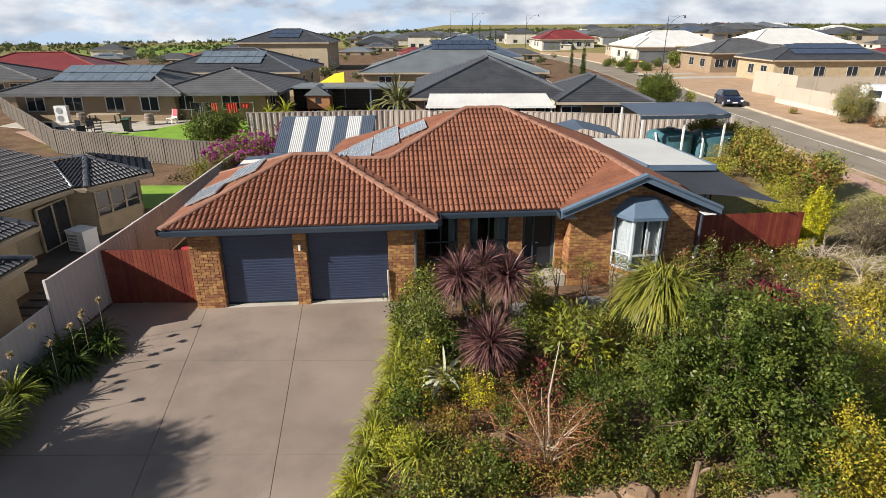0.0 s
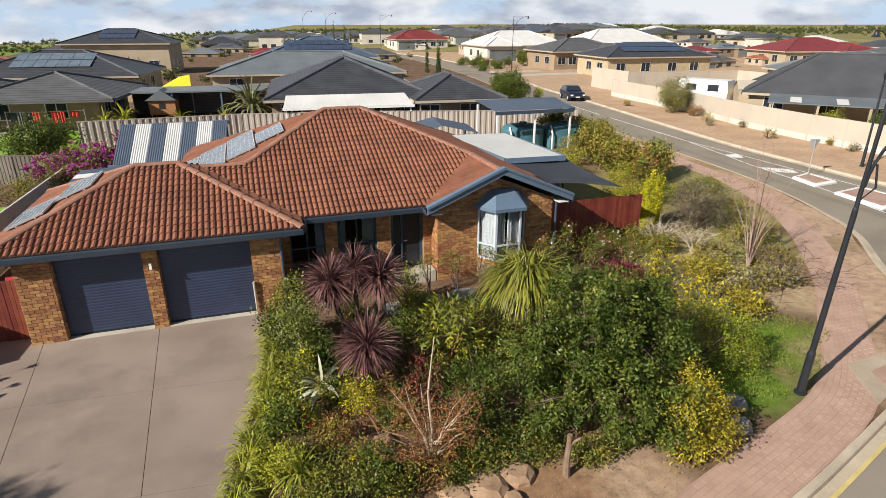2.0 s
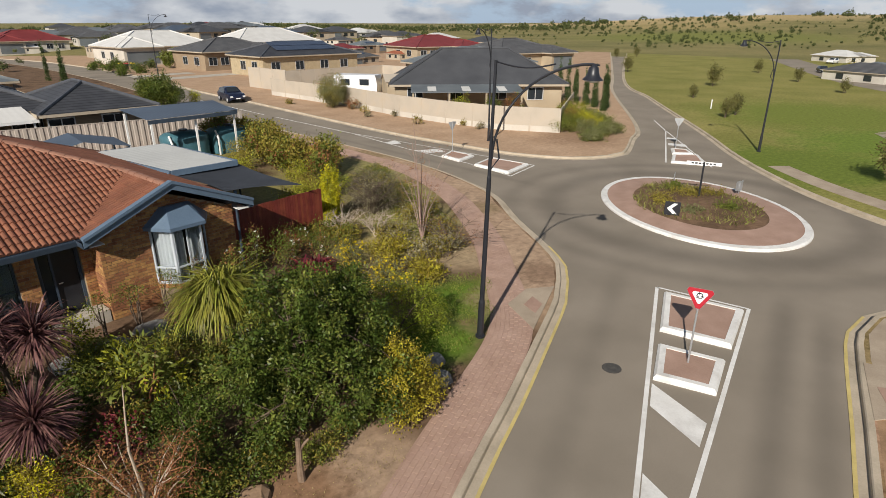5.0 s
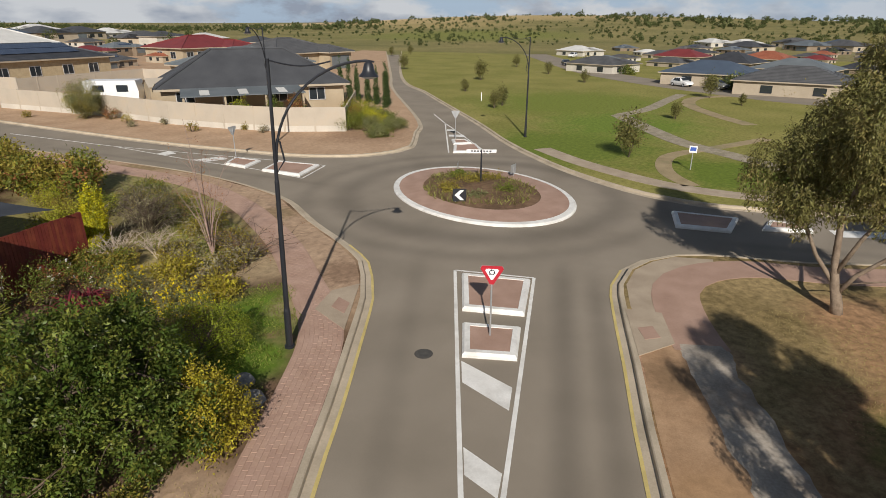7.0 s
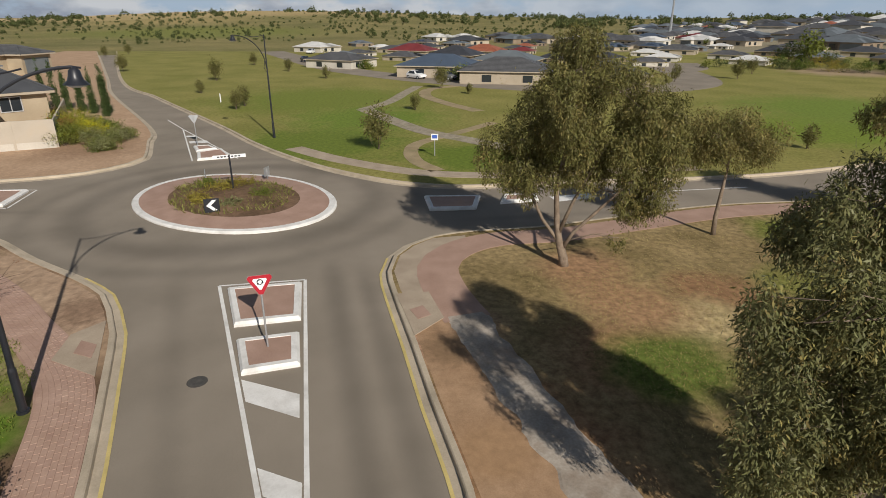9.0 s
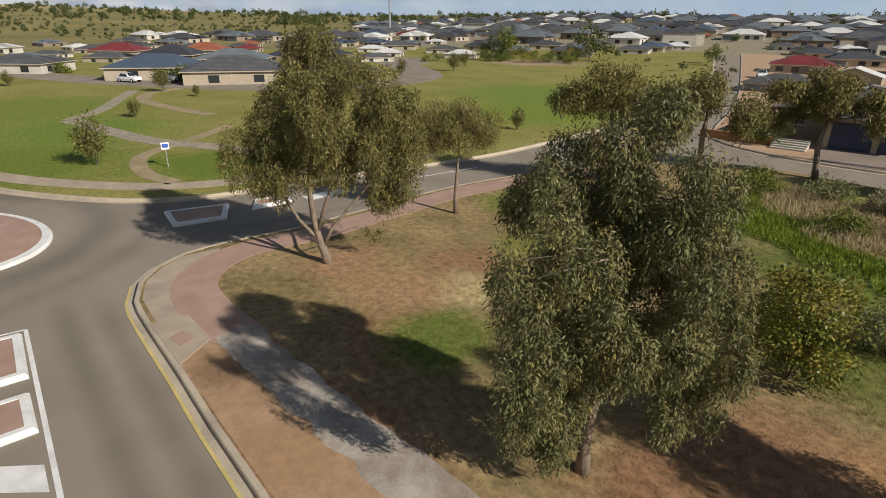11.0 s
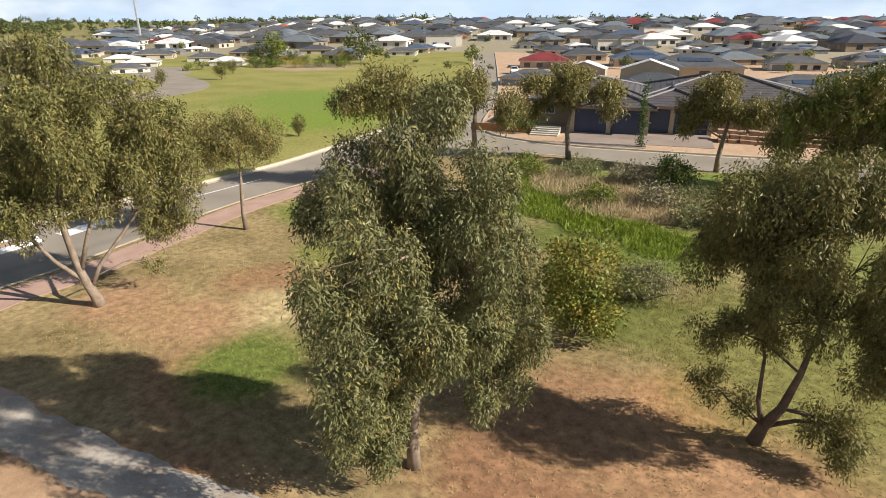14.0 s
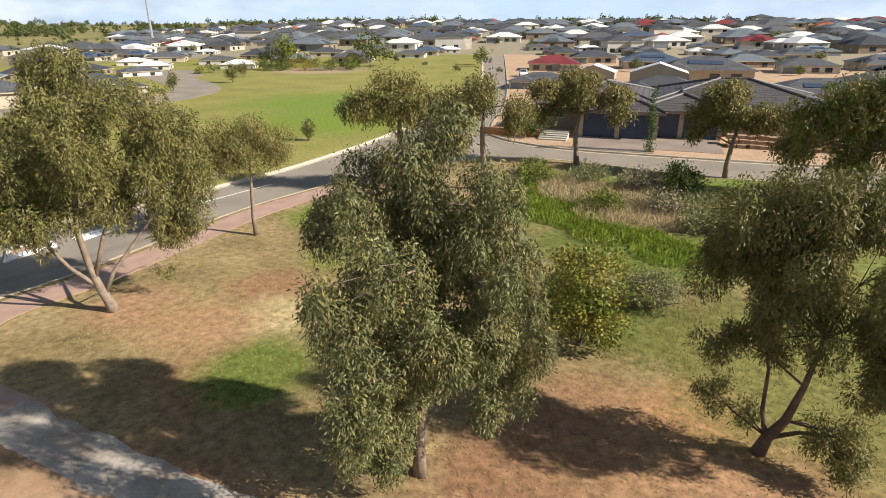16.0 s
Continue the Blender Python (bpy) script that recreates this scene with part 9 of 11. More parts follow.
bare_bush(12.9, 16.3, 1.2, 0.9, 22, "pale leafless shrub beside the footpath", TWIG, 17)
bare_bush(12.0, 17.1, 1.3, 0.9, 26, "pale leafless shrub beside the conifer", TWIG, 7)
bare_bush(14.6, 18.5, 2.1, 1.6, 46, "tangle of bare wisteria stems", DARKBARK, 8)
bare_bush(13.9, 13.3, 1.1, 2.0, 16, "low bare spreading shrub beside the footpath", DARKBARK, 9, leaves=420, leaf_mat=RUST)
bare_bush(2.3, 10.9, 1.0, 0.5, 9, "cluster of bare red stems", ORANGETWIG, 10)
bare_bush(1.6, 11.3, 0.9, 0.6, 9, "cluster of bare red stems", ORANGETWIG, 12)

rngf = random.Random(77)
for k in range(34):
    x, y = rngf.uniform(-0.2, 6.6), rngf.uniform(7.3, 14.0)
    if y < 5.0 + 0.42 * x + 1.2 or (3.3 < x < 5.0 and y < 8.0):
        continue
    m_, e_ = rngf.choice(((GREEN, MIDGREEN), (MIDGREEN, OLIVE), (OLIVE, GREEN), (GREEN, RUST)))
    shrub(x, y, dome(rngf.uniform(0.35, 0.6), rngf.uniform(0.35, 0.8), 2, k), m_, "low leafy filler shrub in the front bed", clumps=90, per=9, spread=0.09, size=rngf.uniform(0.055, 0.09), group=G, extra=(e_, 0.35), seed=k)
for k, (x, y, r) in enumerate(((3.45, 8.1, 0.5), (2.85, 8.0, 0.45), (2.25, 7.9, 0.42), (4.75, 7.75, 0.42), (5.5, 7.95, 0.4), (3.9, 8.05, 0.4), (-0.5, 8.75, 0.42), (0.75, 8.5, 0.45), (1.35, 8.0, 0.35))):
    shrub(x, y, dome(r, r * 0.95, 2, 40 + k), (GREEN, MIDGREEN)[k % 2], "low green undergrowth at the edge of the bed", clumps=110, per=10, spread=0.08, size=0.065, group=G, extra=(OLIVE, 0.25), seed=90 + k)
# the dense green garden tree, with a sawn stump before it
tree(4.5, 8.75, [(0, 0, -0.05), (0.1, 0.0, 0.5), (0.3, 0.05, 1.1), (0.5, 0.1, 1.8)], [0.1, 0.08, 0.065, 0.04],
     [(0.55, 0.55, 2.13, 1.25, 1.1, 0.9), (1.75, 0.4, 1.93, 1.15, 1.05, 0.9), (-0.25, 0.15, 1.58, 0.9, 0.9, 0.85), (2.05, -0.45, 1.18, 0.9, 0.9, 0.85), (1.1, -0.6, 1.18, 1.05, 0.9, 0.85), (-0.45, -0.1, 0.73, 0.75, 0.75, 0.65), (1.85, -0.9, 0.55, 0.8, 0.7, 0.55), (0.8, 0.95, 2.58, 0.8, 0.8, 0.45), (0.55, -0.25, 1.98, 0.85, 0.85, 0.65), (2.3, 0.3, 1.58, 0.7, 0.75, 0.65)],
     GREEN, "dense glossy green garden tree with small leaves", clumps=430, per=100, spread=0.13, size=0.078, aspect=0.45, droop=0.15, lobe_count=9, lobe=(0.24, 0.40), seed=12, bark=DARKBARK, hang=0.9, limbs=20, name="garden_tree", group="", shell=0.55, extra=(MIDGREEN, 0.25))
STUMPWOOD = surface("weathered_stump", (0.13, 0.085, 0.055), (0.27, 0.19, 0.13), scale=5, rough=0.95, fine=30, bump=0.4)
st = plant_base("tree_stump", 4.1, 7.45, "weathered brown sawn tree stump with a stub branch", "stump")
Geo().tube([(0, 0, -0.05), (0.0, 0.02, 0.35), (0.03, 0.05, 0.65), (0.02, 0.04, 0.85)], [0.075, 0.06, 0.052, 0.046], 9).obj("trunk", STUMPWOOD, st)
Geo().tube([(0.02, 0.04, 0.6), (0.12, 0.0, 0.74), (0.2, -0.02, 0.8)], [0.03, 0.025, 0.02], 7).obj("branch", STUMPWOOD, st)

# back yard plants
shrub(-9.7, 27.9, dome(2.0, 2.4, 5, 3), MIDGREEN, "bougainvillea with magenta flowers over the fence", clumps=620, per=12, spread=0.14, size=0.1, name="bougainvillea", flowers=(MAGENTA, 1100, 0.11), extra=(OLIVE, 0.4))
shrub(-8.5, 30.4, dome(1.5, 2.6, 4, 4), MIDGREEN, "bougainvillea with magenta flowers over the fence", clumps=380, per=12, spread=0.14, size=0.1, name="bougainvillea", flowers=(MAGENTA, 1300, 0.12))
shrub(-10.7, 26.0, dome(1.4, 1.9, 3, 5), OLIVE, "olive leafy bush beside the fence", clumps=160, per=12, spread=0.14, size=0.1, extra=(GREEN, 0.4))
shrub(-14.0, 36.0, dome(1.9, 2.6, 5, 6), GREEN, "dark green rounded bush in the neighbour's lawn", clumps=900, per=12, spread=0.16, size=0.13, extra=(MIDGREEN, 0.4))
for k, (x, y, h, m_) in enumerate(((-3.6, 46.5, 1.6, GREYGREEN), (-12.6, 47.0, 0.9, LIME), (-8.6, 46.0, 0.7, LIME), (-5.6, 46.0, 0.6, LIME), (-13.6, 46.0, 0.7, LIME))):
    strap_plant(x, y, [(0, 0, h, 1.0)], m_, "palm with arching fronds behind the pergola" if k == 0 else "lime-green palm-like plant behind the pergola", count=70 if k == 0 else 60, length=2.2 if k == 0 else 1.3, width=0.22 if k == 0 else 0.12, arch=0.6, low=-0.1, seed=k, name="palm", group="palms")

# street and park trees
shrub(21.2, 58.6, dome(1.9, 2.9, 5, 2), GREEN, "dense dark green street tree", clumps=900, per=12, spread=0.2, size=0.17, name="street_tree", category="tree", extra=(MIDGREEN, 0.3))
shrub(24.3, 58.6, dome(0.6, 1.3, 2, 3), LIME, "small yellow-green street shrub", clumps=60, per=10, spread=0.14, size=0.14)
shrub(22.0, 66.0, dome(0.8, 2.0, 2, 3), MIDGREEN, "small green street shrub", clumps=60, per=10, spread=0.14, size=0.14)
shrub(32.6, 47.0, [(0, 0, 1.7, 1.35, 1.35, 1.25), (0.5, 0.3, 1.3, 1.0, 1.0, 1.0), (-0.4, -0.4, 1.3, 1.0, 1.0, 0.95)], GREYGREEN, "grey-green rounded bush standing before the wall", clumps=760, per=14, spread=0.14, size=0.11, extra=(OLIVE, 0.3), shell=0.7)
shrub(33.0, 44.6, dome(0.7, 0.9, 3, 4), RUST, "brown low bush beside the fence", clumps=90, per=12, spread=0.12, size=0.1, extra=(GREYGREEN, 0.3))
for k, (x, y, r) in enumerate(((32.4, 42.0, 0.5), (33.0, 38.6, 0.3), (31.6, 34.2, 0.5), (33.4, 29.2, 0.4), (33.8, 31.2, 0.3), (31.2, 40.0, 0.3), (30.9, 52.0, 0.4))):
    shrub(x, y, dome(r, r * 1.3, 2, k), OLIVE if k % 2 == 0 else DRYLEAF, "small scrubby bush on the bare verge", clumps=40, per=10, spread=0.09, size=0.09, group="verge bushes")
for k, (x, y, r, h, m_) in enumerate(((37.2, 21.8, 1.2, 0.8, GREYGREEN), (38.6, 23.4, 1.3, 1.1, GOLD), (39.8, 25.0, 1.3, 1.4, LIME), (38.0, 25.0, 1.0, 1.3, RUST), (36.9, 24.0, 0.9, 1.2, MIDGREEN), (41.0, 24.4, 1.2, 0.9, GREYGREEN), (39.0, 21.8, 1.1, 0.6, GREYGREEN), (41.6, 26.2, 1.1, 1.5, OLIVE), (40.4, 23.0, 0.9, 0.7, MIDGREEN), (35.6, 20.9, 0.7, 0.5, GREYGREEN))):
    shrub(x, y, dome(r * 1.3, h * 1.25, 3, k), m_, "rounded mixed shrub in the corner garden bed", clumps=240, per=11, spread=0.13, size=0.11, group="corner bed shrubs", extra=(MIDGREEN, 0.3))


def cypress(x, y, h, r, k):
    n = 5
    blobs = [(0, 0, h * (0.12 + 0.2 * i), r * (1.0 - 0.16 * i), r * (1.0 - 0.16 * i), h * 0.15) for i in range(n)]
    return shrub(x, y, blobs, CONIFER, "narrow dark green pencil cypress", clumps=240, per=9, spread=0.06, size=0.13, name="cypress", category="conifer", group="pencil cypresses", hang=2.5, stems=1, seed=k)


for k, (x, y, h) in enumerate(((48.9, 27.8, 3.7), (50.4, 29.7, 3.4), (51.3, 31.2, 3.2), (51.9, 32.8, 3.3), (52.5, 34.1, 3.8), (53.5, 35.8, 4.0), (50.6, 28.6, 3.3), (20.4, 96.5, 5.0), (20.0, 87, 4.9), (21.0, 90.5, 4.4), (7.0, 150, 6.5), (9.0, 152, 7.5), (12.0, 156, 6.8), (13.5, 158, 6.0), (11, 146, 6.6))):
    cypress(x, y, h, 0.3, k)


def park_tree(x, y, h, k, m_=GUM):
    return shrub(x, y, [(0, 0, h * 0.62, h * 0.28, h * 0.28, h * 0.36), (0.1 * h, 0.05 * h, h * 0.5, h * 0.22, h * 0.22, h * 0.24)], m_, "young staked park tree with an olive crown", clumps=int(60 + 26 * h), per=11, spread=0.07 * h, size=0.05 * h + 0.05, name="park_tree", category="tree", group="young park trees", stems=4, hang=1.4, seed=k)


for k, (x, y, h) in enumerate(((36.0, 4.0, 2.5), (91.8, 48.5, 2.5), (136, 70, 2.2), (130, 72, 2.0), (78.6, 29.5, 2.6), (64.7, 26.2, 1.3), (52.6, 18.3, 1.6), (54.8, 18.3, 1.7), (92.7, 23.6, 1.9), (105.6, 32.9, 2.0), (81.4, 15.7, 1.6), (69.8, 0.2, 2.4), (52.7, 2.4, 1.4), (64.6, -2.9, 1.1), (36.3, -22.9, 1.5), (82, -40, 2.6), (78, -30, 2.2), (90, -46, 2.2), (68, -22, 2.4))):
    park_tree(x, y, h, k)


# ---- neighbouring and far houses ----
def hip_faces(g, x0, y0, x1, y1, z, slope, along=True):
    """A hip roof over a rectangle; returns its ridge lines."""
    w, d = x1 - x0, y1 - y0
    if w >= d:
        r = d / 2
        a, b = (x0 + r, y0 + r), (x1 - r, y0 + r)
    else:
        r = w / 2
        a, b = (x0 + r, y0 + r), (x0 + r, y1 - r)
    h = z + slope * r
    v = [(x0, y0, z), (x1, y0, z), (x1, y1, z), (x0, y1, z), (*a, h), (*b, h)]
    if w >= d:
        f = [(0, 1, 5, 4), (1, 2, 5), (2, 3, 4, 5), (3, 0, 4)]
    else:
        f = [(0, 1, 4), (1, 2, 5, 4), (2, 3, 5), (3, 0, 4, 5)]
    g.add(v, f)
    A, B = (*a, h), (*b, h)
    c = [(x0, y0, z), (x1, y0, z), (x1, y1, z), (x0, y1, z)]
    if w >= d:
        return [(A, B), (c[0], A), (c[3], A), (c[1], B), (c[2], B)]
    return [(A, B), (c[0], A), (c[1], A), (c[2], B), (c[3], B)]


def simple_window(t, x0, x1, z0, z1, y, side=0, frame_mat=ALUM):
    """side 0: in the front wall at y; 1: in a side wall at x = y."""
    m = Matrix() if side == 0 else Matrix.Translation((y, 0, 0)) @ Matrix.Rotation(radians(90), 4, "Z") @ Matrix.Translation((0, 0, 0))
    yy = y if side == 0 else 0
    s = -1 if side != 2 else 1
    f = Geo()
    f.ring(x0, x1, z0, z1, 0.07, yy - 0.05, yy + 0.03, m)
    w = f.obj("window", frame_mat, t)
    xm = (x0 + x1) / 2
    Geo().box(xm - 0.03, yy - 0.046, z0 + 0.07, xm + 0.03, yy + 0.026, z1 - 0.07, m).obj("mullion", frame_mat, w)
    Geo().box(x0 + 0.05, yy - 0.02, z0 + 0.05, x1 - 0.05, yy + 0.02, z1 - 0.05, m).obj("pane", GLASS, w)


def villa(m, w, d, eave, slope, roof_mat, wall_mat, label, variant=0, group="far houses", trim=None, wing=True, panels=0, garage=True, door_mat=None, cap_mat=None, ov=0.5, ww=None, twin=False, panel_mat=None):
    t = thing("house", m, label, "house", group)
    g = Geo().box(0, 0, -0.4, w, d, eave)
    wg = None
    if wing:
        ww = ww or w * (0.36 if variant % 2 == 0 else 0.42)
        wx = 0.0 if variant % 3 == 0 else w - ww
        wg = (wx, -2.4 - 0.6 * (variant % 2), wx + ww, 3.0)
        g.box(wx, wg[1], -0.4, wx + ww, 0.02, eave)
    g.obj("wall", wall_mat, t)
    r = Geo()
    ridges = hip_faces(r, -ov, -ov, w + ov, d + ov, eave, slope)
    if wg:
        x0, x1, y0 = wg[0] - ov, wg[2] + ov, wg[1] - ov
        hw = (x1 - x0) / 2
        h = eave + slope * hw
        back = min(d * 0.5, y0 + hw + 6)
        k = len(r.v)
        r.add([(x0, y0, eave + 0.006), (x1, y0, eave + 0.006), (x0 + hw, y0 + hw, h), (x0 + hw, back, h), (x0, back, eave + 0.006), (x1, back, eave + 0.006)], [(0, 1, 2), (1, 5, 3, 2), (4, 0, 2, 3)])
        ridges += [((x0, y0, eave), (x0 + hw, y0 + hw, h)), ((x1, y0, eave), (x0 + hw, y0 + hw, h)), ((x0 + hw, y0 + hw, h), (x0 + hw, back, h))]
    r.obj("roof", roof_mat, t)
    for a, b in ridges:
        a, b = Vector(a) + Vector((0, 0, 0.03)), Vector(b) + Vector((0, 0, 0.03))
        Geo().tube([a, b], [0.11, 0.11], 6).obj("ridge_cap", cap_mat or roof_mat, t)
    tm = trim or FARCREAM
    f = Geo()
    for a, b in (((-ov, -ov), (w + ov, -ov)), ((w + ov, -ov), (w + ov, d + ov)), ((w + ov, d + ov), (-ov, d + ov)), ((-ov, d + ov), (-ov, -ov))):
        sweep([Vector((*a, eave)), Vector((*b, eave))], [(-0.02, 0.0), (-0.02, -0.18), (0.08, -0.18), (0.08, 0.0)], f)
    if wg:
        for a, b in (((x0, y0), (x1, y0)), ((x1, y0), (x1, 0)), ((x0, 0), (x0, y0))):
            sweep([Vector((*a, eave)), Vector((*b, eave))], [(-0.02, 0.0), (-0.02, -0.18), (0.08, -0.18), (0.08, 0.0)], f)
    f.obj("gutter", tm, t)
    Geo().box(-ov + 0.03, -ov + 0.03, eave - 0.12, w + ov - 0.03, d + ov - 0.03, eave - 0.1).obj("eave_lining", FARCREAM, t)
    if wg and twin:
        mid = (wg[0] + wg[2]) / 2
        for a, b in ((wg[0] + 0.3, mid - 0.17), (mid + 0.17, wg[2] - 0.3)):
            Geo().box(a, wg[1] - 0.03, 0.02, b, wg[1] + 0.05, eave - 0.28).obj("garage_door", door_mat, t, "navy garage door")
        for a in (wg[0] - 0.02, mid - 0.15, wg[2] - 0.28):
            Geo().box(a, wg[1] - 0.09, -0.4, a + 0.3, wg[1] - 0.005, eave - 0.2).obj("pillar", WALLCREAM, t, "cream pillar")
    elif wg and garage:
        Geo().box(wg[0] + 0.5, wg[1] - 0.03, 0.02, wg[2] - 0.5, wg[1] + 0.05, min(2.2, eave - 0.2)).obj("garage_door", door_mat or GREYSTEEL, t)
    lo, hi = 0.8, min(2.1, eave - 0.3)
    xs = [w * 0.12, w * 0.36, w * 0.62, w * 0.84] if not wg else ([w * 0.55, w * 0.72, w * 0.88] if wg[0] == 0 else [w * 0.1, w * 0.25, w * 0.42])
    if w < 9:
        xs = xs[::2]
    for x in xs:
        simple_window(t, x - 0.75, x + 0.75, lo, hi, 0.0)
    for q in (0.25, 0.6):
        simple_window(t, d * q - 0.8, d * q + 0.8, lo, hi, w, 1)
        simple_window(t, d * q - 0.8, d * q + 0.8, lo, hi, 0.0, 1)
    for q in (0.2, 0.5, 0.8):
        simple_window(t, w * q - 0.8, w * q + 0.8, lo, hi, d)
    if panels:
        k = panels
        for i in range(k):
            for j in range(2):
                a = math.atan(slope)
                px, py = w * 0.5 - k * 0.52 + i * 1.04, d * 0.14 + j * 1.75
                pz = eave + slope * (py + ov) + 0.08
                pm = Matrix.Translation((px, py, pz)) @ Matrix.Rotation(a, 4, "X")
                p = Geo().box(0, 0, 0, 1.0, 1.66, 0.05, pm).obj("solar_panel", panel_mat or SOLARBLUE, t)
    return t


def place(cx, cy, rot, w, d, z=0.0):
    """A pose whose front middle lies at (cx, cy) and whose front looks along rot (degrees from -y)."""
    return Matrix.Translation((cx, cy, z)) @ Matrix.Rotation(radians(rot), 4, "Z") @ Matrix.Translation((-w / 2, 0, 0))


NB = "houses round the garden"
# neighbour behind the back fence, charcoal tiles, with its white patio roof
villa(place(3.7, 44.2, 0, 11.5, 14), 11.5, 14, 2.4, 0.40, DARKTILE, WALLTAN, "tan brick house with charcoal tiled roof behind the back fence", group=NB, wing=False, cap_mat=DARKCAPS)
villa(place(11.4, 42.0, 0, 6, 8), 6, 8, 2.35, 0.42, DARKTILE, WALLTAN, "small brick wing with a charcoal tiled hip roof", group=NB, wing=False, cap_mat=DARKCAPS)
pt = thing("patio_roof", Matrix(), "white ribbed patio roof behind the back fence", "patio roof")
ribbed(Geo(), (-1.2, 41.9, 2.05), (7.9, 41.9, 2.05), (7.6, 44.1, 2.66), (-1.0, 44.1, 2.66), 0.4, 0.005).obj("roof_sheet", WHITEROOF, pt)
Geo().box(-1.25, 41.8, 1.9, 7.95, 41.9, 2.07).obj("gutter", WHITESTEEL, pt)
for x in (-1.0, 2, 5, 7.7):
    Geo().box(x - 0.05, 41.95, 0, x + 0.05, 42.05, 2.0).obj("post", WHITESTEEL, pt)
villa(place(1.2, 66.5, 0, 20, 12), 20, 12, 2.5, 0.30, GREYSTEEL, WALLCREAM, "cream house with a grey-green steel hip roof", group=NB, wing=False)
villa(place(3.0, 87, 0, 16, 14), 16, 14, 3.0, 0.36, BLUEROOF, WALLCREAM, "cream house with a blue-grey steel roof and solar panels", group=NB, panels=9, wing=False)
villa(place(-28.5, 48.6, 0, 13, 9.5), 13, 9.5, 2.3, 0.30, GREYTILE, WALLTAN, "tan brick house with a grey tiled roof and solar panels", group=NB, wing=False, ov=1.1, trim=GREYTILE, panels=8, panel_mat=SOLAR)
villa(place(-18.6, 49.4, 0, 7.6, 8), 7.6, 8, 2.3, 0.30, GREYTILE, WALLTAN, "tan brick wing with a grey tiled hip roof", group=NB, wing=False, ov=1.5, trim=GREYTILE)
villa(place(-24, 66, 0, 16, 12), 16, 12, 2.6, 0.34, DARKTILE, CREAMBRICK, "brick house with a charcoal tiled roof and solar panels", group=NB, wing=False, panels=7, cap_mat=DARKCAPS, panel_mat=SOLAR)
villa(place(-27, 103, 0, 15, 11), 15, 11, 4.6, 0.34, DARKTILE, WALLCREAM, "two-storey house with a dark tiled hip roof", group=NB, wing=False, panels=5)
villa(place(-48, 60, 20, 12, 10), 12, 10, 2.2, 0.3, GREYTILE, WALLCREAM, "cream house with a grey tiled roof", group=NB, wing=True)
villa(place(-55, 80, 15, 18, 12), 18, 12, 1.6, 0.34, REDROOF, WALLCREAM, "house with a dark red steel hip roof", group=NB, wing=True)

# the close neighbour across the boundary fence: charcoal tiles, cream brick
nb = thing("house", Matrix(), "cream brick house with a charcoal tiled roof beyond the boundary fence", "house", NB)
rest, deck = Geo(), Geo()
NZ, NSL = 1.95, 0.40


def near_face(poly, a, b, z):
    """One tiled roof plane over a plan polygon, rising to the left of its eave from a to b."""
    d = (Vector(b) - Vector(a)).normalized()
    up = (-d.y, d.x)
    tiled_face(rest, deck, [poly], (d.x, d.y), up, up[0] * a[0] + up[1] * a[1], z, NSL, [None] * 300, nb, None)


E0, E1, E2, E3, E4 = (-15.0, 13.2), (-13.5, 20.4), (-13.0, 20.45), (-11.75, 22.75), (-13.1, 25.3)
AP, VT = (-14.0, 22.35), (-15.1, 21.9)
near_face([E0, E1, VT, (-18.6, 20.6), (-19.6, 13.2)], E0, E1, NZ)
near_face([E1, E2, AP, VT], (-13.5, 20.42), (-13.0, 20.42), NZ)
near_face([E2, E3, AP], E2, E3, NZ)
near_face([E3, E4, AP], E3, E4, NZ)
near_face([(-10.65, 4.5), (-10.65, 13.85), (-13.4, 10.7), (-13.4, 4.5)], (-10.65, 4.5), (-10.65, 13.85), 1.86)
near_face([(-10.65, 13.85), (-16.5, 13.85), (-13.4, 10.7)], (-10.65, 13.85), (-16.5, 13.85), 1.86)
near_face([(-12.3, 12.5), (-12.0, 16.1), (-14.6, 15.2), (-15.4, 12.5)], (-12.3, 12.5), (-12.0, 16.1), 1.98)
near_face([(-12.0, 16.1), (-15.8, 16.4), (-14.6, 15.2)], (-12.0, 16.1), (-15.8, 16.4), 1.98)
tagged(rest.obj("roof_tiles", DARKTILES, nb, "charcoal interlocking roof tiles"), kind="stuff")
deck.obj("roof_deck", DARKTILES, nb)
DCAP = cap_mesh(name="ridge_cap")
DCAP.materials.append(DARKCAPS)


def lift(p, z):
    return (*p, z)


ridge_caps(nb, DCAP, [(lift(E2, NZ), lift(AP, 2.68)), (lift(E3, NZ), lift(AP, 2.68)), (lift(AP, 2.70), lift(VT, 2.66)), (lift((-10.65, 13.85), 1.86), lift((-13.4, 10.7), 3.12)), (lift((-12.0, 16.1), 1.98), lift((-14.6, 15.2), 3.0))], 0.42)
Geo().tube([lift(E1, NZ + 0.03), lift(VT, 2.68)], [0.06, 0.06], 6).obj("valley_gutter", ALUM, nb, "bright metal valley gutter")
Geo().slab(ccw([(-15.4, 13.6), (-14.05, 19.0), (-13.95, 20.6), (-14.2, 24.5), (-20, 24.5), (-20, 13.6)]), 0, NZ - 0.06).obj("wall", CREAMBRICK, nb)
BAYW = [(-14.0, 20.62), (-12.95, 20.66), (-12.25, 22.5), (-13.07, 24.2), (-14.4, 24.3)]
Geo().slab(ccw(BAYW), 0, 0.72).obj("bay_base", CREAMBRICK, nb)
Geo().slab(ccw(BAYW), 1.72, NZ - 0.05).obj("bay_head", WALLCREAM, nb)
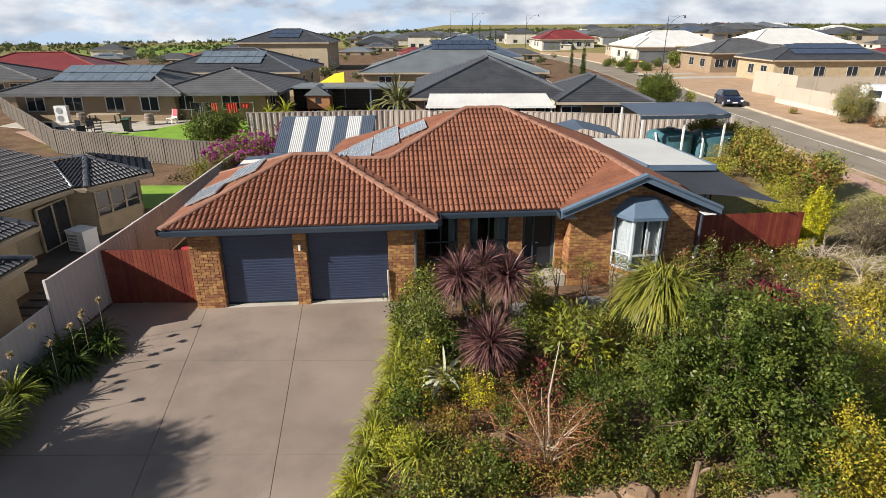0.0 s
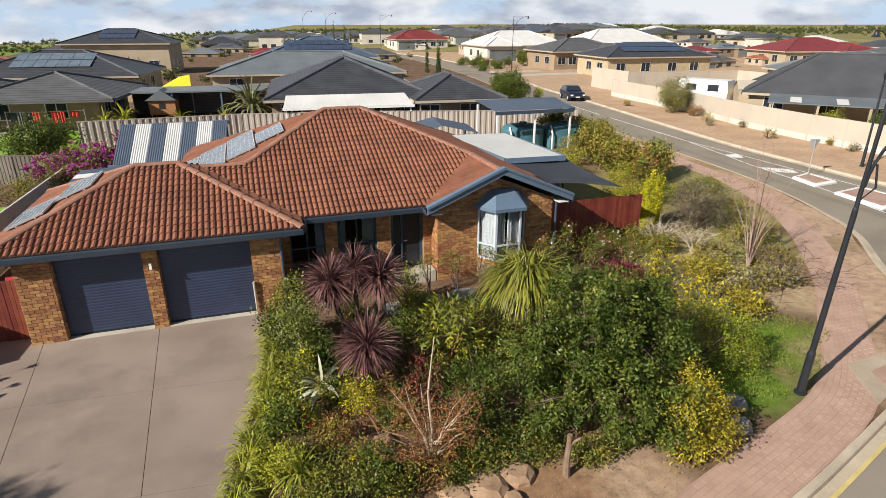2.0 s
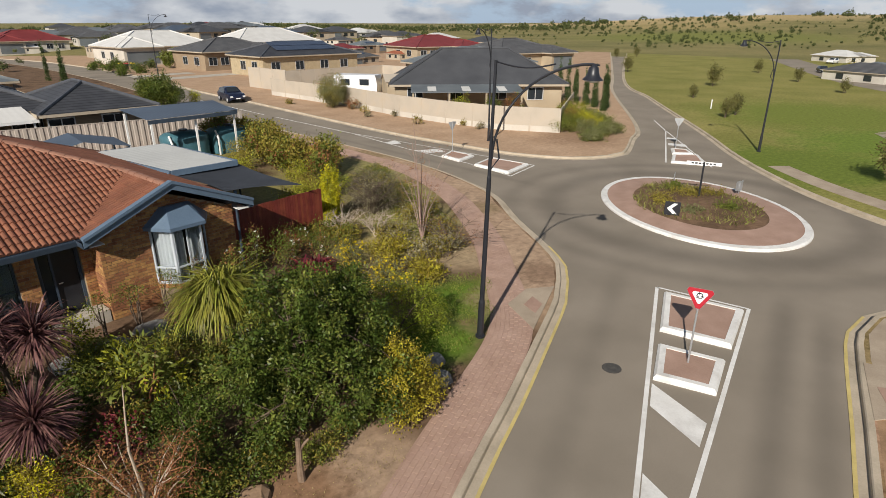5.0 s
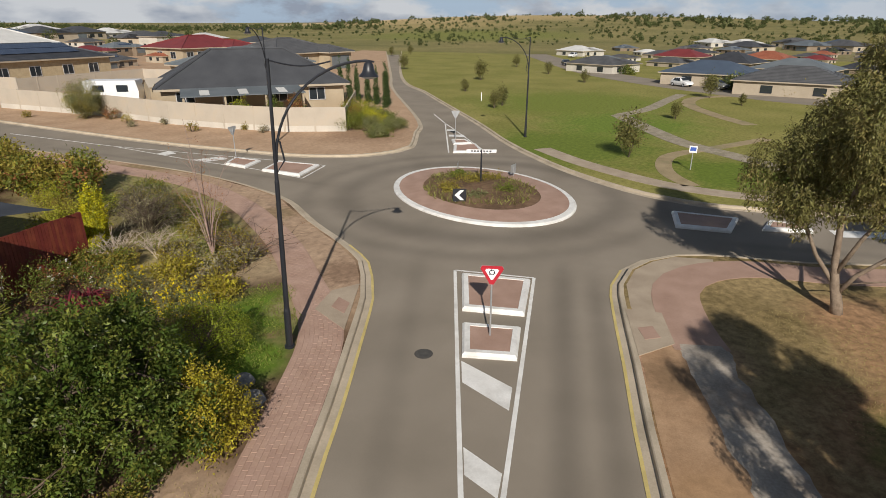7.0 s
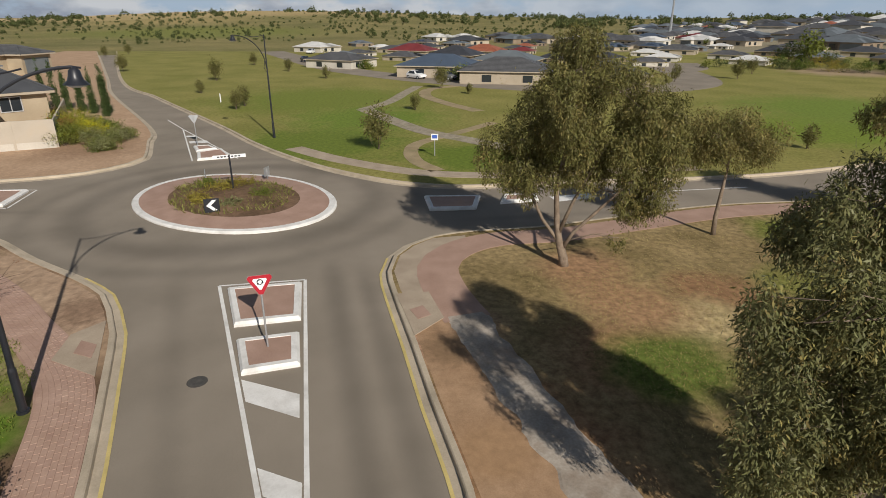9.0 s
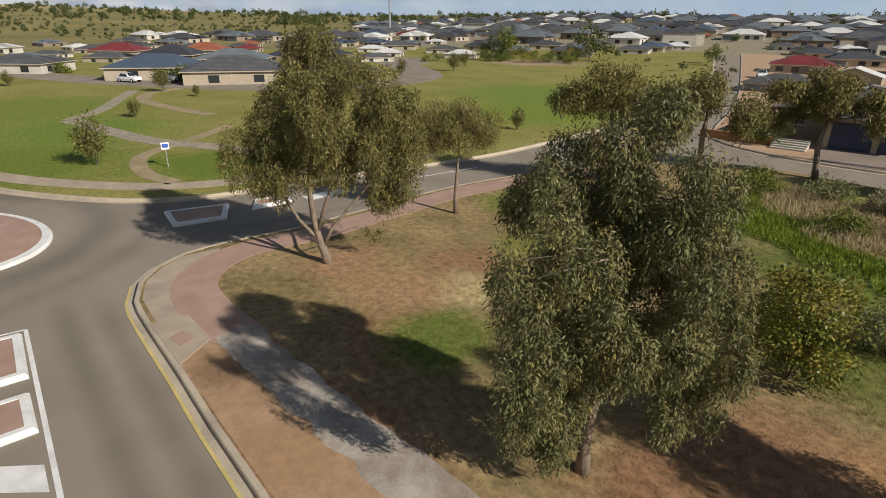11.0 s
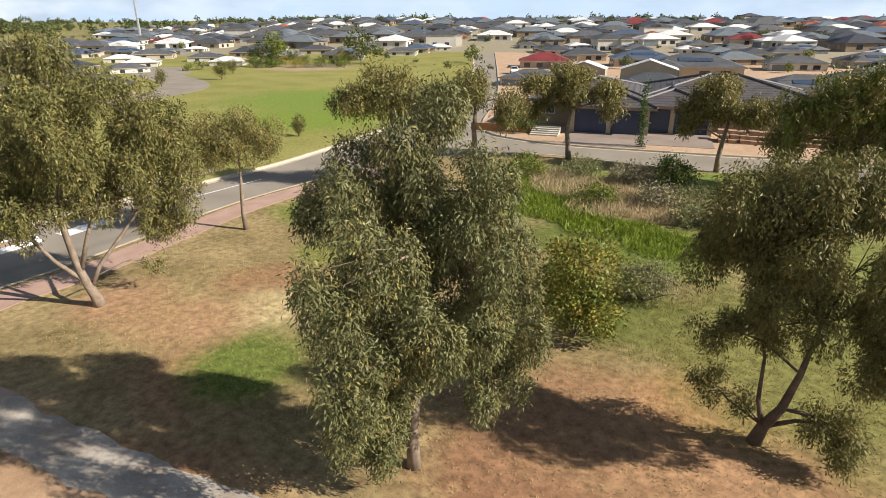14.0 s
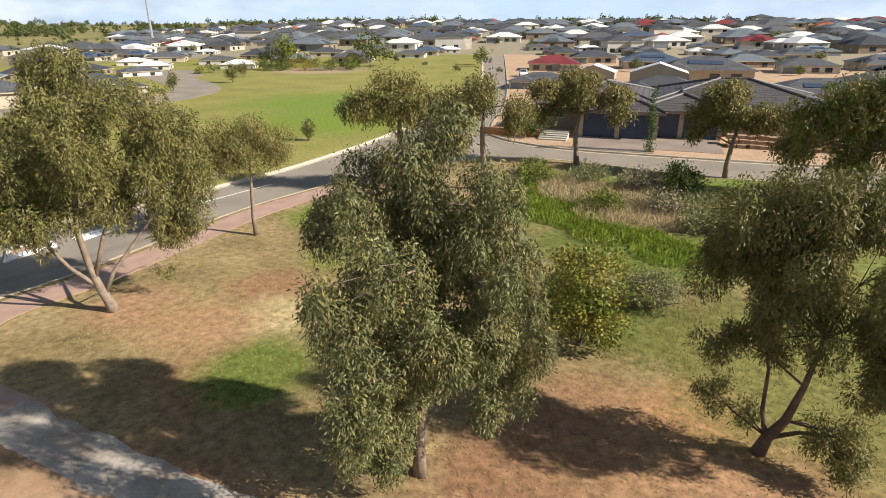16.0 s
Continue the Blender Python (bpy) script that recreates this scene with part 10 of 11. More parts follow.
Geo().slab(ccw([(-14.0, 20.62), (-12.98, 20.66), (-13.2, 21.0), (-14.2, 21.2)]), 0.72, 1.72).obj("bay_side", CREAMBRICK, nb)
# dark block fills the bay in place of a shaded room
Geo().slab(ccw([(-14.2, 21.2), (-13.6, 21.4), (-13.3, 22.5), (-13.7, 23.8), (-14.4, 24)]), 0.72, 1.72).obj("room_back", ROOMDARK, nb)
for (xa, ya), (xb, yb) in zip(BAYW[1:3], BAYW[2:4]):
    L = math.hypot(xb - xa, yb - ya)
    m = Matrix.Translation((xa, ya, 0)) @ Matrix.Rotation(math.atan2(yb - ya, xb - xa), 4, "Z")
    w = Geo().ring(0, L, 0.72, 1.72, 0.06, -0.03, 0.05, m).obj("window", WALLCREAM, nb, "cream framed bay window")
    for k in (1, 2):
        Geo().box(L * k / 3 - 0.04, -0.026, 0.78, L * k / 3 + 0.04, 0.046, 1.66, m).obj("mullion", WALLCREAM, w)
    Geo().box(0.06, -0.02, 1.02, L - 0.06, 0.04, 1.07, m).obj("glazing_bar", WALLCREAM, w)
    Geo().box(0.02, 0.005, 0.74, L - 0.02, 0.015, 1.7, m).obj("pane", GLASS, w)
for a, b, z in ((E0, E1, NZ), (E1, E2, NZ), (E2, E3, NZ), (E3, E4, NZ), ((-10.65, 4.5), (-10.65, 13.85), 1.86), ((-10.65, 13.85), (-16.5, 13.85), 1.86), ((-12.3, 12.5), (-12.0, 16.1), 1.98), ((-12.0, 16.1), (-15.8, 16.4), 1.98)):
    gutter(a, b, WALLCREAM, nb, z)
Geo().slab(ccw([E0, E1, E2, E3, E4, (-20, 25), (-20, 13.2)]), NZ - 0.12, NZ - 0.1).obj("eave_lining", WALLCREAM, nb)
Geo().box(-16.5, 4.5, 0, -11.0, 13.4, 1.78).obj("wall", CREAMBRICK, nb)
Geo().box(-16.4, 4.6, 1.72, -10.7, 13.8, 1.74).obj("eave_lining", WALLCREAM, nb)
Geo().box(-15.6, 13.4, 0, -12.5, 15.8, 1.9).obj("wall", CREAMBRICK, nb)
# sliding door, steps, air conditioner
m = Matrix.Translation((-13.98, 18.9, 0)) @ Matrix.Rotation(radians(87), 4, "Z")
sd = Geo()
for x in (0.0, 0.76, 1.52):
    sd.box(x - 0.035, -0.06, 0.05, x + 0.035, 0.03, 1.6, m)
sd.box(0, -0.05, 1.55, 1.52, 0.03, 1.62, m).box(0, -0.05, 0.0, 1.52, 0.03, 0.06, m)
sdo = sd.obj("sliding_door", WALLCREAM, nb, "cream framed sliding door")
Geo().box(0.02, -0.03, 0.05, 1.5, -0.02, 1.57, m).obj("pane", GLASS, sdo)
ac = thing("air_conditioner", Matrix.Translation((-12.75, 19.2, 0.0)) @ Matrix.Rotation(radians(-18), 4, "Z"), "white evaporative air conditioner unit on the paving", "air conditioner")
Geo().box(-0.38, -0.3, 0.05, 0.38, 0.3, 0.78).obj("casing", WHITESTEEL, ac)
for k in range(5):
    Geo().box(-0.32, -0.312, 0.12 + k * 0.12, 0.1, -0.301, 0.19 + k * 0.12).obj("louvre", GALV, ac)
Geo().box(-0.40, -0.32, 0.78, 0.40, 0.32, 0.82).obj("top_cover", WHITESTEEL, ac)
for x in (-0.34, 0.26):
    Geo().box(x, -0.25, 0.0, x + 0.08, 0.25, 0.05).obj("foot", BLACKSTEEL, ac)
DECK = surface("dark_timber_deck", (0.045, 0.036, 0.03), (0.09, 0.075, 0.062), scale=2.0, fine=20)
tagged(Geo().slab(ccw([(-13.9, 17.2), (-10.0, 17.0), (-10.2, 21.0), (-12.3, 22.0), (-13.9, 21)]), 0, 0.03).obj("timber_deck", DECK), "dark timber deck beside the neighbour's house", kind="structure")
for k in range(5):
    tagged(Geo().box(-12.0, 14.2 + 0.42 * k, 0.0, -10.9, 14.56 + 0.42 * k, 0.05 + 0.025 * k).obj("garden_step", DECK), "dark timber step beside the neighbour's house", "step", "garden steps")
hr = thing("handrail", Matrix.Translation((-10.6, 14.0, 0)), "thin pale steel handrail beside the steps", "handrail")
Geo().tube([(0, 0, 0.75), (-0.2, 2.2, 0.85)], [0.018, 0.018], 6).obj("rail", GALV, hr)
for y in (0.0, 1.1, 2.2):
    Geo().tube([(-0.09 * y, y, 0), (-0.09 * y, y, 0.78)], [0.015, 0.015], 6).obj("post", GALV, hr)

# corner house across the road, its rendered wall
villa(place(41.65, 36.65, -42.7, 15.5, 9), 15.5, 9, 2.25, 0.58, DARKSTEEL, WALLCREAM, "cream house with a dark steel roof behind the rendered wall", group=NB, wing=False)
va = thing("verandah", place(40.31, 37.22, -42.7, 9.75, 3), "low dark verandah roof with white skylight sheets", "verandah")
Geo().add([(0, -3.7, 1.98), (9.75, -3.7, 1.98), (9.75, -0.1, 2.28), (0, -0.1, 2.28), (0, -3.7, 1.92), (9.75, -3.7, 1.92), (9.75, -0.1, 2.22), (0, -0.1, 2.22)], [(0, 1, 2, 3), (7, 6, 5, 4), (0, 4, 5, 1), (1, 5, 6, 2), (3, 7, 4, 0)]).obj("roof_sheet", GREYSTEEL, va)
for x in (1.45, 4.45, 7.6):
    Geo().add([(x, -3.4, 2.025), (x + 0.75, -3.4, 2.025), (x + 0.75, -1.2, 2.205), (x, -1.2, 2.205)], [(0, 1, 2, 3)]).obj("skylight", WHITEROOF, va, "white translucent skylight sheet")
for x in (0.2, 3.3, 6.5, 9.55):
    Geo().box(x - 0.08, -3.6, 0, x + 0.08, -3.45, 1.95).obj("post", WALLCREAM, va)
for k, (x, y, m_) in enumerate(((36.6, 34.1, LIME), (38.6, 32.4, GREEN), (40.0, 31.2, RUST))):
    shrub(x, y, dome(0.8, 1.9, 3, k), m_, "leafy shrub between the wall and the verandah", clumps=110, per=10, spread=0.12, size=0.11, group="verandah shrubs", extra=(MIDGREEN, 0.3))



def rendered_wall(pts, height, label, plinth=False):
    t = thing("rendered_wall", Matrix(), label, "wall", "rendered walls")
    for a, b in zip(pts, pts[1:]):
        a, b = Vector((*a, 0)), Vector((*b, 0))
        n = max(1, round((b - a).length / 2.4))
        for k in range(n):
            p, q = a.lerp(b, k / n), a.lerp(b, (k + 1) / n)
            m = Matrix.Translation(p) @ Matrix.Rotation(math.atan2(b.y - a.y, b.x - a.x), 4, "Z")
            Geo().box(0.012, -0.04, 0, (q - p).length - 0.012, 0.04, height, m).obj("panel", RENDER, t)
            Geo().box(-0.06, -0.06, 0, 0.06, 0.06, height + 0.02, m).obj("pier", RENDER, t)
            if plinth:
                Geo().box(0.07, -0.055, 0, (q - p).length - 0.07, -0.043, 0.42, m).obj("plinth", WALLWHITE, t, "white plinth panel")


rendered_wall([(33.6, 60), (33.9, 52), (34.1, 46), (33.4, 38.4), (33.6, 33), (34.4, 28), (36.4, 24.1)], 1.75, "cream rendered panel wall along the verge", True)
rendered_wall([(36.6, 62), (36.2, 70)], 2.4, "tall cream rendered wall section on the slope")
rendered_wall([(36.4, 24.1), (46.6, 29.6)], 1.7, "cream rendered panel wall along the side street", True)
rendered_wall([(40, 68), (56, 68), (57, 60)], 1.8, "cream rendered wall stepping up the slope")
villa(place(52.5, 80.5, 0, 17, 10), 17, 10, 2.9, 0.33, DARKTILE, CREAMBRICK, "cream brick house with dark tiled roof and blue solar panels", group=NB, wing=False, panels=10, cap_mat=DARKCAPS)
villa(place(62, 52, -10, 14, 11), 14, 11, 2.4, 0.33, GREYSTEEL, WALLCREAM, "cream house with a grey roof behind the wall", group=NB, wing=True)
villa(place(94, 92, -8, 16, 12), 16, 12, 2.8, 0.33, REDROOF, WALLCREAM, "cream house with a dark red roof", group=NB, wing=True, variant=1)
villa(place(84, 62, -8, 15, 12), 15, 12, 2.8, 0.33, GREYTILE, WALLCREAM, "cream house with a grey roof", group=NB, wing=True, variant=2)
villa(place(50, 98, 4, 14, 11), 14, 11, 3.0, 0.33, GREYTILE, WALLTAN, "tan brick house with a grey tiled roof", group=NB, wing=True, variant=1)
villa(place(47, 122, 4, 19, 12, 0.2), 19, 12, 3.0, 0.42, WHITEROOF, WALLWHITE, "pale house with a white steel roof", group=NB, wing=True)
villa(place(75, 128, 4, 22, 13, 0.3), 22, 13, 3.0, 0.42, WHITEROOF, WALLWHITE, "pale house with a wide white steel roof", group=NB, wing=False)
villa(place(36, 178, 4, 16, 11, 0.4), 16, 11, 2.8, 0.4, REDROOF, WALLWHITE, "pale house with a bright red gabled roof", group=NB, wing=True)

rngk = random.Random(31)
for k, (x, y) in enumerate(((30.5, 99), (32, 103), (34, 101), (31, 107), (33.5, 112), (36, 116), (33, 119), (37.5, 122), (30.8, 114), (35.5, 106.5))):
    shrub(x, y, dome(rngk.uniform(0.9, 1.6), rngk.uniform(0.9, 1.7), 3, k), GREEN, "dark green rounded street-side shrub", clumps=70, per=10, spread=0.2, size=0.22, group="street-side shrubs", extra=(MIDGREEN, 0.3))
for pts in ([(30.4, 86), (44, 88), (44, 91.5), (30.4, 89.5)], [(30.2, 93), (40, 94.5), (40, 97.5), (30.2, 96)]):
    flat_polygon("driveway_pad", ccw(pts), 0.012, CONCRETE, "pale concrete driveway across the verge")

# the houses across the street, south of the reserve
ROT_S = 205


def street_house(px, py, lx, ly, w, d, variant, roof_m, wall_m, z=0.05, eave=1.95, ww=5.4):
    """A house whose point (lx, ly) stands at (px, py), its front to the street."""
    m = Matrix.Translation((px, py, z)) @ Matrix.Rotation(radians(ROT_S), 4, "Z") @ Matrix.Translation((-lx, -ly, 0))
    villa(m, w, d, eave, 0.27, roof_m, wall_m, "brick house with dark tiled roof and navy garage doors", group="houses along the street", variant=variant, door_mat=NAVY, trim=FARTAN, ww=ww, twin=True)
    return m


SMALLROOF = surface("brown_charcoal_tile", (0.062, 0.053, 0.054), (0.115, 0.098, 0.096), scale=1.2, rough=0.6, fine=30, rows=0.125)
HS = [street_house(20.7, -38.6, 5.9, -3.0, 8.6, 10, 1, SMALLROOF, WALLTAN), street_house(17.4, -41.6, 2.7, -2.4, 13, 11, 0, SMALLROOF, WALLTAN),
      street_house(1.8, -48.8, 2.7, -2.4, 14, 11, 0, GREYTILE, WALLCREAM), street_house(-14.6, -54.6, 12, -3.0, 15, 12, 1, DARKTILE, WALLTAN)]
for m, x0, x1, y0 in ((HS[0], 3.3, 8.5, -3.0), (HS[1], 0.1, 5.3, -2.4), (HS[2], 0.1, 5.3, -2.4)):
    q = [m @ Vector((x, y, z)) for x, y, z in ((x0, y0 + 0.1, 0.02), (x1, y0 + 0.1, 0.02), (x1, y0 - 4.6, -0.03), (x0, y0 - 4.6, -0.03))]
    low = [Vector((p.x, p.y, -0.05)) for p in q]
    tagged(Geo().add(q + low, [(3, 2, 1, 0), (2, 6, 5, 1), (3, 0, 4, 7), (0, 1, 5, 4), (2, 3, 7, 6)]).obj("driveway_ramp", DRIVE), "grey concrete driveway before the garage", kind="structure")
# terraced steps, retaining wall and a dark column-shaped cypress by the kerb
for k in range(5):
    m = HS[0] @ Matrix.Translation((1.6, -3.4 - 0.34 * k, -0.05))
    tagged(Geo().box(-1.0, -0.34, 0, 1.0, 0.0, 0.45 - 0.09 * k, m).obj("garden_step", CONCRETE), "pale concrete step up to the house", "step", "street steps")
rw = thing("retaining_wall", HS[0], "low dark brick retaining wall before the house", "wall")
Geo().box(-4.0, -4.2, -0.05, 0.5, -4.0, 0.5).obj("wall", BRICKS, rw)
rt = thing("rock_terrace", HS[1] @ Matrix.Translation((9.0, -4.2, -0.05)), "rock terrace wall beside the driveway", "wall")
rgw = random.Random(4)
for row in range(3):
    for k in range(11):
        x, w_ = -3.3 + 0.62 * k + rgw.uniform(-0.08, 0.08), rgw.uniform(0.5, 0.6)
        Geo().box(x, -0.6 + 0.42 * row, 0.24 * row - 0.02, x + w_, 0.1 + 0.42 * row, 0.24 * row + rgw.uniform(0.2, 0.26)).obj("stone", STONE, rt)

# rows of far houses: a few kinds, repeated; the farthest are one joined mass
KINDS = []
FAR = "far houses"
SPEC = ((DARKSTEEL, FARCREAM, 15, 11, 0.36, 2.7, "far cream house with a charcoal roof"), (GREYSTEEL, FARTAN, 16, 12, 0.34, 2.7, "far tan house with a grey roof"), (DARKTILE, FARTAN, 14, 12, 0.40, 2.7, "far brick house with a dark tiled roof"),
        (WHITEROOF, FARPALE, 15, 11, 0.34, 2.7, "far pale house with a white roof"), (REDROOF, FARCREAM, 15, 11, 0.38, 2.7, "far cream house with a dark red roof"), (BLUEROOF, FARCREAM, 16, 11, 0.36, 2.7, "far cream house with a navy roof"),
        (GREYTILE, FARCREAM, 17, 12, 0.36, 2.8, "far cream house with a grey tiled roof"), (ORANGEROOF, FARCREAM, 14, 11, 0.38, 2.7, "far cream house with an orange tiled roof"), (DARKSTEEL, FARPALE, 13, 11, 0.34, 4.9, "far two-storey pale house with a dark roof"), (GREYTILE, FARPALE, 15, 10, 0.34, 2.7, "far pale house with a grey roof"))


def far_house(k):
    rm, wm, w, d, sl, ev, lab = SPEC[k]
    t = thing("house", Matrix(), lab, "house", FAR)
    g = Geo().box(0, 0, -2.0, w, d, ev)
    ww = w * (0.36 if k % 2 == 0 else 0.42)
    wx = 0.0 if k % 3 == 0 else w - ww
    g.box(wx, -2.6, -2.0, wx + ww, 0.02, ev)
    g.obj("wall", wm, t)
    r, o = Geo(), 0.5
    hip_faces(r, -o, -o, w + o, d + o, ev, sl)
    hw = ww / 2 + o
    h = ev + sl * hw
    r.add([(wx - o, -2.6 - o, ev), (wx + ww + o, -2.6 - o, ev), (wx + ww / 2, -2.6 - o + hw, h), (wx + ww / 2, d / 2, h), (wx - o, d / 2, ev), (wx + ww + o, d / 2, ev)], [(0, 1, 2), (1, 5, 3, 2), (4, 0, 2, 3)])
    r.obj("roof", rm, t)
    Geo().box(-o, -o, ev - 0.2, w + o, d + o, ev - 0.01).box(wx - o, -2.6 - o, ev - 0.2, wx + ww + o, -o - 0.01, ev - 0.01).obj("fascia", FARCREAM, t)
    Geo().box(wx + 0.5, -2.64, 0.0, wx + ww - 0.5, -2.55, 2.2).obj("garage_door", GREYSTEEL, t)
    for x in ((w * 0.6, w * 0.82) if wx == 0 else (w * 0.15, w * 0.4)):
        Geo().box(x - 0.9, -0.05, 0.8, x + 0.9, 0.03, 2.1).obj("window", GLASS, t)
    for x in (w * 0.25, w * 0.7):
        Geo().box(x - 0.9, d - 0.03, 0.8, x + 0.9, d + 0.05, 2.1).obj("window", GLASS, t)
    for y in (d * 0.3, d * 0.7):
        Geo().box(-0.05, y - 0.8, 0.8, 0.03, y + 0.8, 2.1).obj("window", GLASS, t)
        Geo().box(w - 0.03, y - 0.8, 0.8, w + 0.05, y + 0.8, 2.1).obj("window", GLASS, t)
    if k in (1, 5, 6):
        a = math.atan(sl)
        for i in range(6):
            pm = Matrix.Translation((w * 0.5 - 3.1 + i * 1.04, d * 0.16, ev + sl * (d * 0.16 + o) + 0.08)) @ Matrix.Rotation(a, 4, "X")
            Geo().box(0, 0, 0, 1.0, 1.66, 0.05, pm).obj("solar_panel", SOLARBLUE, t)
    return t, w


KINDS = [far_house(k) for k in range(10)]
rngt = random.Random(21)
spots, placed, mass = [], set(), {}


def on_road(x, y, m=9):
    for key in ("nw", "ne", "park", "se", "s"):
        for q in lines[key][::6]:
            if abs(q.x - x) < m and abs(q.y - y) < m:
                return True
    return False


def set_or_copy(ob, m):
    """The first use moves the model itself, later ones copy it."""
    if ob.name in placed:
        return copy_thing(ob, m)
    placed.add(ob.name)
    ob.matrix_basis = m
    return ob


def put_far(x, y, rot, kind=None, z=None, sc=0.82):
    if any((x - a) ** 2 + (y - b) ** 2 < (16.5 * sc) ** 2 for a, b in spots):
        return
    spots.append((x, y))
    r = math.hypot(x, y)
    # lighter roof kinds weigh more, in place of distance haze
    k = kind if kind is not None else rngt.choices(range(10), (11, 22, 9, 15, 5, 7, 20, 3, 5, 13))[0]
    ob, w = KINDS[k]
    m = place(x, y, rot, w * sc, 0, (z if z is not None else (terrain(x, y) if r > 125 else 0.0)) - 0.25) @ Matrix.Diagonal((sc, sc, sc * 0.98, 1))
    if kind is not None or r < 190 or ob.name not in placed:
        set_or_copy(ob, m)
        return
    for c in ob.children:       # farther off: joined
        if c.name.split(".")[0] in ("wall", "roof", "window", "garage_door"):
            g = mass.setdefault(c.data.materials[0], Geo())
            g.add([m @ v.co for v in c.data.vertices], [tuple(f.vertices) for f in c.data.polygons])


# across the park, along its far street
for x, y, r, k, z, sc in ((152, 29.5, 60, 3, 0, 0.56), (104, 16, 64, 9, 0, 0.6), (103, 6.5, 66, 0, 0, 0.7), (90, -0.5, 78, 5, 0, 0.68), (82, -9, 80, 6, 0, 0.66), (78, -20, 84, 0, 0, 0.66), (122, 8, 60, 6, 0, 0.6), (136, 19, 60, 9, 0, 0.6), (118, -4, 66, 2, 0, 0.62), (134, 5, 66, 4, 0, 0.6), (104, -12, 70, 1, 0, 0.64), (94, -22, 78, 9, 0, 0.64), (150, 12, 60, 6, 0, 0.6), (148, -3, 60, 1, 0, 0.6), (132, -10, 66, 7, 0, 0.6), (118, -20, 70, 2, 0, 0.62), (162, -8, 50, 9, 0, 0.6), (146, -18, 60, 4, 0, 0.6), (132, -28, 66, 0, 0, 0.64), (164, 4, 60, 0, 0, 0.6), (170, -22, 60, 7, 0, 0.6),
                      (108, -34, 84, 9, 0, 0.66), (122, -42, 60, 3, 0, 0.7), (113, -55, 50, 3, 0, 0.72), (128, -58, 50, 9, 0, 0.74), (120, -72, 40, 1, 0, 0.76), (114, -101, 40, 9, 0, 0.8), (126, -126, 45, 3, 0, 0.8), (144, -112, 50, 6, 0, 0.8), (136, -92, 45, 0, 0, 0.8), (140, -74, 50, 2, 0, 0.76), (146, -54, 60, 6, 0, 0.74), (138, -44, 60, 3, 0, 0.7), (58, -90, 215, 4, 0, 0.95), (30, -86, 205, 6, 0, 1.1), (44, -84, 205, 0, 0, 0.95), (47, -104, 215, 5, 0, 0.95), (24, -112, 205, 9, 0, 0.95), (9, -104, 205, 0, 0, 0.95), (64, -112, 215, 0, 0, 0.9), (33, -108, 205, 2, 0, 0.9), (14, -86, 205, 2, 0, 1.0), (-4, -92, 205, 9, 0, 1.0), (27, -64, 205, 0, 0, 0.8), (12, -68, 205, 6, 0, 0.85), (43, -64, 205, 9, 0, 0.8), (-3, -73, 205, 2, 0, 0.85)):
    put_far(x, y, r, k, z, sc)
for k in range(3200):
    a, r = rngt.uniform(80, 182), math.sqrt(rngt.uniform(60 ** 2, 430 ** 2))
    x, y = r * math.sin(radians(a)), r * math.cos(radians(a))
    inpark = x > 26 and x < 104 and y > -1.18 * x + 6
    if inpark or on_road(x, y) or (a < 141 and r < 112) or r < 66 or (y > -56 and x < 40 and a < 141):
        continue
    if (a < 90 and r > 190) or (a < 108 and r > 235):
        continue
    put_far(x, y, rngt.choice((40, 130, 220, 310)) + rngt.uniform(-8, 8), sc=0.64 if a < 118 else 0.84)
for k in range(600):
    a, r = rngt.uniform(-38, 44), math.sqrt(rngt.uniform(112 ** 2, 330 ** 2))
    x, y = r * math.sin(radians(a)), r * math.cos(radians(a))
    if on_road(x, y, 10) or (a < -8 and r > 190) or (a > 8 and a < 30 and r < 140) or (a > 30 and r > 240):
        continue
    put_far(x, y, rngt.choice((0, 10, 90, 180)) + rngt.uniform(-8, 8))
for x, y in ((100, 84), (86, 92), (118, 98), (104, 112), (92, 108), (78, 104), (124, 116), (110, 130)):
    put_far(x, y, 0)
vs, fs, mi = [], [], []
me = bpy.data.meshes.new("distant_houses")
for k, (mat_, g) in enumerate(mass.items()):
    o = len(vs)
    vs += g.v
    fs += [tuple(i + o for i in f) for f in g.f]
    mi += [k] * len(g.f)
    me.materials.append(mat_)
me.from_pydata(vs, [], fs)
me.polygons.foreach_set("material_index", mi)
tagged(new("distant_houses", me), "distant rows of suburban houses with grey and white roofs", "houses", kind="stuff")

for x, y, r, pm, lab in ((113, 25.5, 120, CARNAVY, "dark car parked along the far street"), (90.0, 5.6, 130, CARGREY, "grey car parked before the far houses"), (81.5, 3.6, 135, CARWHITE, "white car parked before the far houses"), (80.0, -0.5, 135, CARGREY, "grey car parked before the far houses"), (141, 30.5, 80, CARWHITE, "white car parked beside the far white house"), (57.5, -76.0, 40, CARWHITE, "white car parked along the side street")):
    car(Matrix.Translation((x, y, 0.02)) @ Matrix.Rotation(radians(r), 4, "Z") @ Matrix.Scale(0.72, 4), pm, lab)


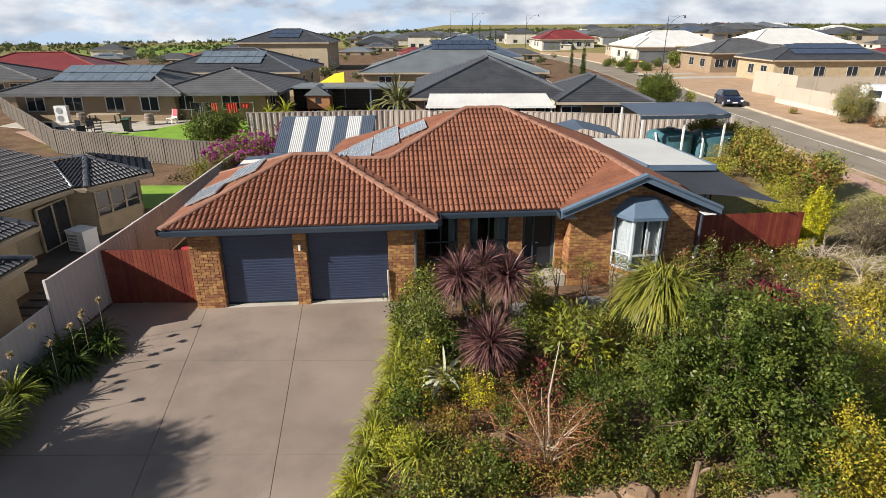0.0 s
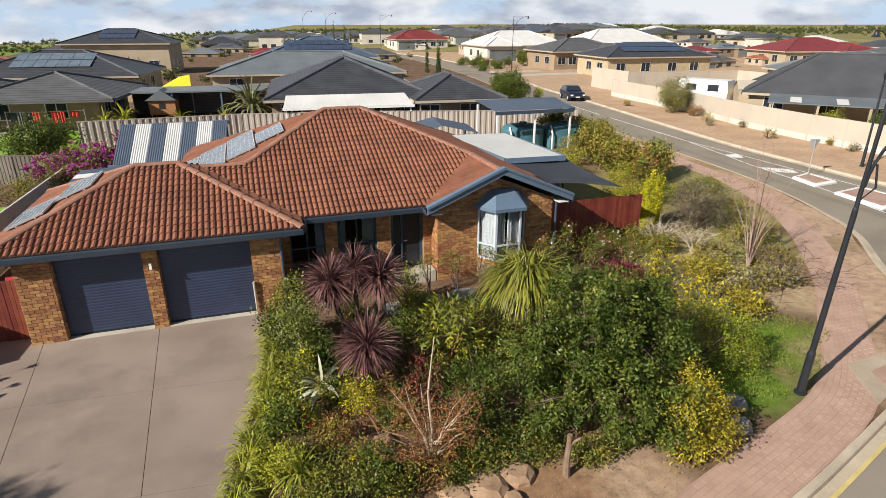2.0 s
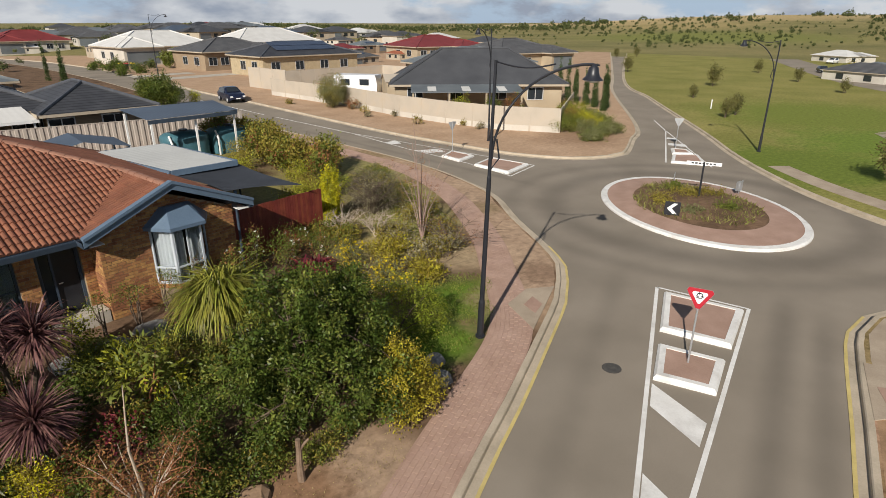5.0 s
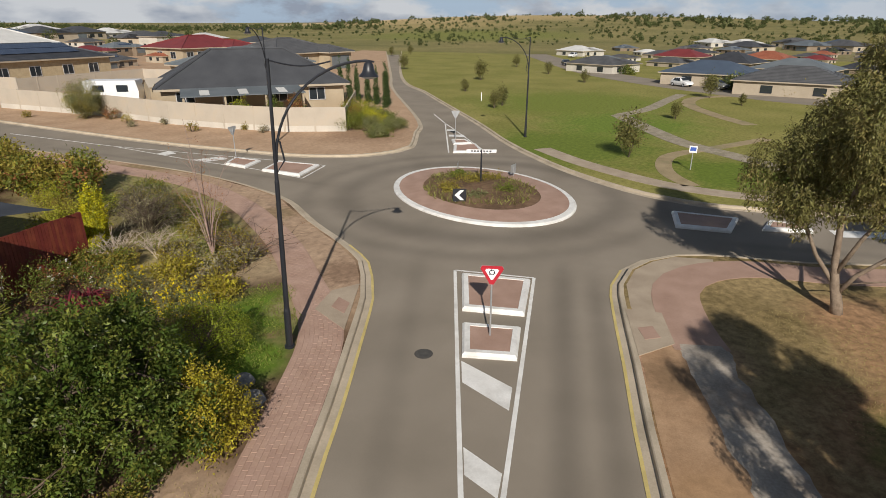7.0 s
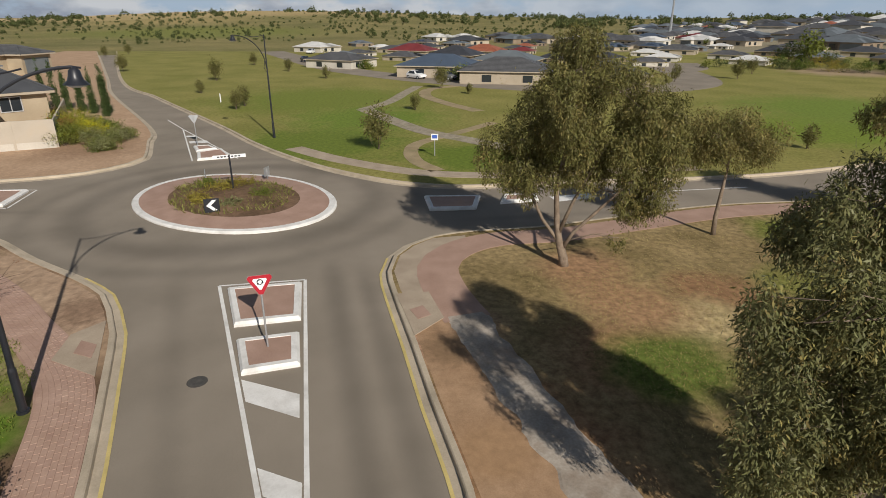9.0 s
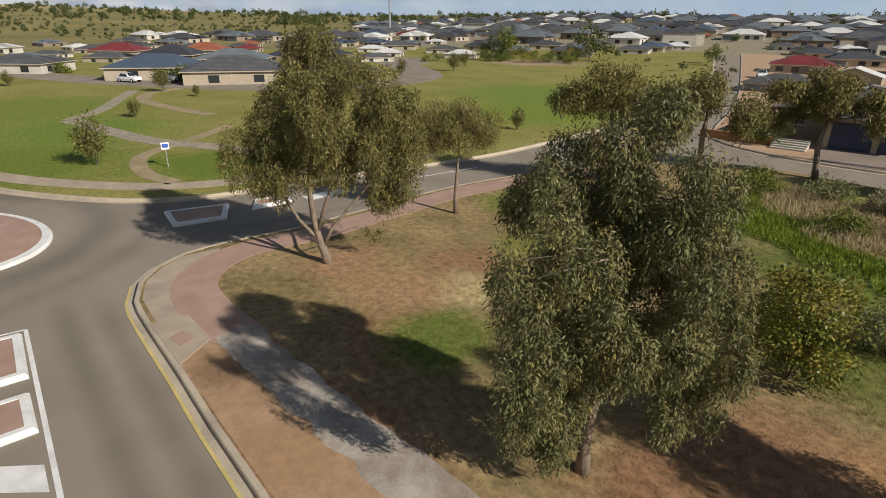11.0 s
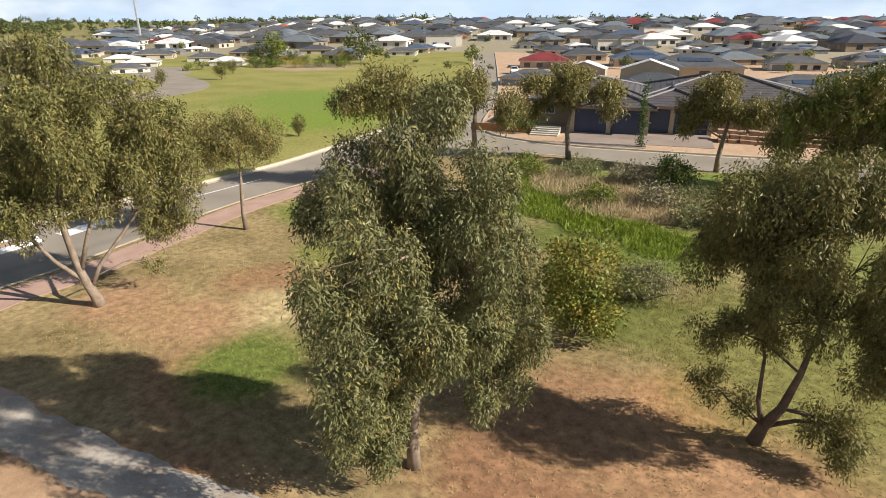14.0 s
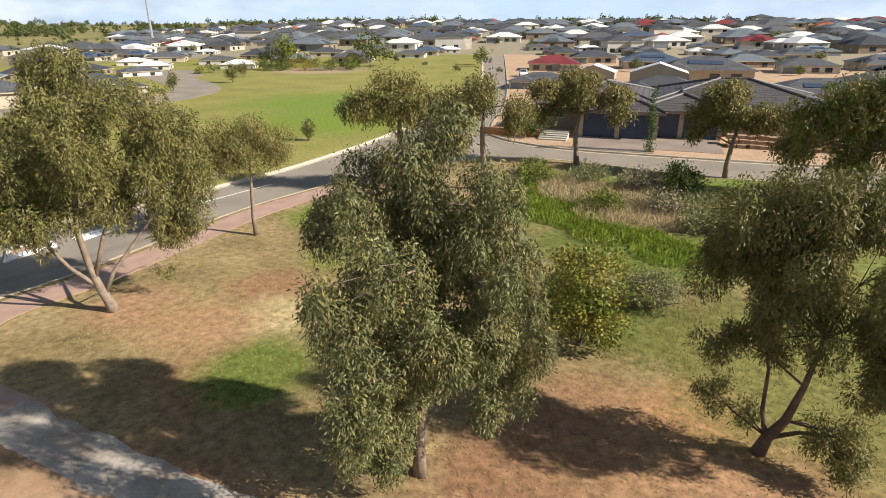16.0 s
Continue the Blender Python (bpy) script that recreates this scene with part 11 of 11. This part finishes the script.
def shed(x, y, rot, w, d, h, roof_m, wall_m, label):
    """A small steel shed with a low gabled roof and a double door."""
    t = thing("shed", Matrix.Translation((x, y, 0)) @ Matrix.Rotation(radians(rot), 4, "Z"), label, "shed", "sheds")
    Geo().add([(0, 0, 0), (w, 0, 0), (w, d, 0), (0, d, 0), (0, 0, h), (w, 0, h), (w, d, h), (0, d, h), (w / 2, 0, h + w * 0.16), (w / 2, d, h + w * 0.16)],
              [(0, 1, 5, 8, 4), (1, 2, 6, 5), (2, 3, 7, 9, 6), (3, 0, 4, 7)]).obj("wall", wall_m, t)
    for a, b in ((-0.12, w / 2), (w + 0.12, w / 2)):
        z0, z1 = h - 0.03, h + w * 0.16 + 0.03
        Geo().add([(a, -0.12, z0), (b, -0.12, z1), (b, d + 0.12, z1), (a, d + 0.12, z0), (a, -0.12, z0 + 0.04), (b, -0.12, z1 + 0.04), (b, d + 0.12, z1 + 0.04), (a, d + 0.12, z0 + 0.04)],
                  [(3, 2, 1, 0), (4, 5, 6, 7), (0, 1, 5, 4), (1, 2, 6, 5), (2, 3, 7, 6), (3, 0, 4, 7)]).obj("roof", roof_m, t)
    for k in (0, 1):
        Geo().box(w / 2 - 0.85 + 0.86 * k, -0.03, 0.03, w / 2 - 0.01 + 0.86 * k, 0.02, h - 0.15).obj("door", wall_m, t)


shed(38.0, -69.5, 25, 5.0, 4.0, 2.2, WHITEROOF, WALLCREAM, "cream shed with a white roof behind the street houses")
shed(31.0, -74.0, 25, 6.5, 4.0, 2.2, WHITEROOF, WALLCREAM, "wide cream shed with a white roof behind the street houses")
shed(41.0, 44.5, 58, 3.6, 3.0, 2.0, RENDER, WALLCREAM, "cream garden shed behind the rendered wall")
cvn = thing("caravan", Matrix.Translation((38.6, 51.0, 0)) @ Matrix.Rotation(radians(-58), 4, "Z"), "white caravan parked behind the rendered wall", "caravan")
Geo().add([(-2.4, -1, 0.45), (2.4, -1, 0.45), (2.4, 1, 0.45), (-2.4, 1, 0.45), (-2.5, -1, 1.5), (2.5, -1, 1.5), (2.5, 1, 1.5), (-2.5, 1, 1.5), (-2.2, -0.95, 2.45), (2.3, -0.95, 2.45), (2.3, 0.95, 2.45), (-2.2, 0.95, 2.45)],
          [(3, 2, 1, 0), (0, 1, 5, 4), (1, 2, 6, 5), (2, 3, 7, 6), (3, 0, 4, 7), (4, 5, 9, 8), (5, 6, 10, 9), (6, 7, 11, 10), (7, 4, 8, 11), (8, 9, 10, 11)]).obj("body", CARWHITE, cvn)
for x in (-1.5, 0.6):
    Geo().box(x, -1.015, 1.45, x + 1.0, -0.985, 2.05).obj("window", GLASS, cvn)
for y in (-0.92, 0.92):
    Geo().tube([(0.2, y - 0.08, 0.33), (0.2, y + 0.08, 0.33)], [0.33, 0.33], 16).obj("wheel", BLACKSTEEL, cvn)

# far trees: the nearer ones single, the rest one joined mass
TREES = []
for k in range(6):
    h = 4.5 + 0.6 * k
    TREES.append(shrub(0, 0, [(0, 0, h * 0.62, h * 0.36, h * 0.36, h * 0.32), (h * 0.2, 0, h * 0.5, h * 0.26, h * 0.26, h * 0.24), (-h * 0.2, h * 0.1, h * 0.55, h * 0.24, h * 0.24, h * 0.22)], FARLEAF if k % 3 else MIDGREEN,
                       "rounded olive tree among far gardens", clumps=60, per=6, spread=0.36, size=0.62, aspect=0.6, name="far_tree", category="tree", group="far trees", stems=3, seed=k))
far_leaves = []
FARCO = []
for t in TREES:
    f = [c for c in t.children if c.name.startswith("foliage")][0].data
    co = np.empty(len(f.vertices) * 3, dtype=np.float32)
    f.vertices.foreach_get("co", co)
    FARCO.append(co.reshape(-1, 3))


FARLOD = []
for co in FARCO:
    q = co.reshape(-1, 4, 3)[::4]
    mid = q.mean(1, keepdims=True)
    FARLOD.append(((q - mid) * 2.3 + mid).reshape(-1, 3))


def hedge_row(pts, label):
    """A low garden strip of bushes before the far houses."""
    for x, y, h in pts:
        shrub(x, y, dome(0.9 * h, h, 2, int(x + y)), rngt.choice((GREEN, MIDGREEN, OLIVE, FARLEAF)), label, clumps=46, per=7, spread=0.2, size=0.24, group="far garden bushes", stems=2)


hedge_row([(86 + rngt.uniform(-1, 1) - 12 * k / 22, 3 - 13 * k / 22 + rngt.uniform(-1, 1), rngt.uniform(0.8, 1.9)) for k in range(22)], "leafy bush before the far houses")
hedge_row([(96 + rngt.uniform(-1, 1) + 24 * k / 12, 12 + 12 * k / 12 + rngt.uniform(-1, 1), rngt.uniform(0.8, 1.8)) for k in range(12)], "leafy bush before the far houses")
hedge_row([(86.5 + rngt.uniform(-2, 2) + 1.3 * k, -66 + 0.85 * k + rngt.uniform(-1.5, 1.5), rngt.uniform(0.9, 2.4)) for k in range(14)], "leafy bush on the planted mound beside the park")
hedge_row([(100 + rngt.uniform(-2, 4), -44 - 3.4 * k + rngt.uniform(-1, 1), rngt.uniform(0.8, 2.2)) for k in range(12)], "leafy bush before the far houses")
sheet_fence([(83.5, -1.0), (78.5, -7.5), (77.5, -14)], 1.7, FENCEGREY, "grey-brown steel fence along the far street")
def put_tree(x, y, s=1.0):
    r = math.hypot(x, y)
    z = terrain(x, y) if r > 125 else 0.0
    k = rngt.randrange(6)
    m = Matrix.Translation((x, y, z)) @ Matrix.Rotation(rngt.uniform(0, 6.28), 4, "Z") @ Matrix.Diagonal((s, s, s * rngt.uniform(0.8, 1.1), 1))
    if r < 210 or TREES[k].name not in placed:
        set_or_copy(TREES[k], m)
        return
    a = np.array(m)
    a[2, 3] -= 1.1 * s
    far_leaves.append((FARLOD if r > 240 else FARCO)[k] @ a[:3, :3].T.astype(np.float32) + a[:3, 3].astype(np.float32))


shrub(16.9, -35.9, [(0, 0, 0.5 + 0.6 * i, 0.26, 0.26, 0.5) for i in range(6)], CONIFER, "narrow dark pencil cypress beside the kerb", clumps=110, per=9, spread=0.07, size=0.14, name="cypress", category="conifer", group="pencil cypresses", hang=2.5, stems=1)
shrub(25.3, -35.4, dome(1.2, 1.9, 3, 8), GREEN, "green leafy bush before the house", clumps=140, per=10, spread=0.14, size=0.14)
for x, y, s in ((106.7, -64, 0.95), (110, -64.5, 0.85), (113.2, -62.7, 0.8), (104, -66, 0.6), (112.4, -84.8, 0.6), (45, 108, 0.55), (41, 109, 0.6), (38, 107, 0.5), (43, 112, 0.65), (39.5, 111, 0.55), (36.5, 104, 0.4), (14, 122, 0.7), (19, 118, 0.8), (17, 126, 0.8), (24, 132, 0.7), (-18, 92, 0.6), (-15, 80, 0.5), (-12, 84, 0.6), (88, -70, 1.0), (92, -76, 1.1), (95, -72, 0.9), (99, -86, 0.6), (86, -82, 0.6), (104, -90, 0.5), (70, -74, 0.7), (64, -78, 0.6), (80, -92, 0.7), (76, -88, 0.6)):
    put_tree(x, y, s)
n = 0
while n < 620:      # gardens between the far houses
    a, r = rngt.uniform(-38, 182), math.sqrt(rngt.uniform(100 ** 2, 420 ** 2))
    x, y = r * math.sin(radians(a)), r * math.cos(radians(a))
    if 45 < a < 92 or on_road(x, y, 6) or (a < 150 and a > 80 and r < 112):
        continue
    put_tree(x, y, rngt.uniform(0.22, 0.62))
    n += 1
for k in range(330):   # scrub and trees on the hill, in drifts along the slope
    a, r = rngt.gauss(74, 20), rngt.uniform(215, 720)
    if a < 40 or (56 < a < 79 and r > 520 and rngt.random() < 0.7):
        continue
    big = rngt.uniform(0.16, 0.36) * (0.7 + r / 900)
    for _ in range(rngt.randrange(2, 7)):
        b, q = a + rngt.gauss(0, 1.6), r + rngt.gauss(0, 6)
        x, y = q * math.sin(radians(b)), q * math.cos(radians(b))
        if q > 212 and not (x < 150 and y < 78):
            put_tree(x, y, big * rngt.uniform(0.6, 1.3))
for k in range(330):   # skyline: belts of trees in clusters, smaller and denser to the north
    a = rngt.uniform(-42, 182) if k < 200 else rngt.uniform(-42, 52)
    north = a < 52
    r = rngt.uniform(430, 680) if north else rngt.uniform(400, 680)
    if 58 < a < 84 and rngt.random() < 0.72:
        continue
    for _ in range(rngt.randrange(5, 13)):
        b, q = a + rngt.gauss(0, 1.3), r + rngt.gauss(0, 14)
        put_tree(q * math.sin(radians(b)), q * math.cos(radians(b)), rngt.uniform(0.28, 0.62) if north else rngt.uniform(0.5, 1.05))
for k in range(1100):   # low scrub that knits the belts together
    a, r = rngt.uniform(-42, 182) if k < 600 else rngt.uniform(-42, 48), rngt.uniform(420, 640)
    if 60 < a < 82 and rngt.random() < 0.8:
        continue
    put_tree(r * math.sin(radians(a)), r * math.cos(radians(a)), rngt.uniform(0.2, 0.4) if a < 52 else rngt.uniform(0.35, 0.6))
fl = np.concatenate(far_leaves)
tagged(quads("distant_trees", fl, len(fl) // 4, FARLEAF), "distant olive-green trees along the skyline and hill", "trees", kind="stuff")

# mast on the far hill
ms = thing("radio_mast", Matrix.Translation((262, -96, terrain(262, -96))), "slim pale lattice radio mast on the far rise", "mast")
Geo().tube([(0, 0, 0), (0, 0, 12), (0, 0, 23)], [0.55, 0.4, 0.3], 6).obj("shaft", GALV, ms)
Geo().tube([(0, 0, 19.5), (0, 0, 22)], [0.8, 0.8], 8).obj("antenna", GALV, ms)

# tree outside the garden whose crown shades the driveway
tree(-15.4, 3.2, [(0, 0, -0.1), (0.1, 0, 1.5), (0, 0.1, 3.0), (0.1, 0, 5.6)], [0.2, 0.16, 0.12, 0.06],
     [(0, 0, 5.8, 1.9, 1.7, 1.0), (1.2, 0.5, 5.2, 1.2, 1.2, 0.9), (-1.2, -0.4, 5.2, 1.3, 1.2, 0.9), (0.2, -0.9, 5.0, 1.5, 1.2, 0.9), (0.3, 0.8, 5.6, 1.0, 0.9, 0.8)], GUM, "street tree that shades the driveway", clumps=900, per=50, spread=0.18, size=0.15, seed=31)


# ---- pavers of the footpaths: the nearest as single pieces, the rest joined ----
PL, PW = 0.226, 0.113
PAVER_MESH = Geo().add([(0, 0, 0), (PL, 0, 0), (PL, PW, 0), (0, PW, 0), (0.003, 0.003, 0.005), (PL - 0.003, 0.003, 0.005), (PL - 0.003, PW - 0.003, 0.005), (0.003, PW - 0.003, 0.005)],
                       [(4, 5, 6, 7), (0, 1, 5, 4), (1, 2, 6, 5), (2, 3, 7, 6), (3, 0, 4, 7)]).mesh("paver")
PAVER_MESH.materials.append(PAVER)


def pave(pts, width, parent, first, last, limit, single_from, single_to):
    """Stretcher rows along a path; first, last: the stretch in metres along it."""
    line = smooth_line(pts, 0.1)
    run, rest, count = 0.0, Geo(), 0
    rows = int(width / (PW + 0.006))
    rr = random.Random(12)
    marks = [0.0]
    for a, b in zip(line, line[1:]):
        marks.append(marks[-1] + (b - a).length)
    total, j = marks[-1], 0
    while run < min(last, total - 0.3):
        while marks[j + 1] < run:
            j += 1
        a, b = line[j], line[j + 1]
        d = (b - a).normalized()
        q = a + d * (run - marks[j])
        if run >= first:
            s = Vector((-d.y, d.x, 0))
            for r in range(rows):
                o = q + s * ((r - rows / 2) * (PW + 0.006)) + d * (0.116 if r % 2 else 0.0)
                m = Matrix(((d.x, s.x, 0, o.x), (d.y, s.y, 0, o.y), (0, 0, 1, 0.012 + rr.uniform(0, 0.002)), (0, 0, 0, 1)))
                if count < limit and single_from <= run <= single_to:
                    ob = child("paver", PAVER_MESH, parent)
                    ob.matrix_local = m
                    count += 1
                else:
                    rest.add([m @ v.co for v in PAVER_MESH.vertices], [tuple(f.vertices) for f in PAVER_MESH.polygons])
        run += 0.232
    tagged(rest.obj("paver_rows", PAVERS, parent, "red clay pavers in stretcher rows"), kind="stuff")


nw_path = bpy.data.objects["footpath_paving"]
pave(PATH_NW, 1.16, nw_path, 8, 50, 300, 13, 24)
